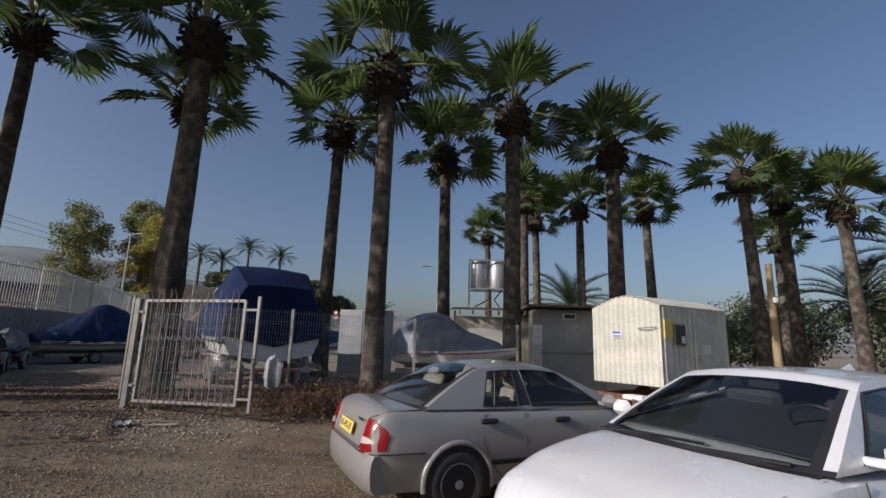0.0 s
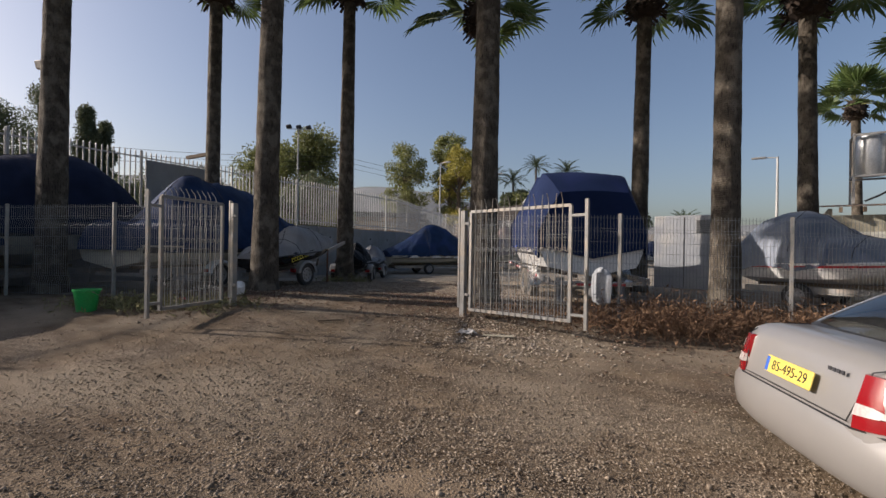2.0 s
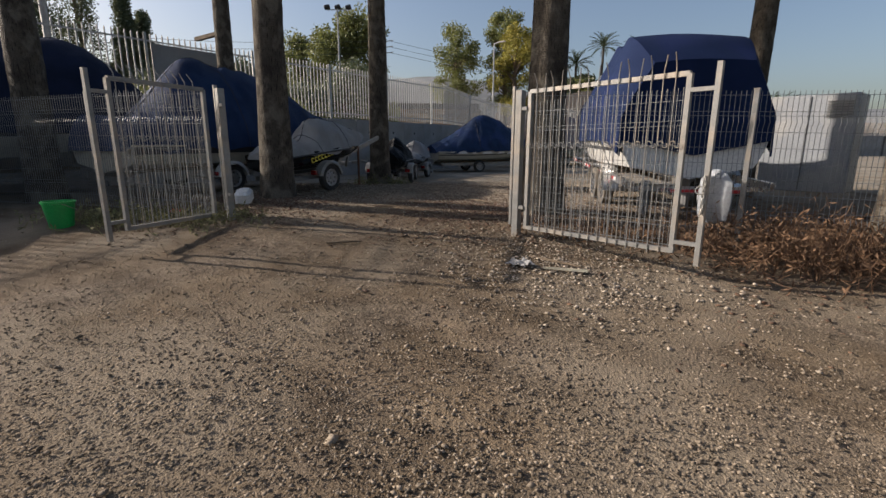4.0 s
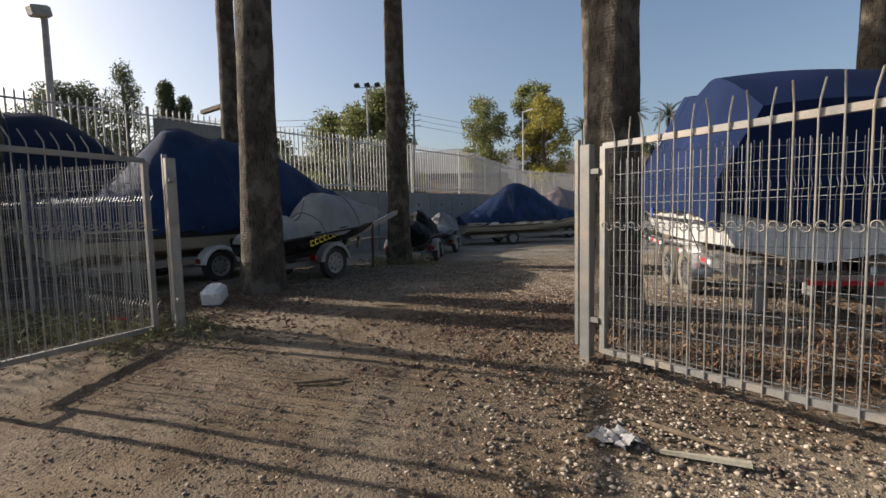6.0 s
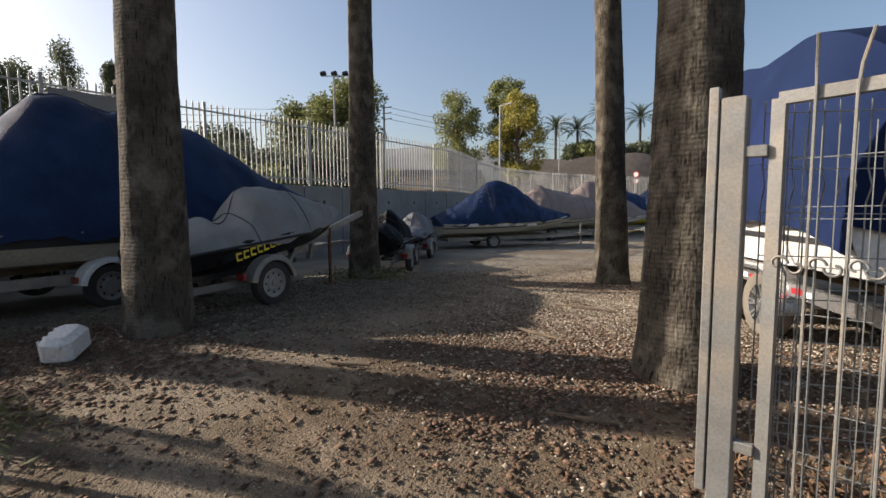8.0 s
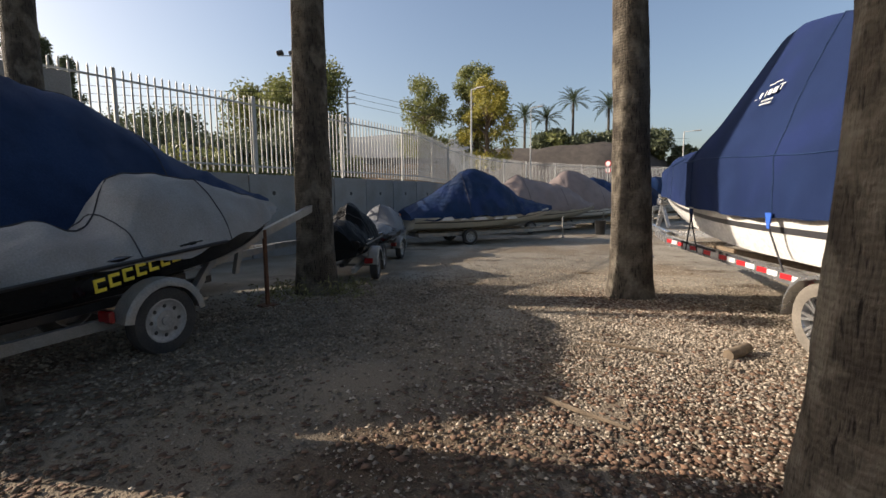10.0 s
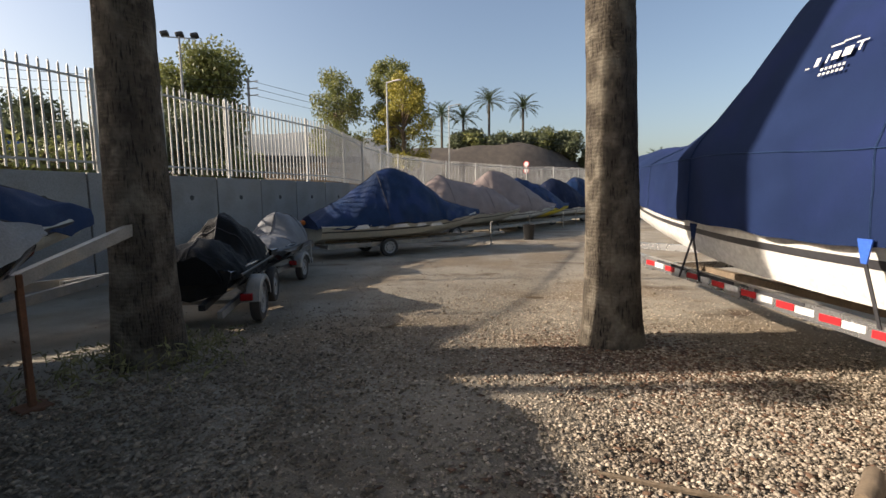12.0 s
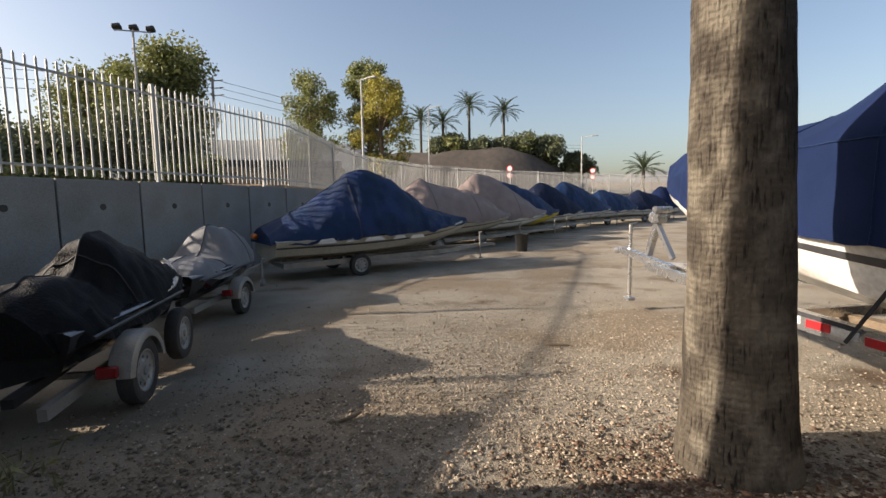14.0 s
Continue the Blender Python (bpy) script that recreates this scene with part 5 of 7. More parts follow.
# boat under a silver cover by the shed
mS = put(-1.35, 14.9, (0.9, -0.42))
sil = thing("motor_boat", "small boat under a shiny silver-grey cover by the shed", "boat", mS, "stored boats")
boat_hull(sil, [(0, 0.9, 0.5, 0.65, 0.95), (1.6, 0.95, 0.5, 0.66, 0.98), (2.8, 0.7, 0.6, 0.8, 1.02), (3.6, 0.05, 0.95, 1.0, 1.1)], M_GELW, M_RED)
boat_cover(sil, [(-0.15, 0.9, 0.85, 1.5, 0.8), (0.4, 0.95, 0.9, 2.0, 0.85), (1.2, 0.95, 0.92, 2.05, 0.8), (2.1, 0.85, 0.95, 1.5, 0.75), (2.9, 0.4, 1.0, 1.3, 0.6), (3.3, 0.05, 1.0, 1.12, 0.5)], M_SILVC, 21, folds=0.06, hem_wave=0.1)
boat_trailer(mS, "small boat trailer among dry brush", (0.7, 0.1, 2.8), (4.3, 0.45), [(1.2, 0.85)], 0.28, 0.17, 0.4)


# ---- jet skis ----
def jet_ski(m, label, cover, hull, seed, hump=(1.55, 1.42), nose=1.15, tilt=0.0, tail=0.95, length=3.2, full=0.45, cover_rows=None, folds=0.03):
    ob = thing("jet_ski", label, "jet ski", m @ Euler((tilt, 0, 0)).to_matrix().to_4x4(), "stored jet skis")
    L = length
    boat_hull(ob, [(0, 0.5, 0.42, 0.52, 0.78), (L * 0.35, 0.57, 0.42, 0.54, 0.8), (L * 0.68, 0.5, 0.46, 0.62, 0.86), (L * 0.88, 0.28, 0.6, 0.76, 0.95), (L, 0.05, 0.85, 0.92, 1.02)], hull)
    boat_cover(ob, [(y * L, w, h, r, k) for y, w, h, r, k in cover_rows] if cover_rows else [(-0.05, 0.36, 0.72, tail - 0.24, 0.6), (0.18, 0.5, 0.73, tail - 0.07, 0.7), (L * 0.25, 0.6, 0.74, tail + 0.06, 0.75), (L * 0.42, 0.6, 0.74, tail + 0.1, 0.7), (L * 0.5, 0.58, 0.76, hump[0], full), (L * 0.6, 0.58, 0.76, hump[0] - 0.02, full + 0.05), (L * 0.7, 0.52, 0.78, hump[1], 0.7), (L * 0.86, 0.36, 0.84, nose + 0.06, 0.75), (L + 0.03, 0.06, 0.92, nose - 0.08, 0.6)], cover, seed, folds=folds, hem_wave=0.05, n=90, across=44)
    s = Shape()
    rows = [(0.585 - 0.0 * t, 0.72 * t) for t in (0, 1)]
    s.tube([(sg * 0.6 if abs(i) < 9 else sg * 0.6, 0.1 + 0.2 * i, 0.735 + 0.004 * i) for sg in (1,) for i in range(11)], 0.018, 5)
    s.tube([(-0.6, 0.1 + 0.2 * i, 0.735 + 0.004 * i) for i in range(11)], 0.018, 5)
    s.make("rub_rail", M_BLACK, ob)
    return ob


def ski_trailer(m, label, axle, tongue_y, tongue_z, radius=0.26, jack=None, spare=None, fend=None, rise=0.0):
    t = thing("jet_ski_trailer", label, "trailer", m, "jet ski trailers")
    for sgn in (-1, 1):
        s = Shape()
        s.beam((sgn * 0.42, 0.1, 0.3), (sgn * 0.42, axle + 0.5, 0.34), 0.06, 0.09)
        s.beam((sgn * 0.42, axle + 0.45, 0.34), (0.0, axle + 1.2, 0.34 + (tongue_z - 0.34) * 0.45), 0.06, 0.09)
        s.make("side_beam", M_GALV, t)
        s = Shape()
        s.beam((sgn * 0.22, 0.1, 0.4), (sgn * 0.2, axle + 0.9, 0.5), 0.08, 0.07)
        s.make("bunk", M_BLACK, t)
        wheel(t, (sgn * 0.68, axle, radius), radius, 0.15, None, None, 0, sgn)
        fender(t, (sgn * 0.68, axle, radius), radius + 0.06, 0.2, fend or M_GALV)
        s = Shape()
        s.box((sgn * 0.62, axle - radius - 0.12, 0.42), (0.16, 0.05, 0.1), bevel=0.012)
        s.make("tail_light", M_LAMPR, t)
    s = Shape()
    s.beam((-0.68, axle, radius), (0.68, axle, radius), 0.05, 0.05)
    s.make("axle", M_GALV, t)
    s = Shape()
    s.beam((0, axle + 1.0, 0.34 + (tongue_z - 0.34) * 0.3), (0, tongue_y, tongue_z), 0.07, 0.1)
    s.make("tongue", M_GALV, t)
    s = Shape()
    s.box((0, tongue_y + 0.05, tongue_z + 0.02), (0.08, 0.22, 0.08), bevel=0.02)
    s.tube([(0, tongue_y + 0.02, tongue_z + 0.04), (0, tongue_y - 0.06, tongue_z + 0.13), (0, tongue_y - 0.16, tongue_z + 0.13)], 0.014, 5)
    s.make("coupling", M_STEELW, t)
    s = Shape()
    s.beam((0, axle + 1.45, 0.45), (0, axle + 1.6, 1.05), 0.06, 0.06)
    s.box((0, axle + 1.62, 1.08), (0.16, 0.16, 0.14), bevel=0.03)
    s.make("winch_stand", M_GALV, t)
    if jack:
        s = Shape()
        s.tube([(0.1, jack, 0.16), (0.1, jack, 0.62)], 0.026, 8)
        s.lathe([(0.02, -0.04), (0.085, -0.035), (0.085, 0.035), (0.02, 0.04)], 12, "x", (0.1, jack, 0.085))
        s.tube([(0.1, jack, 0.62), (0.2, jack, 0.64)], 0.01, 5)
        s.make("jockey_wheel", M_STEELW, t, smooth=True)
    if spare:
        wheel(t, spare, radius, 0.15, None, M_STEELW, 0, 1, name="spare_wheel")
    return t


mK = put(-11.52, 8.0, (-0.25, 0.97), z=0.33)
sea = jet_ski(mK, "black jet ski under a grey cover with a yellow side marking", M_GREYC, M_GLOSSK, 31, (1.47, 1.4), 1.2, radians(4), 1.05, 3.35, folds=0.035, cover_rows=[(-0.01, 0.36, 0.74, 0.85, 0.6), (0.06, 0.5, 0.76, 1.0, 0.6), (0.2, 0.585, 0.76, 1.1, 0.55), (0.36, 0.59, 0.76, 1.14, 0.5), (0.40, 0.59, 0.76, 1.42, 0.45), (0.43, 0.59, 0.76, 1.47, 0.45), (0.52, 0.585, 0.77, 1.49, 0.45), (0.64, 0.54, 0.79, 1.42, 0.5), (0.78, 0.44, 0.84, 1.28, 0.6), (0.92, 0.26, 0.92, 1.15, 0.6), (1.02, 0.07, 0.98, 1.06, 0.6)])
for i in range(7):
    lettering(sea, Matrix.Translation((0.592, 1.22, 0.645)) @ Euler((0, 0, radians(97))).to_matrix().to_4x4() @ Euler((0, radians(-2), 0)).to_matrix().to_4x4(), [(-0.42 + 0.125 * i, 0.012 * i + 0.04, 0.095, 0.028), (-0.42 + 0.125 * i, 0.012 * i - 0.04, 0.095, 0.028), (-0.455 + 0.125 * i, 0.012 * i, 0.025, 0.07)], M_YELLOW, "side_mark")
ski_trailer(mK, "galvanised jet ski trailer with raised tongue on a rusty prop", 1.22, 4.35, 1.28, 0.3)
prop = thing("prop_post", "rusty steel prop under the trailer tongue", "prop", put(-12.28, 11.05))
s = Shape()
s.box((0, 0, 0.5), (0.045, 0.045, 1.02), bevel=0.006)
s.make("shaft", M_RUST, prop)
s = Shape()
s.box((0, 0, 0.015), (0.2, 0.2, 0.03), bevel=0.006)
s.make("foot", M_RUST, prop)
mB = put(-13.33, 12.87, (-0.6, 0.8), z=0.1)
jet_ski(mB @ Matrix.Translation((0, 0.35, 0)), "jet ski under a wrinkled black cover", M_BLACKC, M_GLOSSK, 33, (1.52, 1.44), 1.1, radians(-1), 1.28, 3.3, 0.7, folds=0.055, cover_rows=[(-0.015, 0.36, 0.72, 0.98, 0.6), (0.05, 0.52, 0.7, 1.1, 0.5), (0.2, 0.6, 0.68, 1.17, 0.45), (0.33, 0.6, 0.68, 1.16, 0.4), (0.375, 0.6, 0.69, 1.44, 0.35), (0.42, 0.6, 0.7, 1.5, 0.3), (0.53, 0.58, 0.72, 1.46, 0.35), (0.66, 0.52, 0.75, 1.3, 0.45), (0.82, 0.4, 0.82, 1.1, 0.55), (1.01, 0.07, 0.9, 0.98, 0.6)])
ski_trailer(mB, "grey jet ski trailer with a spare wheel", 0.98, 4.3, 0.48, 0.29, 3.9, (0.62, 2.2, 0.3))
mW = put(-15.65, 15.75, (-0.45, 0.89), z=0.03)
jet_ski(mW, "jet ski under a pale grey cover beside the wall", M_DULLC, M_GLOSSK, 35, (1.45, 1.38), 1.1, 0, 0.95, 3.1)
ski_trailer(mW, "jet ski trailer beside the concrete wall", 1.2, 4.3, 0.45, 0.27, 3.8)


# ---- cars ----
def car(m, label, paint, L, W, body, house, axles, radius, lamps, seats=None, rim=None, handles=(1.05, 2.0), strip=True):
    """body: y, half width, low z, top z stations from the tail; house: rear glass foot, roof rear, roof front, windscreen foot (y, z)."""
    c = thing("car", label, "car", m, "parked cars")
    seats = seats or M_SEAT
    rows = smooth_list(body, 60)
    rings = []
    for y, hw, lo, hi in rows:
        hgt = hi - lo
        half = [(0.0, lo), (hw * 0.8, lo + 0.01), (hw * 0.93, lo + 0.05), (hw * 0.975, lo + hgt * 0.22), (hw, lo + hgt * 0.45), (hw * 0.998, lo + hgt * 0.6), (hw * 0.985, lo + hgt * 0.76), (hw * 0.965, lo + hgt * 0.88), (hw * 0.935, hi - 0.03), (hw * 0.885, hi - 0.006), (hw * 0.8, hi + 0.006), (hw * 0.4, hi + 0.02), (0, hi + 0.024)]
        rings.append([(x, y, z) for x, z in half] + [(-x, y, z) for x, z in reversed(half[1:-1])])
    s = Shape()
    s.loft(rings)
    bodyo = s.make("body", paint, c, smooth=True)
    (y1, z1), (y2, z2), (y3, z3), (y4, z4) = house
    wb, wr = W / 2 * 0.9, W / 2 * 0.68
    zr = max(z2, z3)

    def belt(y):
        return z1 + (z4 - z1) * (y - y1) / (y4 - y1)

    def ztop(y):
        if y < y2:
            t = (y - y1) / (y2 - y1)
            return z1 + (z2 - z1) * (t + 0.16 * t * (1 - t))
        if y > y3:
            t = (y4 - y) / (y4 - y3)
            return z4 + (z3 - z4) * (t + 0.16 * t * (1 - t))
        t = (y - y2) / (y3 - y2)
        return z2 + (z3 - z2) * t + 0.03 * math.sin(math.pi * t)

    def side_x(z, zb):
        return wb - (wb - wr) * min(1.0, max(0.0, (z - zb) / (zr - zb))) ** 1.2

    yc, ym = y1 + (y2 - y1) * 0.95, y2 + (y3 - y2) * 0.52
    knots = [(y1, y1), (yc, y2 + 0.13), (ym, ym), (y4 - 0.26, y3 + 0.06), (y4, y4)]
    us = [0, 0.05, 0.1, 0.2, 0.35, 0.5, 0.65, 0.8, 0.9, 0.95, 1]
    vs = [0, 0.07, 0.25, 0.5, 0.72, 0.9, 1]

    def side_point(sg, k, u, v, out=0.0):
        (b0, t0), (b1, t1) = knots[k], knots[k + 1]
        yb, yt = b0 + (b1 - b0) * u, t0 + (t1 - t0) * u
        zb, zt = belt(yb), ztop(yt)
        z = zb + (zt - zb) * v
        return Vector((sg * (side_x(z, zb) + out), yb + (yt - yb) * v, z))

    def top_point(k, u, sx):
        t0, t1 = knots[k][1], knots[k + 1][1]
        y = t0 + (t1 - t0) * u
        z = ztop(y)
        x = side_x(z, belt(y)) * sx
        r = 1 - abs(sx) ** 2.4
        f = (1 - u) if k == 0 else (u if k == 3 else 0.0)
        return Vector((x, y + (-0.13 if k == 0 else 0.16) * f * r, z + 0.045 * r * (1 - f)))

    def quads(shape, fn, us_, vs_):
        shape.loft([[fn(u, v) for v in vs_] for u in us_], False, False)

    shell, seal = Shape(), Shape()
    for sg in (-1, 1):
        for k in range(4):
            fn = lambda u, v: side_point(sg, k, u, v)
            if k in (0, 3):
                quads(shell, fn, us, vs)
                continue
            quads(shell, fn, us, vs[:2])
            quads(shell, fn, us, vs[-2:])
            post_u, open_u = (us[-3:], us[:2]) if k == 1 else (us[:3], us[-2:])
            quads(seal, fn, post_u, vs[1:-1])
            quads(shell if k == 1 else seal, fn, open_u, vs[1:-1])
            gl = Shape()
            quads(gl, lambda u, v: side_point(sg, k, u, v, -0.008), us[1:-2] if k == 1 else us[2:-1], vs[1:-1])
            gl.make("rear_side_window" if k == 1 else "front_side_window", M_GLASS, c, smooth=True).visible_shadow = False
            u0, u1 = (0.05, 0.9) if k == 1 else (0.1, 0.95)
            seal.tube([side_point(sg, k, u, v, 0.002) for u, v in ((u0, 0.07), (u0, 0.5), (u0, 0.9), ((u0 + u1) / 2, 0.9), (u1, 0.9), (u1, 0.5), (u1, 0.07), ((u0 + u1) / 2, 0.07), (u0, 0.07))], 0.009, 5)
        q = Shape()
        q.tube([side_point(sg, 1, 0.32, v, 0.0) for v in (0.07, 0.5, 0.9)], 0.012, 5)
        q.make("window_bar", M_BLACK, c)
    sx = [-1, -0.97, -0.93, -0.86, -0.6, -0.3, 0, 0.3, 0.6, 0.86, 0.93, 0.97, 1]
    for k in (1, 2):
        quads(shell, lambda u, v: top_point(k, u, v), us, sx)
    for k, name in ((0, "rear_window"), (3, "windshield")):
        fn = lambda u, v: top_point(k, u, v)
        rim_u = us[:2] if k == 0 else us[-2:]
        roof_u = us[-3:] if k == 0 else us[:2]
        glass_u = us[1:-2] if k == 0 else us[1:-1]
        quads(shell, fn, roof_u, sx)
        quads(seal, fn, rim_u, sx)
        for edge, which in ((sx[:3], shell), (sx[-3:], shell), (sx[2:4], seal), (sx[-4:-2], seal)):
            quads(which, fn, glass_u, edge)
        gl = Shape()
        quads(gl, fn, glass_u, sx[3:-3])
        gl.make(name, M_GLASS, c, smooth=True).visible_shadow = False
    shell.make("roof", paint, c, smooth=True)
    seal.make("window_seal", M_BLACK, c)
    for sg in (-1, 1):
        for hy in handles:
            s = Shape()
            s.box((sg * (W / 2 * 0.985), hy, belt(hy) - 0.105), (0.05, 0.2, 0.055), bevel=0.022)
            s.make("door_handle", M_BLACK, c, smooth=True)
        if strip:
            s = Shape()
            s.box((sg * (W / 2 + 0.004), (axles[0] + axles[1]) / 2, 0.47), (0.02, axles[1] - axles[0] - 0.72, 0.045), bevel=0.008)
            s.make("side_strip", M_BLACK, c)
        s = Shape()
        s.box((sg * (wb + 0.16), y4 - 0.36, belt(y4) + 0.1), (0.2, 0.1, 0.13), bevel=0.045)
        s.box((sg * (wb + 0.03), y4 - 0.34, belt(y4) + 0.05), (0.12, 0.06, 0.05), bevel=0.012)
        s.make("mirror", paint, c, smooth=True)
        s = Shape()
        for yy, kick in ((yc + 0.03, 0.1), (ym, 0.0), (y4 - 0.2, 0.0)):
            s.tube([(sg * W / 2 * 0.94, yy, belt(yy) - 0.03), (sg * W / 2 * 0.998, yy - kick * 0.3, 0.66), (sg * W / 2 * 0.995, yy + kick, 0.42), (sg * W / 2 * 0.975, yy + kick * 2.2, 0.28)], 0.0035, 4)
        s.make("door_gap", M_BLACK, c)
        for wy in axles:
            arch = Shape()
            prof = [(sg * (W / 2 * 0.985), wy + math.cos(a) * (radius + 0.06), radius + math.sin(a) * (radius + 0.06)) for a in [radians(k) for k in range(-20, 201, 11)]]
            n = len(prof)
            arch.add(prof + [(p[0] * 1.006 + sg * 0.008, p[1], p[2]) for p in prof] + [(sg * W / 2 * 1.008 + sg * 0.008, wy, radius * 0.6)], [(n + i, n + i + 1, 2 * n) for i in range(n - 1)])
            arch.make("wheel_well", M_BLACK, c)
            lip = Shape()
            lip.tube([(p[0] + sg * 0.004, p[1] * 1.0, p[2] + 0.01) for p in prof[1:-1]], 0.026, 8)
            lip.make("arch_lip", paint, c, smooth=True)
            wheel(c, (sg * (W / 2 - 0.07), wy, radius), radius, 0.19, None, rim, 0, sg)
    # cabin: a dark sheet just above the belt stands for the shaded inside
    s = Shape()
    s.loft([[(x * wb * 0.9, y, belt(y) + 0.03) for x in (-1, 0, 1)] + [(x * wb * 0.9, y, belt(y) + 0.04) for x in (1, 0, -1)] for y in (y1 + 0.1, (y1 + y4) / 2, y4 - 0.1)])
    s.make("cabin_floor", M_DARKIN, c)
    for sx_ in (-0.36, 0.36):
        for sy in (ym + 0.1, y2 + 0.02):
            s = Shape()
            s.box((sx_, sy, belt(sy) + 0.07), (0.44, 0.13, 0.2), Euler((radians(-12), 0, 0)).to_matrix().to_4x4(), bevel=0.05)
            s.box((sx_, sy - 0.03, belt(sy) + 0.22), (0.25, 0.09, 0.13), bevel=0.04)
            s.make("seat", seats, c, smooth=True)
    s = Shape()
    s.tube([(-0.36 + 0.18 * math.cos(a), y4 - 0.75 + 0.06 * math.sin(a), belt(y4 - 0.75) + 0.08 + 0.15 * math.sin(a)) for a in [k * 0.42 for k in range(16)]], 0.014, 5)
    s.make("steering_wheel", M_BLACK, c)
    s = Shape()
    s.box((0, y3 - 0.02, z3 - 0.1), (0.22, 0.03, 0.07), bevel=0.012)
    s.make("inside_mirror", M_BLACK, c)
    for nm, mat_, boxes in lamps:
        s = Shape()
        for cen, size, turn in boxes:
            s.box(cen, size, Euler((0, 0, radians(turn))).to_matrix().to_4x4(), bevel=0.03)
        s.make(nm, mat_, c, smooth=True)
    return c, bodyo


mC = put(-0.76, 5.175, (0.894, 0.448), z=-0.16)
silver, _ = car(mC, "silver four-door sedan parked on the gravel with a yellow plate", M_SILVER, 4.3, 1.7,
    [(-0.115, 0.70, 0.32, 0.56), (-0.085, 0.765, 0.28, 0.72), (-0.02, 0.795, 0.25, 0.90), (0.05, 0.815, 0.23, 0.945), (0.3, 0.835, 0.21, 0.96), (0.7, 0.845, 0.2, 0.95), (1.6, 0.85, 0.2, 0.93), (2.5, 0.85, 0.2, 0.92), (2.95, 0.845, 0.2, 0.91), (3.6, 0.82, 0.22, 0.82), (4.05, 0.74, 0.26, 0.70), (4.2, 0.62, 0.32, 0.55)],
    [(0.44, 0.965), (1.08, 1.33), (2.0, 1.35), (2.95, 0.925)], (0.78, 3.39), 0.3, [], handles=(1.12, 2.02))
for sg in (-1, 1):
    for nm, mat_, lo, hi, x0, x1, up in (("tail_light", M_LAMPR, 0.605, 0.885, 0, 7, 0.0), ("reversing_light", M_LAMPC, 0.675, 0.735, 0, 4, 0.005)):
        s = Shape()
        plan = [(0.60, -0.118), (0.645, -0.112), (0.69, -0.098), (0.73, -0.075), (0.765, -0.045), (0.79, -0.005), (0.806, 0.035), (0.815, 0.065)][x0:x1 + 1]
        rows = []
        for k, (px, py) in enumerate(plan):
            top = hi - (0.0 if k < 3 else 0.012 * (k - 2) ** 1.5)
            zs = [lo + 0.004 * k, lo + (top - lo) * 0.35, lo + (top - lo) * 0.7, top]
            rows.append([(sg * (px + up + 0.008), py + 0.30 * max(0.0, z - 0.66) - 0.008 - up, z) for z in zs] + [(sg * (px - 0.1), py + 0.2, zs[-1]), (sg * (px - 0.1), py + 0.2, zs[0])])
        s.loft(rows)
        s.make(nm, mat_, silver, smooth=True)
s = Shape()
s.loft([[(x * wd, y0 - 0.075 * (1 - abs(x) ** 4), z) for wd, y0, z in ((0.80, -0.02, 0.26), (0.825, -0.07, 0.32), (0.835, -0.085, 0.44), (0.835, -0.075, 0.54), (0.82, -0.045, 0.59), (0.78, 0.12, 0.595), (0.78, 0.12, 0.26))] for x in [k / 10 - 1 for k in range(21)]])
s.make("rear_bumper", M_SILVER, silver, smooth=True)
s = Shape()
for sg in (-1, 1):
    s.tube([(sg * 0.60, -0.12, 0.598), (sg * 0.78, -0.06, 0.60), (sg * 0.838, 0.1, 0.60), (sg * 0.848, 0.44, 0.598)], 0.006, 4)
s.tube([(-0.6, -0.125, 0.598), (0.6, -0.125, 0.598)], 0.006, 4)
s.make("bumper_gap", M_BLACK, silver)
pl = Shape()
pl.box((0, -0.115, 0.745), (0.52, 0.012, 0.115), Euler((radians(-14), 0, 0)).to_matrix().to_4x4(), bevel=0.004)
plate = pl.make("number_plate", M_PLATE, silver)
fc = bpy.data.curves.new("plate_text", "FONT")
fc.body, fc.size, fc.align_x, fc.align_y, fc.extrude = "85-495-29", 0.095, "CENTER", "CENTER", 0.001
to = new("plate_text", fc)
me_t = bpy.data.meshes.new_from_object(to)
bpy.data.objects.remove(to)
me_t.materials.clear()
me_t.materials.append(M_BLACK)
piece("plate_text", me_t, plate, "black digits", Matrix.Translation((0.02, -0.1225, 0.745)) @ Euler((radians(76), 0, 0)).to_matrix().to_4x4())
s = Shape()
s.box((-0.235, -0.1215, 0.745), (0.035, 0.003, 0.1), Euler((radians(-14), 0, 0)).to_matrix().to_4x4())
s.make("plate_band", M_BLUEP, plate)
lettering(silver, Matrix.Translation((0.42, -0.075, 0.855)), bars(4, -0.07, 0, 0.025, 0.022, 0.012), M_STRAP, "badge")
s = Shape()
s.tube([(-0.74, 0.42, 0.962), (-0.735, 0.1, 0.955), (-0.64, -0.045, 0.9), (-0.56, -0.12, 0.62), (0.56, -0.12, 0.62), (0.64, -0.045, 0.9), (0.735, 0.1, 0.955), (0.74, 0.42, 0.962)], 0.0045, 4)
s.make("boot_gap", M_BLACK, silver)

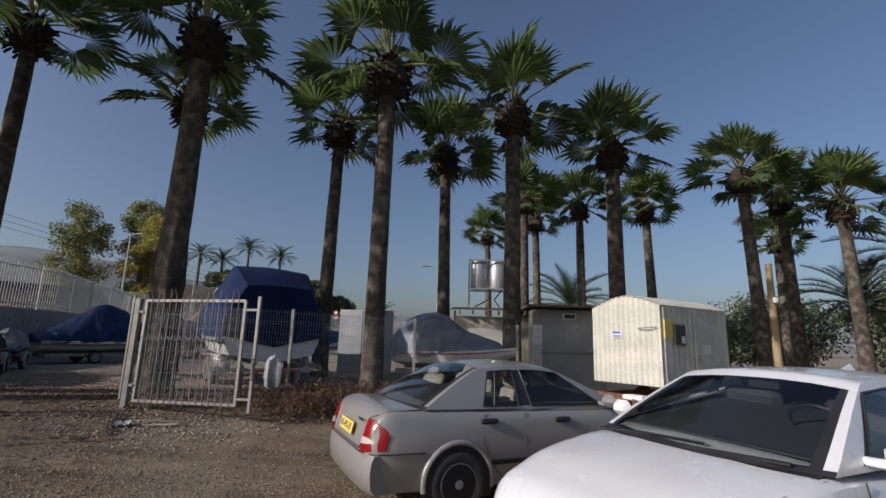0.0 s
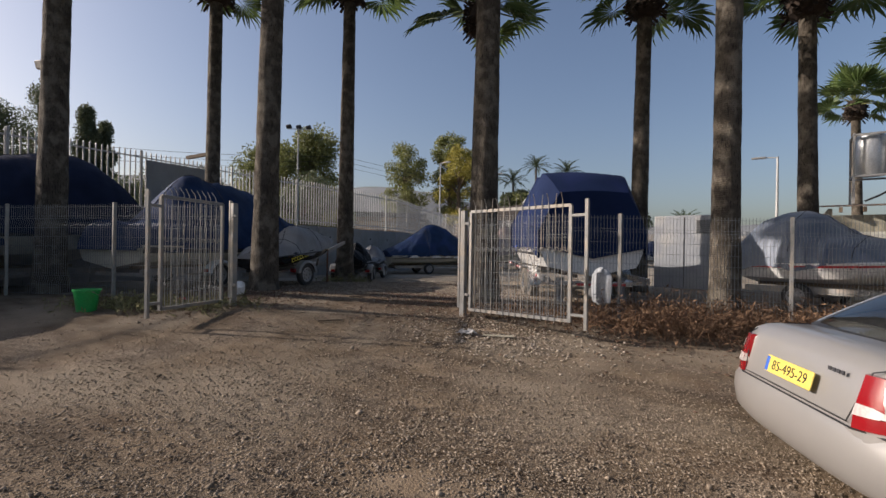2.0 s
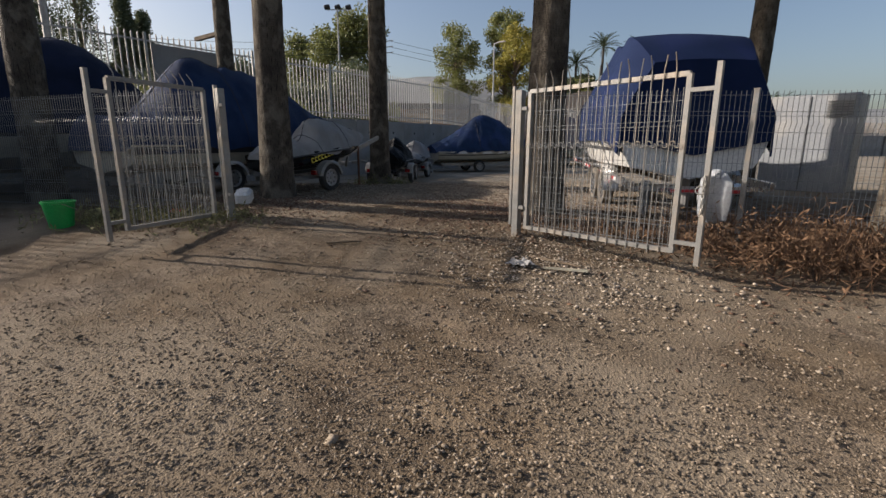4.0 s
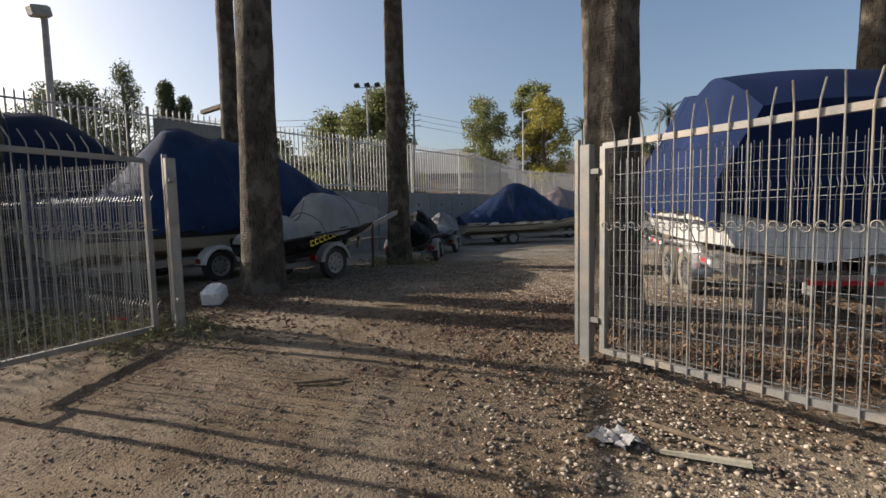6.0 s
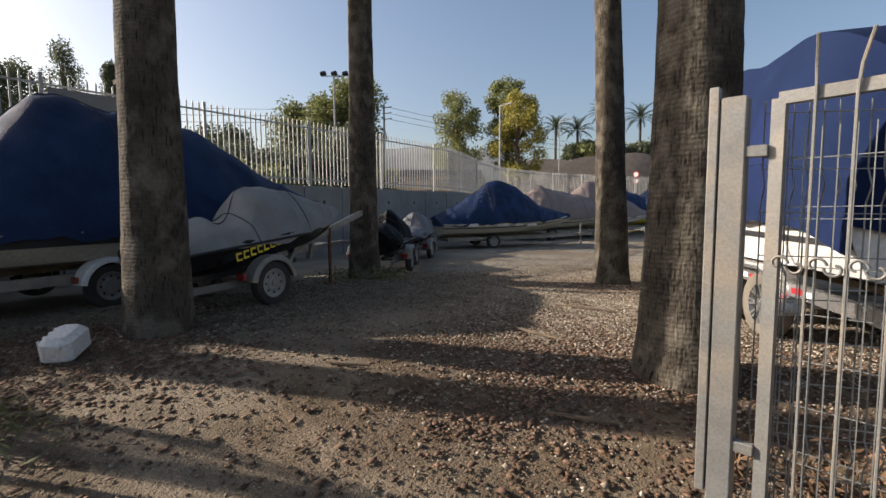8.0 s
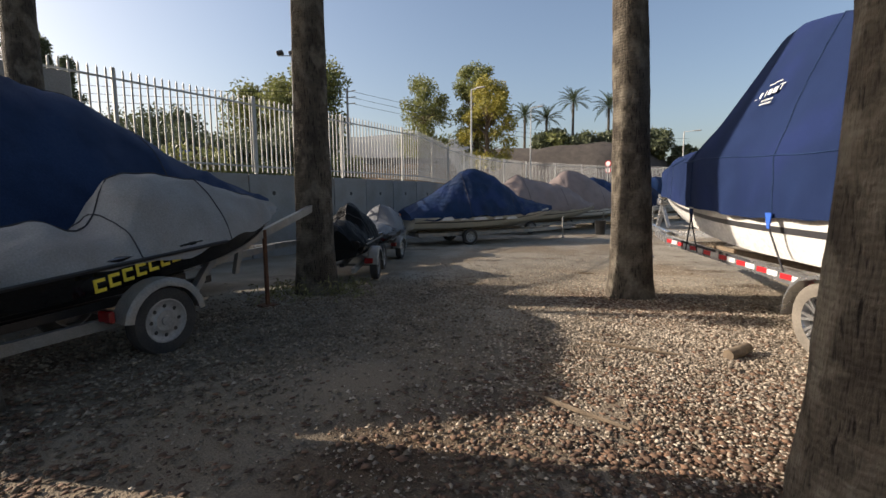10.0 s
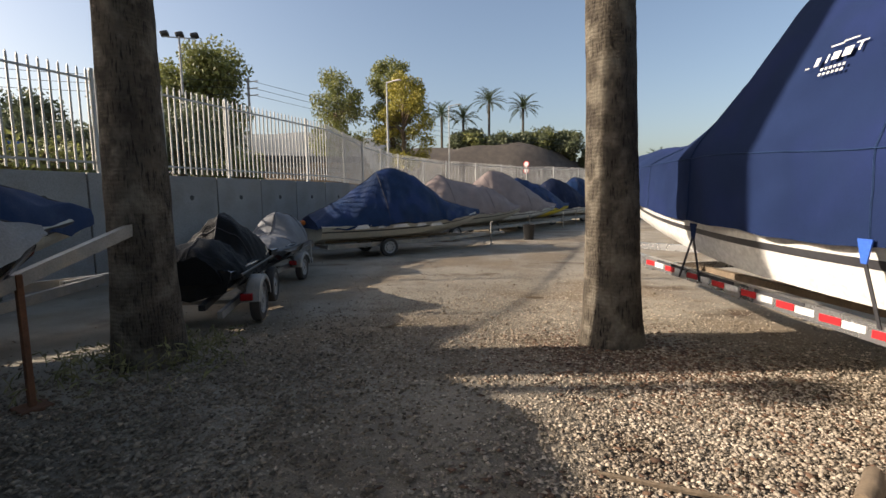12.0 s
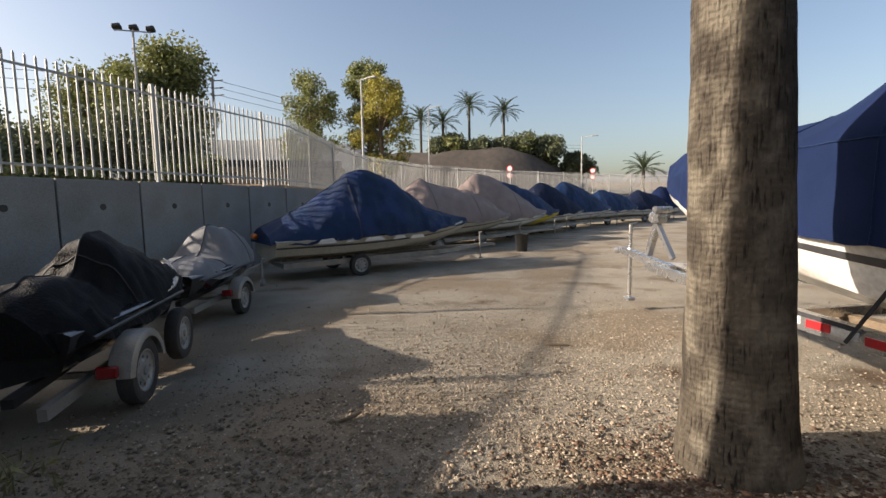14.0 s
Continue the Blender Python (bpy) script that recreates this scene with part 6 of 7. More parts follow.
mH = put(4.392, 4.605, (-0.884, -0.467), z=-0.2)
white, _ = car(mH, "white car with a long bonnet parked close by", M_CARW, 4.3, 1.7,
    [(-0.05, 0.66, 0.35, 0.8), (0.05, 0.77, 0.26, 0.98), (0.5, 0.83, 0.22, 1.0), (1.5, 0.845, 0.2, 0.99), (2.5, 0.845, 0.2, 1.01), (2.9, 0.84, 0.2, 1.03), (3.3, 0.83, 0.22, 0.985), (3.75, 0.78, 0.26, 0.87), (4.0, 0.69, 0.3, 0.745), (4.1, 0.57, 0.36, 0.62)],
    [(0.2, 1.05), (0.85, 1.45), (2.15, 1.47), (2.93, 1.045)], (0.75, 3.3), 0.32,
    [("headlight", M_LAMPC, [((0.64, 3.86, 0.68), (0.3, 0.2, 0.13), -32)]), ("headlight", M_LAMPC, [((-0.64, 3.86, 0.68), (0.3, 0.2, 0.13), 32)])], seats=M_DARKIN, strip=False)
s = Shape()
s.tube([(0.72, 3.02, 1.045), (0.3, 3.02, 1.075), (-0.12, 3.0, 1.085)], 0.011, 5)
s.tube([(-0.02, 3.06, 1.06), (-0.6, 2.99, 1.075)], 0.011, 5)
s.make("wiper", M_BLACK, white)
s = Shape()
s.loft([[(0.71 * x, 2.99 + 0.1 * (1 - x * x), 1.035), (0.71 * x, 2.86 + 0.16 * (1 - x * x), 1.062), (0.71 * x, 2.86 + 0.16 * (1 - x * x), 1.02)] for x in [k / 6 - 1 for k in range(13)]])
s.make("cowl", M_BLACK, white)
s = Shape()
s.loft([[(-0.035 * k, y, 1.505), (0.035 * k, y, 1.505), (0.006, y + 0.01, 1.505 + h), (-0.006, y + 0.01, 1.505 + h)] for y, k, h in ((0.86, 1.0, 0.01), (0.93, 1.0, 0.06), (1.08, 0.6, 0.02), (1.14, 0.2, 0.004))])
s.make("roof_fin", M_CARW, white)
s = Shape()
for sg in (-1, 1):
    s.tube([(sg * 0.735, 2.95, 1.022), (sg * 0.72, 3.3, 0.98), (sg * 0.67, 3.7, 0.885), (sg * 0.55, 4.0, 0.745)], 0.004, 4)
s.make("bonnet_gap", M_BLACK, white)

# ---- shed, kiosk, tanks and what stands by them ----
def shed():
    ob = thing("shed", "old low shed with beige board walls and a dark sheet roof", "shed", Matrix.Translation((0, 0, ground_z(2, 18))))
    H = 2.35
    for i in range(15):
        s = Shape()
        s.box((0.25 + 0.2 * i, 16.9 + 0.006 * (i % 2), H / 2 - 0.1), (0.192, 0.05, H - 0.15), bevel=0.006)
        s.make("board", M_SHED, ob)
    s = Shape()
    s.box((0.12, 19.4, H / 2), (0.08, 5.0, H))
    s.box((3.0, 22.0, H / 2), (6.0, 0.08, H))
    s.make("side_wall", M_SHED, ob)
    s = Shape()
    for i in range(46):
        x = 0.0 + i * 0.075
        s.beam((x, 16.55, H + 0.02 + (0.015 if i % 2 else 0)), (x, 22.1, H + 0.5 + (0.015 if i % 2 else 0)), 0.075, 0.012)
    s.make("roof", M_ROOF, ob)
    for i in range(7):
        s = Shape()
        s.beam((0.3 + 0.45 * i, 16.6, H - 0.12), (0.3 + 0.45 * i, 16.6, H + 0.0), 0.06, 0.2)
        s.make("rafter_end", M_STICK, ob)
    s = Shape()
    s.box((1.35, 16.83, 0.9), (1.5, 0.05, 1.7), bevel=0.01)
    s.make("panel", M_KIOSK, ob, "plain sheet panel")


def block_annex():
    ob = thing("annex", "grey plastered block annex with two small vents", "building", Matrix.Translation((0, 0, ground_z(4, 16))))
    s = Shape()
    s.box((5.0, 17.6, 0.85), (4.6, 4.0, 2.1))
    s.box((5.0, 17.7, 2.2), (4.6, 3.8, 0.64))
    s.make("wall", M_BLOCK, ob)
    s = Shape()
    s.box((2.82, 15.56, 0.95), (0.3, 0.06, 2.1), bevel=0.01)
    s.make("corner_strip", M_WHITE, ob)
    for x in (3.9, 4.9):
        s = Shape()
        s.box((x, 15.78, 2.3), (0.42, 0.08, 0.2), bevel=0.01)
        v = s.make("vent", M_WHITE, ob)
        q = Shape()
        q.box((x, 15.73, 2.3), (0.34, 0.02, 0.13))
        q.make("opening", M_BLACK, v)
    s = Shape()
    s.beam((2.55, 15.45, 2.6), (7.5, 15.45, 2.62), 0.3, 0.06)
    s.box((5.0, 17.6, 2.62), (5.0, 4.4, 0.07))
    s.make("roof", M_ROOF, ob)
    s = Shape()
    s.tube([(2.9, 15.53, 1.15), (7.0, 15.53, 1.17)], 0.02, 6)
    s.make("pipe", M_STEELW, ob)


shed()
block_annex()


def water_tanks():
    ob = thing("tank_stand", "steel frame on the shed roof carrying two water tanks", "water tank stand", Matrix.Translation((1.35, 18.0, 2.72)))
    for sx in (-0.72, 0.72):
        for sy in (-0.4, 0.4):
            s = Shape()
            s.beam((sx, sy, 0), (sx, sy, 1.85), 0.05, 0.05, (0, 1, 0))
            s.make("leg", M_STEELW, ob)
    for z in (0.72, 1.8):
        s = Shape()
        for sy in (-0.4, 0.4):
            s.beam((-0.72, sy, z), (0.72, sy, z), 0.05, 0.05)
        for sx in (-0.72, 0.72):
            s.beam((sx, -0.4, z), (sx, 0.4, z), 0.05, 0.05)
        s.make("frame", M_STEELW, ob)
    s = Shape()
    s.tube([(0, -0.45, 0.7), (0.1, -0.5, 0.4), (-0.2, -0.45, 0.2), (-0.5, -0.42, 0.05)], 0.025, 6)
    s.tube([(0.5, -0.45, 0.7), (0.2, -0.5, 0.3), (0.4, -0.42, 0.05)], 0.025, 6)
    s.make("hose", M_BLACK, ob)
    for sx in (-0.35, 0.35):
        t = thing("water_tank", "round-topped silver water tank in a steel frame", "water tank", Matrix.Translation((1.35 + sx, 18.0, 3.47)), "two roof tanks")
        s = Shape()
        s.lathe([(0.02, 0), (0.31, 0.0), (0.32, 0.03), (0.32, 1.0), (0.28, 1.08), (0.02, 1.12)], 24)
        s.make("body", M_TANK, t, smooth=True)


water_tanks()


def kiosk():
    """Corrugated cabin on a low trailer."""
    f = Vector((0.543, -0.84, 0))
    m = Matrix.Translation((3.69, 12.26, -0.1)) @ Euler((0, 0, math.atan2(f.y, f.x))).to_matrix().to_4x4()
    ob = thing("trailer_cabin", "cream corrugated steel cabin with a rounded roof on a low trailer", "cabin", m)
    W, L, z0, z1, rise = 1.9, 2.62, 0.72, 2.49, 0.27
    n = 52
    for side_y in (0.0, L):
        lo, hi = [], []
        for i in range(n + 1):
            x = W * i / n
            o = 0.02 if (i // 2) % 2 else -0.012
            lo.append((x, side_y + o, z0))
            hi.append((x, side_y + o, z1 + (rise * (1 - abs(2 * x / W - 1) ** 1.6) if side_y == 0.0 else rise * (1 - abs(2 * x / W - 1) ** 1.6))))
        s = Shape()
        s.add(lo + hi, [(i, i + 1, n + 2 + i, n + 1 + i) for i in range(n)])
        s.make("wall", M_KIOSK, ob)
    for side_x in (0.0, W):
        lo, hi = [], []
        for i in range(n + 1):
            y = L * i / n
            o = 0.02 if (i // 2) % 2 else -0.012
            lo.append((side_x + o, y, z0))
            hi.append((side_x + o, y, z1))
        s = Shape()
        s.add(lo + hi, [(i, i + 1, n + 2 + i, n + 1 + i) for i in range(n)])
        s.make("wall", M_KIOSK, ob)
    s = Shape()
    rings = []
    for i in range(n + 1):
        y = -0.03 + (L + 0.06) * i / n
        o = 0.02 if (i // 2) % 2 else 0.0
        rings.append([(W * k / 16 * 1.03 - 0.03, y, z1 + o + rise * (1 - abs(2 * k / 16 - 1) ** 1.6)) for k in range(17)])
    s.loft(rings, False, False)
    s.make("roof", M_KIOSK, ob, smooth=True)
    s = Shape()
    s.box((W + 0.03, 0.62, 1.85), (0.05, 0.42, 0.5), bevel=0.01)
    wf = s.make("window", M_GALV, ob)
    s = Shape()
    s.box((W + 0.056, 0.62, 1.85), (0.01, 0.35, 0.43))
    s.make("pane", M_BLACK, wf)
    s = Shape()
    s.box((W + 0.07, 0.7, 1.75), (0.01, 0.12, 0.16))
    s.make("paper", M_WHITE, wf)
    s = Shape()
    s.box((W + 0.03, 0.22, 1.98), (0.03, 0.3, 0.42), bevel=0.01)
    s.make("notice_board", M_PLATE, ob, "faded ochre notice board")
    s = Shape()
    s.box((W + 0.03, 1.55, 1.45), (0.04, 0.75, 1.72), bevel=0.012)
    d = s.make("door", M_KIOSK, ob)
    s = Shape()
    s.box((W + 0.075, 1.25, 1.35), (0.05, 0.04, 0.14), bevel=0.01)
    s.make("handle", M_STEELW, d)
    for x, y, z in ((0.75, -0.03, 1.85),):
        s = Shape()
        s.box((x, y, z), (0.28, 0.012, 0.16))
        sg = s.make("sign", M_WHITE, ob, "small white company sign")
        lettering(sg, Matrix.Translation((x, y - 0.01, z + 0.02)), bars(3, -0.09, 0.02, 0.06, 0.06, 0.02) + [(0.0, -0.06, 0.24, 0.03)], M_BLUEP, "sign_mark")
    s = Shape()
    s.box((W + 0.056, 1.6, 1.55), (0.012, 0.32, 0.2))
    s.make("sign", M_WHITE, ob)
    s = Shape()
    s.tube([(1.35, -0.05, 1.98), (1.6, -0.12, 1.99), (1.82, -0.05, 2.0)], 0.015, 5)
    s.make("bar", M_STEELW, ob)
    s = Shape()
    for x in (0.25, W - 0.25):
        s.beam((x, -0.7, 0.42), (x, L, 0.42), 0.08, 0.14)
    s.beam((0.1, -0.2, 0.44), (W - 0.1, -0.2, 0.44), 0.1, 0.12)
    s.make("chassis", M_RUST, ob)
    for sx in (0.2, W - 0.2):
        wheel(ob, (sx, L * 0.6, 0.3), 0.3, 0.18, None, None, 0, 1 if sx > 1 else -1)
    s = Shape()
    s.box((W - 0.3, -0.55, 0.5), (0.5, 0.3, 0.1), bevel=0.02)
    s.make("step", M_WHITE, ob)


kiosk()

# white louvred cabinet by the big boat
cab = thing("cabinet", "white sheet metal cabinet with a small louvre", "cabinet", put(-3.4, 18.9, (0.15, 1)))
s = Shape()
s.box((0, 0, 1.2), (1.9, 1.0, 2.4), bevel=0.02)
s.make("body", M_CABW, cab)
for i in range(7):
    s = Shape()
    s.box((0.6, -0.515, 1.85 + 0.06 * i), (0.5, 0.03, 0.035), Euler((radians(25), 0, 0)).to_matrix().to_4x4())
    s.make("slat", M_STEELW, cab)
s = Shape()
s.box((0, -0.51, 1.2), (0.012, 0.012, 2.3))
s.make("door_gap", M_BLACK, cab)


def street_light(x, y, h, arm, z=None, label="", heads=1, turn=0.0, mat_=None):
    ob = thing("street_light", label or "slim grey street light beyond the fence", "street light", put(x, y, z=z), "street lights")
    s = Shape()
    s.tube([(0, 0, -0.3), (0, 0, h * 0.5), (0, 0, h)], [0.08, 0.065, 0.045], 8)
    s.make("pole", mat_ or M_PALE, ob, smooth=True)
    for k in range(heads):
        a = turn + (k - (heads - 1) / 2) * 0.5
        s = Shape()
        s.beam((0, 0, h - 0.05), (math.cos(a) * arm, math.sin(a) * arm, h), 0.05, 0.05)
        s.make("arm", mat_ or M_PALE, ob)
        s = Shape()
        s.box((math.cos(a) * (arm + 0.25), math.sin(a) * (arm + 0.25), h), (0.6, 0.22, 0.08), Euler((0, 0, a)).to_matrix().to_4x4(), bevel=0.02)
        s.make("lamp_head", M_STEELW, ob)
    return ob


street_light(-1.07, 28.8, 6.0, 0.5, turn=3.1, label="white street light behind the boats")
street_light(-25.4, 34.9, 6.8, 0.5, 2.2)
street_light(-30.0, 52.4, 8.4, 0.8, 2.4)
street_light(-16.6, 57.5, 5.4, 0.9, 2.3)
mast = thing("flood_light", "stout grey mast with a boxy flood lamp and small side brackets", "flood light", put(-21.2, 6.45, z=2.2))
q = Shape()
q.tube([(0, 0, -0.3), (0, 0, 2.5), (0, 0, 5.0)], [0.115, 0.1, 0.09], 10)
q.make("pole", M_STEELW, mast, smooth=True)
q = Shape()
q.tube([(-0.12, 0.18, 3.22), (0, 0, 3.05), (0.12, -0.18, 3.22)], 0.015, 5)
q.make("bracket", M_STEELW, mast)
q = Shape()
q.box((0.06, -0.1, 5.15), (0.34, 0.5, 0.3), Euler((radians(14), 0, radians(20))).to_matrix().to_4x4(), bevel=0.04)
q.make("lamp_head", M_STEELW, mast)
tall = thing("flood_light", "tall mast with three flood lamps on a cross bar", "flood light", put(-42.7, 32.9, z=2.6))
q = Shape()
q.tube([(0, 0, -0.3), (0, 0, 6.0), (0, 0, 11.4)], [0.12, 0.1, 0.07], 8)
q.make("pole", M_STEELW, tall, smooth=True)
q = Shape()
q.beam((-0.8, -0.75, 11.3), (0.8, 0.75, 11.3), 0.07, 0.07)
q.make("cross_bar", M_STEELW, tall)
for k in (-1, 0, 1):
    q = Shape()
    q.box((0.75 * k - 0.2, 0.7 * k + 0.2, 11.6), (0.55, 0.5, 0.3), Euler((radians(-18), radians(-14), radians(43))).to_matrix().to_4x4(), bevel=0.06)
    q.make("lamp_head", M_DARKIN, tall)


def utility_pole(x, y, h, z, label, mat_, arms=3):
    ob = thing("utility_pole", label, "utility pole", put(x, y, z=z), "utility poles")
    s = Shape()
    s.tube([(0, 0, -0.3), (0, 0, h)], [0.15, 0.1], 10)
    s.make("pole", mat_, ob, smooth=True)
    for k in range(arms):
        s = Shape()
        s.beam((-0.2, 0, h - 0.3 - 0.6 * k), (1.0, 0.2, h - 0.3 - 0.6 * k), 0.08, 0.08)
        s.make("cross_arm", M_STEELW, ob)
    return ob


utility_pole(-44.0, 40.1, 10.0, 2.6, "grey utility pole with stacked cross arms", M_CONC)
pole = utility_pole(11.2, 16.9, 4.6, -0.1, "pale wooden pole with a small white box", M_WOOD, 0)
s = Shape()
s.box((0, -0.2, 3.3), (0.14, 0.1, 0.2), bevel=0.02)
s.make("box", M_WHITE, pole)
wires = thing("overhead_wires", "thin sagging overhead wires beyond the fence", "wires")
for k in range(3):
    s = Shape()
    a, b = Vector((-43.5, 40.2, 12.3 - 0.6 * k)), Vector((-60, -6, 11.5 - 0.6 * k))
    s.tube([a.lerp(b, t) + Vector((0, 0, -1.6 * math.sin(math.pi * t))) for t in [i / 16 for i in range(17)]], 0.018, 4)
    s.make("wire", M_BLACK, wires)
    s = Shape()
    b = Vector((-22, 90, 10.5 - 0.5 * k))
    s.tube([a.lerp(b, t) + Vector((0, 0, -1.6 * math.sin(math.pi * t))) for t in [i / 16 for i in range(17)]], 0.018, 4)
    s.make("wire", M_BLACK, wires)

# ---- trees and scrub beyond the fence ----
leaf_tree(-48.6, 39.0, 13.2, 5.0, M_LEAF1, 41, 2.2, "low", "olive-green gum tree with an open crown", 0.38, 6000)
leaf_tree(-49.6, 58.6, 15.1, 4.0, M_LEAF1, 42, 3.0, "low", "upright olive tree with a ragged top", 0.34, 3600)
leaf_tree(-43.9, 63.0, 17.0, 3.3, M_LEAF1, 43, 3.0, "low", "tall narrow dark green tree", 0.34, 3600)
leaf_tree(-40.5, 60.4, 14.0, 3.5, M_LEAF2, 44, 3.0, "low", "yellowing tree in front of a taller one", 0.34, 4200)
leaf_tree(-54.9, 36.3, 11.0, 3.4, M_LEAF1, 45, 2.6, "round", "thin airy gum tree", 0.34, 2000)
leaf_tree(-63.9, 16.6, 15.4, 3.6, M_LEAF3, 46, 2.6, "cone", "sparse grey-green conifer with layered branches", 0.24, 2600)
leaf_tree(-63.0, 20.4, 14.0, 2.3, M_LEAF3, 47, 2.6, "cone", "dense dark evergreen with a pointed crown", 0.26, 6000)
leaf_tree(-63.7, 22.4, 12.8, 2.0, M_LEAF3, 51, 2.6, "cone", "dense dark evergreen with a pointed crown", 0.26, 5000)
leaf_tree(-59.0, 11.2, 11.4, 4.2, M_LEAF3, 48, 2.6, "low", "wide dark tree behind the fence", 0.28, 5500)
leaf_tree(-48.0, 24.5, 6.0, 3.2, M_LEAF3, 49, 2.6, "low", "low bushy tree behind the fence", 0.36, 1800)
leaf_tree(-36.0, 29.5, 5.2, 2.6, M_LEAF3, 50, 2.5, "low", "dark round bush behind the fence", 0.3, 1600)


def bank_rise(t):
    """The bank runs level and then falls away towards its far end."""
    return step01(t * 20) * (1 - 0.94 * step01((t - 0.3) / 0.22))


def scrub_bank():
    """Long dark bank with scrub behind the far fence."""
    s = Shape()
    rows = []
    for i in range(61):
        t = i / 60
        cx, cy = -52 + 66 * t, 74 + 30 * t
        row = []
        for k, h in ((-9, 0), (-5, 5.2), (-2, 6.7), (3, 7.2), (12, 0)):
            row.append((cx + 0.2 * k, cy + 0.9 * k, 2.4 + h * (1 + 0.2 * wobble((t * 14, k, 0), 1, 5)) * bank_rise(t)))
        rows.append(row)
    s.loft(rows, False, False)
    return tagged(s.make("scrub_bank", M_DARKW, smooth=True), "dark stony bank with scrub behind the far fence", "bank", kind="structure")


scrub_bank()


def earth_terraces():
    """Stepped brown earth with a dark wall on top, across the road behind the palisade."""
    ob = thing("earth_terraces", "stepped orange-brown earth terraces under a dark wall", "terrace", kind="structure")
    a, b, back = Vector((-43.0, 33.5, 0)), Vector((-32.8, 44.3, 0)), Vector((-0.73, 0.68, 0))
    for k in range(4):
        s = Shape()
        rows = []
        for i in range(41):
            p = a.lerp(b, i / 40) + back * (1.5 * k)
            top = 3.5 + 0.55 * k
            w = 0.16 * wobble((i * 0.4, k * 3, 0), 1, 6)
            rows.append([p + Vector((0, 0, 1.8)), p + back * (0.15 + w) + Vector((0, 0, top - 0.12)), p + back * (0.3 + w) + Vector((0, 0, top + w * 0.5)), p + back * 1.9 + Vector((0, 0, top + 0.05)), p + back * 1.9 + Vector((0, 0, 1.8))])
        s.loft(rows)
        s.make("tier", M_EARTH, ob, smooth=True)
    s = Shape()
    s.beam(a + back * 6.6 + Vector((0, 0, 4.4)), b + back * 6.6 + Vector((0, 0, 4.4)), 0.4, 3.0)
    s.make("top_wall", M_DARKW, ob, "dark weathered wall")


earth_terraces()
r3 = random.Random(77)
for i in range(15):
    t = 0.48 * i / 14
    leaf_tree(-46 + 50 * t + r3.uniform(-1.5, 1.5), 79 + 22 * t, r3.uniform(1.8, 4.4), r3.uniform(1.8, 3.0), M_LEAF3 if i % 3 else M_LEAF1, 100 + i, 2.4 + 6.0 * bank_rise(t * 0.9), "low", "dark bushy tree on the far bank", 0.5, 1300, "trees on the far bank")
for x, y, h, sd in ((-45.5, 80, 10.0, 61), (-42.5, 82, 9.5, 62), (-38.5, 83.5, 12.0, 63), (-33.5, 86, 11.0, 64)):
    date_palm(x, y, h, sd, 1.0, 5.0, "tall date palm on the far bank")
date_palm(-12.0, 74.0, 3.0, 66, 0.9, 2.3)
leaf_tree(22.0, 34.0, 4.6, 4.0, M_LEAF3, 67, None, "low", "dark bushy tree beyond the cabin", 0.24, 4200)
leaf_tree(17.0, 33.0, 3.0, 3.2, M_LEAF3, 68, None, "low", "dark bushy tree beyond the cabin", 0.22, 3400)
leaf_tree(29.0, 30.0, 6.0, 4.6, M_LEAF3, 69, None, "low", "dark bushy tree beyond the cabin", 0.26, 4200)
for i, (x, y) in enumerate(((-27.0, 17.0), (-31.0, 22.0), (-33, 12), (-30.0, 27.5))):
    leaf_tree(x, y, r3.uniform(1.2, 2.0), r3.uniform(1.2, 1.9), M_LEAF1, 130 + i, 2.3, "low", "dusty green shrub behind the fence", 0.22, 700, "shrubs behind the fence")

for i in range(6):
    t = i / 5
    leaf_tree(-37.0 + 5.5 * t, 14.5 + 10.5 * t, r3.uniform(2.6, 3.6), r3.uniform(1.9, 2.5), M_LEAF3, 150 + i, 2.6, "low", "dark green bush in a hedge behind the fence", 0.24, 1100, "hedge bushes")

# small round traffic signs beyond the far fence
for x, y in ((-16.5, 64.0), (-22.8, 55.0)):
    sg = thing("road_sign", "round white road sign with a red border", "road sign", put(x, y, z=2.4), "road signs")
    s = Shape()
    s.tube([(0, 0, 0), (0, 0, 2.6)], 0.035, 6)
    s.make("post", M_GALV, sg)
    for z in (2.5, 1.85):
        s = Shape()
        s.lathe([(0.02, -0.06), (0.3, -0.06), (0.3, -0.04), (0.02, -0.04)], 20, "y", (0, 0, z))
        d = s.make("disc", M_RED, sg)
        s = Shape()
        s.lathe([(0.01, -0.068), (0.22, -0.068), (0.22, -0.062), (0.01, -0.062)], 20, "y", (0, 0, z))
        s.make("face", M_WHITE, d)
sg = thing("road_sign", "square blue road sign behind the fence", "road sign", put(-27.7, 16.9, z=2.45), "road signs")
s = Shape()
s.tube([(0, 0, 0), (0, 0, 0.9)], 0.03, 6)
s.make("post", M_GALV, sg)
s = Shape()
s.box((0, 0, 1.05), (0.02, 0.5, 0.55), bevel=0.008)
s.make("face", M_BLUEP, sg)

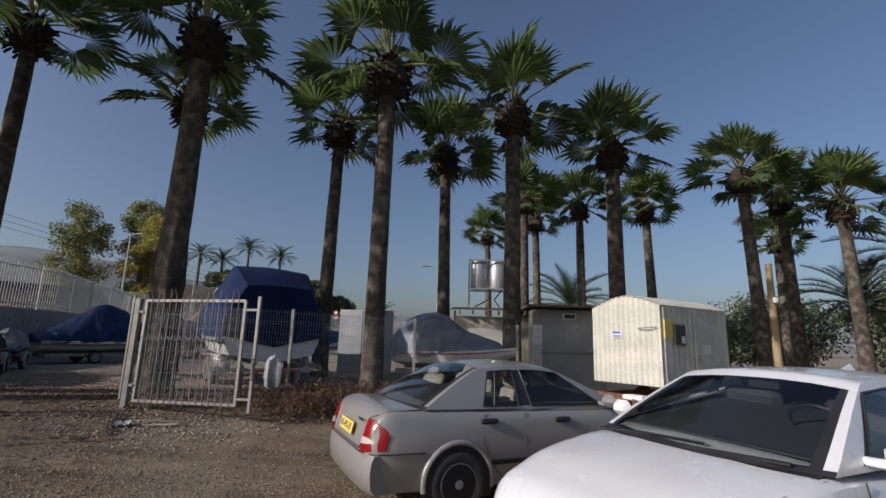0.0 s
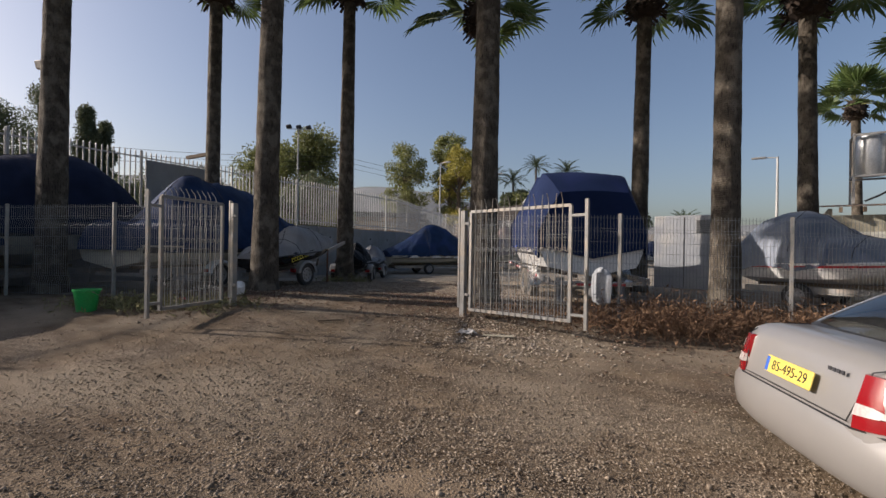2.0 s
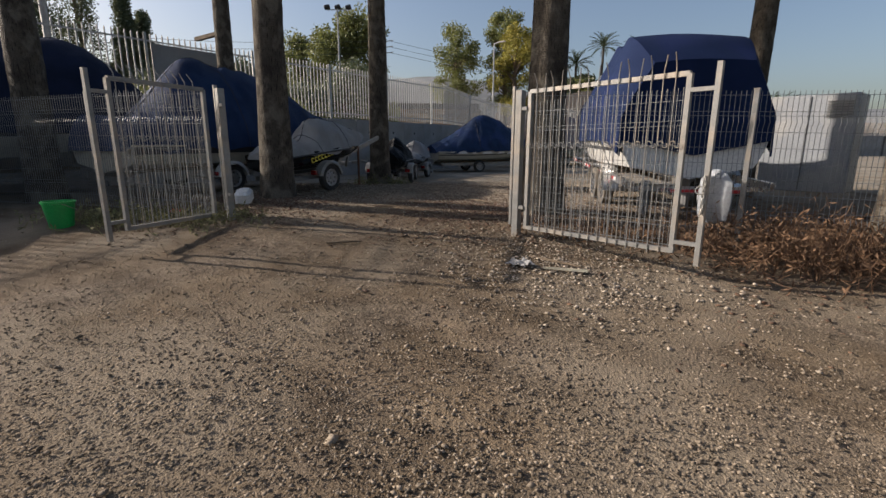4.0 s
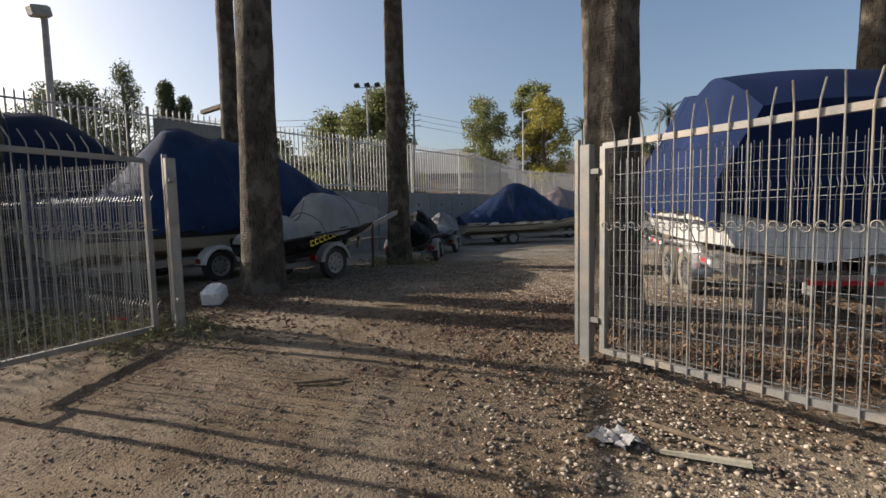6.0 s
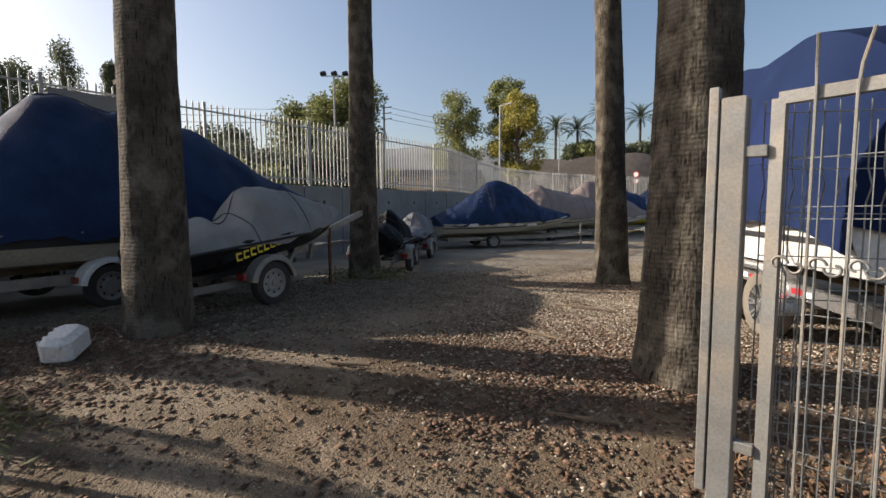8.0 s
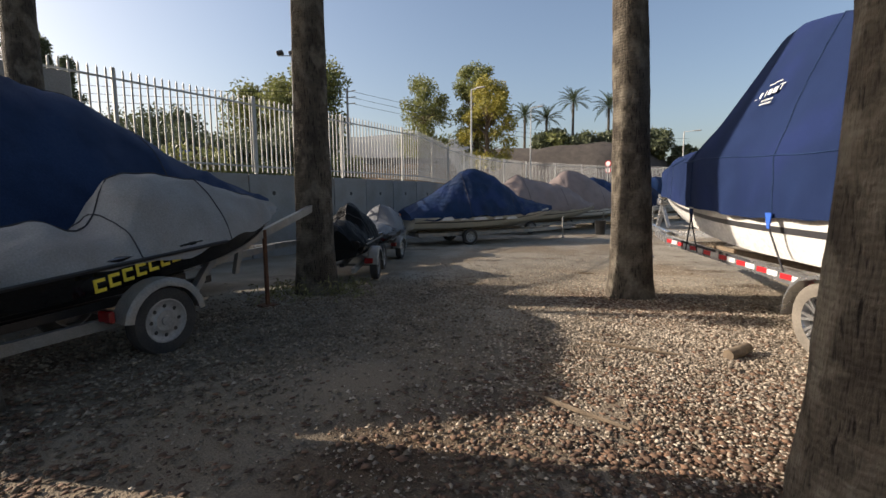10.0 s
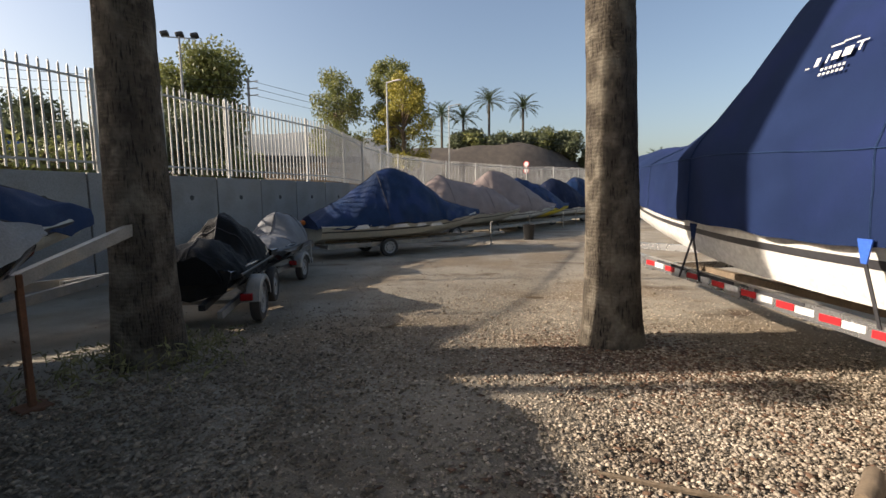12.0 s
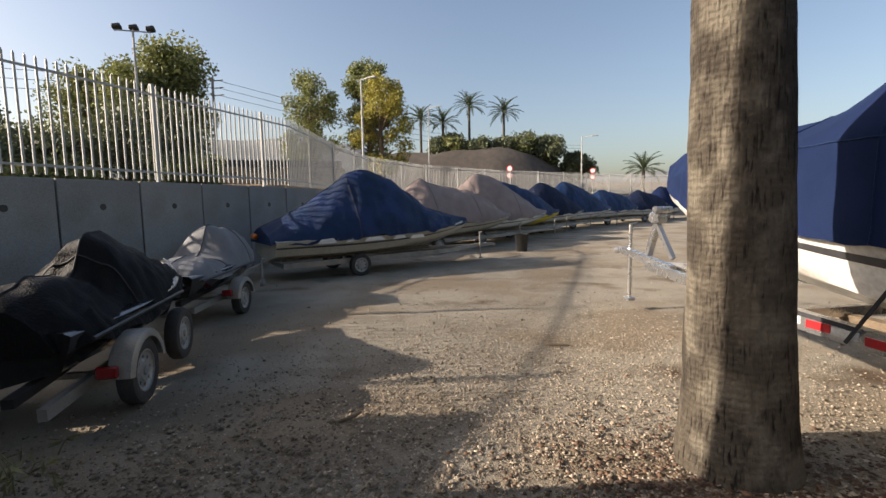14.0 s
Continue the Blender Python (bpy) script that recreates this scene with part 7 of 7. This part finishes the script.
# ---- loose things in the yard ----
bk = thing("bucket", "green plastic bucket by the gate", "bucket", put(-11.0, 4.45))
s = Shape()
s.lathe([(0.02, 0.005), (0.15, 0.0), (0.2, 0.36), (0.215, 0.365), (0.215, 0.395), (0.19, 0.395), (0.145, 0.02), (0.02, 0.02)], 26)
s.make("body", M_GREEN, bk, smooth=True)
s = Shape()
s.tube([(0.21 * math.cos(a), 0.21 * math.sin(a), 0.37 - 0.12 * math.sin(a)) for a in [k * 3.14 / 12 for k in range(13)]], 0.006, 5)
s.make("handle", M_GALV, bk)
jc = thing("jerry_can", "dirty white plastic jerry can lying under a palm", "jerry can", put(-10.5, 7.05, (0.6, 0.8)) @ Euler((0, radians(12), 0)).to_matrix().to_4x4())
s = Shape()
s.box((0, 0, 0.13), (0.38, 0.26, 0.25), bevel=0.05)
for k in range(4):
    s.box((-0.13 + 0.085 * k, -0.125, 0.13), (0.03, 0.03, 0.2), bevel=0.008)
s.make("body", M_WHITE, jc, smooth=True)
s = Shape()
s.lathe([(0.03, 0.0), (0.03, 0.05), (0.01, 0.055)], 10, "x", (0.19, 0.05, 0.2))
s.make("cap", M_WHITE, jc)
sack = thing("sack", "pale plastic sack hanging on the mesh fence", "sack", put(-3.55, 9.95, (0.46, 0.88)))
s = Shape()
s.loft([[(0.24 * math.cos(a) * k * (1 + 0.12 * wobble((math.cos(a), z * 4, 0), 2, 3)), 0.08 * math.sin(a) * k, z) for a in [j * 0.5236 for j in range(12)]] for z, k in ((0.3, 0.3), (0.36, 0.9), (0.6, 1.05), (0.85, 0.95), (0.95, 0.6), (0.99, 0.2))])
s.make("bag", M_CABW, sack, smooth=True)
lg = thing("log", "short grey dry log on the gravel", "log", put(-7.16, 12.6, (0.35, 0.94)))
s = Shape()
s.tube([(0, -0.17, 0.05), (0.01, 0.0, 0.06), (0.0, 0.17, 0.065)], [0.05, 0.055, 0.045], 10)
s.make("wood", M_STICK, lg, smooth=True)
for x, y, a, L in ((-7.13, 6.75, 0.9, 0.45), (-8.5, 8.6, 0.4, 0.4), (-10.35, 17.2, 0.2, 0.3), (-6.6, 9.1, 0.3, 0.5), (-4.7, 7.95, -0.1, 0.7), (-11.4, 14.45, 1.2, 0.25), (-8.0, 12.2, 0.1, 0.9), (-7.9, 10.6, -0.2, 0.8)):
    st = thing("stick", "dry broken stick lying on the ground", "stick", put(x, y, (math.cos(a), math.sin(a))), "sticks")
    s = Shape()
    s.tube([(0, -L / 2, 0.02), (0.03, 0, 0.035), (-0.01, L / 2, 0.025)], [0.014, 0.018, 0.009], 6)
    s.make("wood", M_STICK, st, smooth=True)
sl = thing("palm_slat", "pale dry palm stalk among stones", "stick", put(-4.45, 7.75, (0.9, 0.42)))
s = Shape()
s.loft([[(-0.03 * k, y, 0.03), (0.03 * k, y, 0.03), (0.02 * k, y, 0.05), (-0.02 * k, y, 0.05)] for y, k in ((-0.24, 0.4), (-0.08, 0.7), (0.12, 1.0), (0.24, 1.2))])
s.make("wood", M_SHED, sl)
for x, y in ((-10.55, 5.9), (-4.95, 7.6)):
    rg = thing("rag", "crumpled pale plastic scrap on the ground", "litter", put(x, y), "litter")
    s = Shape()
    s.loft([[(0.13 * (u - 0.5) * 2 + 0.05 * wobble((u * 3, v * 3, x), 1.5, 8), 0.09 * (v - 0.5) * 2, 0.02 + 0.12 * abs(wobble((u * 4, v * 4, x), 1.8, 3))) for u in [k / 8 for k in range(9)]] for v in [k / 8 for k in range(9)]], False, False)
    s.make("scrap", M_GREYC if x > -6 else M_RED, rg)
bn = thing("waste_bin", "small dark bin beside the boats", "bin", put(-13.9, 28.0))
s = Shape()
s.lathe([(0.02, 0), (0.2, 0), (0.25, 0.6), (0.27, 0.62), (0.22, 0.62), (0.18, 0.04)], 16)
s.make("body", M_BLACK, bn, smooth=True)
# blocks under the cruiser's stern
for k, (lx, ly) in enumerate(((0.75, 0.9), (-0.75, 0.6), (0.2, 1.4))):
    w = mR @ Vector((lx, ly, 0))
    bl = thing("prop_block", "weathered white prop post under a boat", "prop", put(w.x, w.y), "props")
    s = Shape()
    s.box((0, 0, 0.28), (0.14, 0.14, 0.58), bevel=0.015)
    s.make("block", M_CONC, bl)


def brush(name, x0, x1, line, seed, count, h, material, label):
    """Tangled dry twigs in a strip."""
    r = random.Random(seed)
    s = Shape()
    for i in range(count):
        t = r.random()
        x = x0[0] + (x1[0] - x0[0]) * t + r.gauss(0, line)
        y = x0[1] + (x1[1] - x0[1]) * t + r.gauss(0, line)
        p = Vector((x, y, ground_z(x, y)))
        pts = [p]
        d = Vector((r.gauss(0, 0.5), r.gauss(0, 0.5), 1)).normalized()
        for k in range(3):
            d = (d + Vector((r.gauss(0, 0.4), r.gauss(0, 0.4), r.gauss(-0.12, 0.25)))).normalized()
            pts.append(pts[-1] + d * h * r.uniform(0.2, 0.45))
        s.tube(pts, [0.006, 0.005, 0.004, 0.002], 3)
        for k in range(5):
            q = pts[r.randrange(1, 4)]
            u = Vector((r.gauss(0, 1), r.gauss(0, 1), r.gauss(0, 1))).normalized() * 0.05
            w = Vector((r.gauss(0, 1), r.gauss(0, 1), r.gauss(0, 1))).normalized() * 0.012
            s.add([q, q + u + w, q + u * 2, q + u - w], [(0, 1, 2, 3)])
    me = bpy.data.meshes.new(name)
    me.from_pydata(s.v, [], s.f)
    me.materials.append(material)
    return tagged(new(name, me), label, "dry brush", kind="stuff")


brush("dry_brush", (-3.1, 9.6), (2.2, 12.2), 0.38, 5, 1500, 0.62, M_BRUSH, "tangle of dry brown brush along the fence")
brush("dry_brush", (-3.4, 9.9), (-0.5, 11.2), 0.6, 6, 500, 0.4, M_BRUSH, "low dry twigs along the fence")
brush("weeds", (-9.3, 6.2), (-11.6, 4.6), 0.3, 7, 380, 0.22, M_WEED, "dry yellow weeds by the gate and bucket")
brush("weeds", (-12.6, 11.9), (-12.9, 12.5), 0.35, 8, 160, 0.25, M_WEED, "grass tuft at a palm foot")
brush("weeds", (-5.7, 8.9), (-3.3, 10.2), 0.25, 9, 160, 0.22, M_BRUSH, "dry weeds behind the gate leaf")


# ---- stones and litter on the ground ----
def scatter_stones(name, n, place, size, seed, material, label, category="gravel", flat=0.6):
    g = np.random.default_rng(seed)
    base = np.array([(1, 0, 0), (0, 1, 0), (-1, 0, 0), (0, -1, 0), (0, 0, 1), (0, 0, -0.7)], float)
    tri = np.array([(0, 1, 4), (1, 2, 4), (2, 3, 4), (3, 0, 4), (1, 0, 5), (2, 1, 5), (3, 2, 5), (0, 3, 5)])
    xy = place(g, n)
    n = len(xy)
    sz = size[0] + (size[1] - size[0]) * g.random(n) ** 2.6
    v = base[None] * (0.7 + 0.6 * g.random((n, 6, 1))) + 0.22 * g.standard_normal((n, 6, 3))
    v[:, :, 2] *= flat
    v *= sz[:, None, None]
    a = g.random(n) * 6.283
    c, s = np.cos(a)[:, None], np.sin(a)[:, None]
    x, y = v[:, :, 0] * c - v[:, :, 1] * s, v[:, :, 0] * s + v[:, :, 1] * c
    z0 = np.array([ground_z(p[0], p[1]) for p in xy]) + 0.012
    v = np.stack([x + xy[:, :1], y + xy[:, 1:2], v[:, :, 2] + (z0 + sz * 0.15)[:, None]], axis=2).reshape(-1, 3)
    f = (tri[None] + (np.arange(n) * 6)[:, None, None]).reshape(-1, 3)
    me = bpy.data.meshes.new(name)
    me.vertices.add(len(v))
    me.vertices.foreach_set("co", v.ravel())
    me.loops.add(len(f) * 3)
    me.loops.foreach_set("vertex_index", f.ravel().astype(np.int32))
    me.polygons.add(len(f))
    me.polygons.foreach_set("loop_start", np.arange(0, len(f) * 3, 3, dtype=np.int32))
    me.polygons.foreach_set("loop_total", np.full(len(f), 3, dtype=np.int32))
    me.update(calc_edges=True)
    me.materials.append(material)
    return tagged(new(name, me), label, category, kind="stuff")


ROUTE = np.array([(0.3, 0.0), (-1.2, 1.7), (-2.8, 4.0), (-5.3, 6.2), (-7.0, 8.1), (-9.2, 11.6), (-10.6, 15.0), (-11.5, 20.0), (-11.5, 30.0)])


def near_route(spread, lo=0.0):
    def f(g, n):
        i = g.integers(0, len(ROUTE) - 1, n)
        t = g.random(n)[:, None]
        p = ROUTE[i] * (1 - t) + ROUTE[i + 1] * t
        off = g.standard_normal((n, 2)) * spread
        return p + off
    return f


def patch(cx, cy, rx, ry):
    return lambda g, n: np.stack([cx + g.standard_normal(n) * rx, cy + g.standard_normal(n) * ry], axis=1)


scatter_stones("gravel", 60000, near_route(2.3), (0.004, 0.014), 1, M_GRIT, "fine grey-brown gravel spread over the yard")
scatter_stones("gravel", 34000, patch(-3.6, 3.2, 2.3, 1.9), (0.005, 0.018), 13, M_GRIT, "fine grit over the dusty yard before the gate")
scatter_stones("gravel", 1300, near_route(2.6), (0.010, 0.036), 2, M_GRIT, "scattered larger stones on the dirt")
scatter_stones("gravel", 42000, patch(-7.2, 12.7, 1.1, 1.5), (0.006, 0.021), 3, M_GRAVEL, "dense pale crushed stone round a palm")
scatter_stones("gravel", 20000, patch(-11.2, 10.9, 1.0, 1.9), (0.008, 0.026), 4, M_GRIT, "crushed stone beside the jet ski trailer")
scatter_stones("gravel", 26000, patch(-10.2, 15.6, 1.5, 2.4), (0.005, 0.017), 12, M_GRAVEL, "pale fine gravel along the way between the boats")
scatter_stones("gravel", 2800, patch(-4.5, 7.7, 0.9, 0.6), (0.006, 0.028), 5, M_GRAVEL, "pale rubble under the gate leaf")
scatter_stones("gravel", 30000, patch(-1.4, 4.2, 1.7, 1.6), (0.004, 0.013), 10, M_GRIT, "fine pale gravel by the parked car")
scatter_stones("leaf_litter", 9000, patch(-6.9, 10.3, 0.9, 1.3), (0.012, 0.035), 6, M_LITTER, "dry brown leaf litter by a palm", "litter", 0.25)
scatter_stones("leaf_litter", 6000, patch(-10.4, 7.2, 0.9, 1.0), (0.012, 0.035), 7, M_LITTER, "dry brown leaf litter by the gate post", "litter", 0.25)
scatter_stones("leaf_litter", 7000, patch(-2.8, 11.5, 2.0, 1.6), (0.015, 0.04), 8, M_LITTER, "dry litter behind the fence", "litter", 0.25)
scatter_stones("leaf_litter", 5000, patch(-8.35, 14.25, 0.75, 0.55), (0.01, 0.03), 9, M_LITTER, "dark litter round a palm foot", "litter", 0.25)
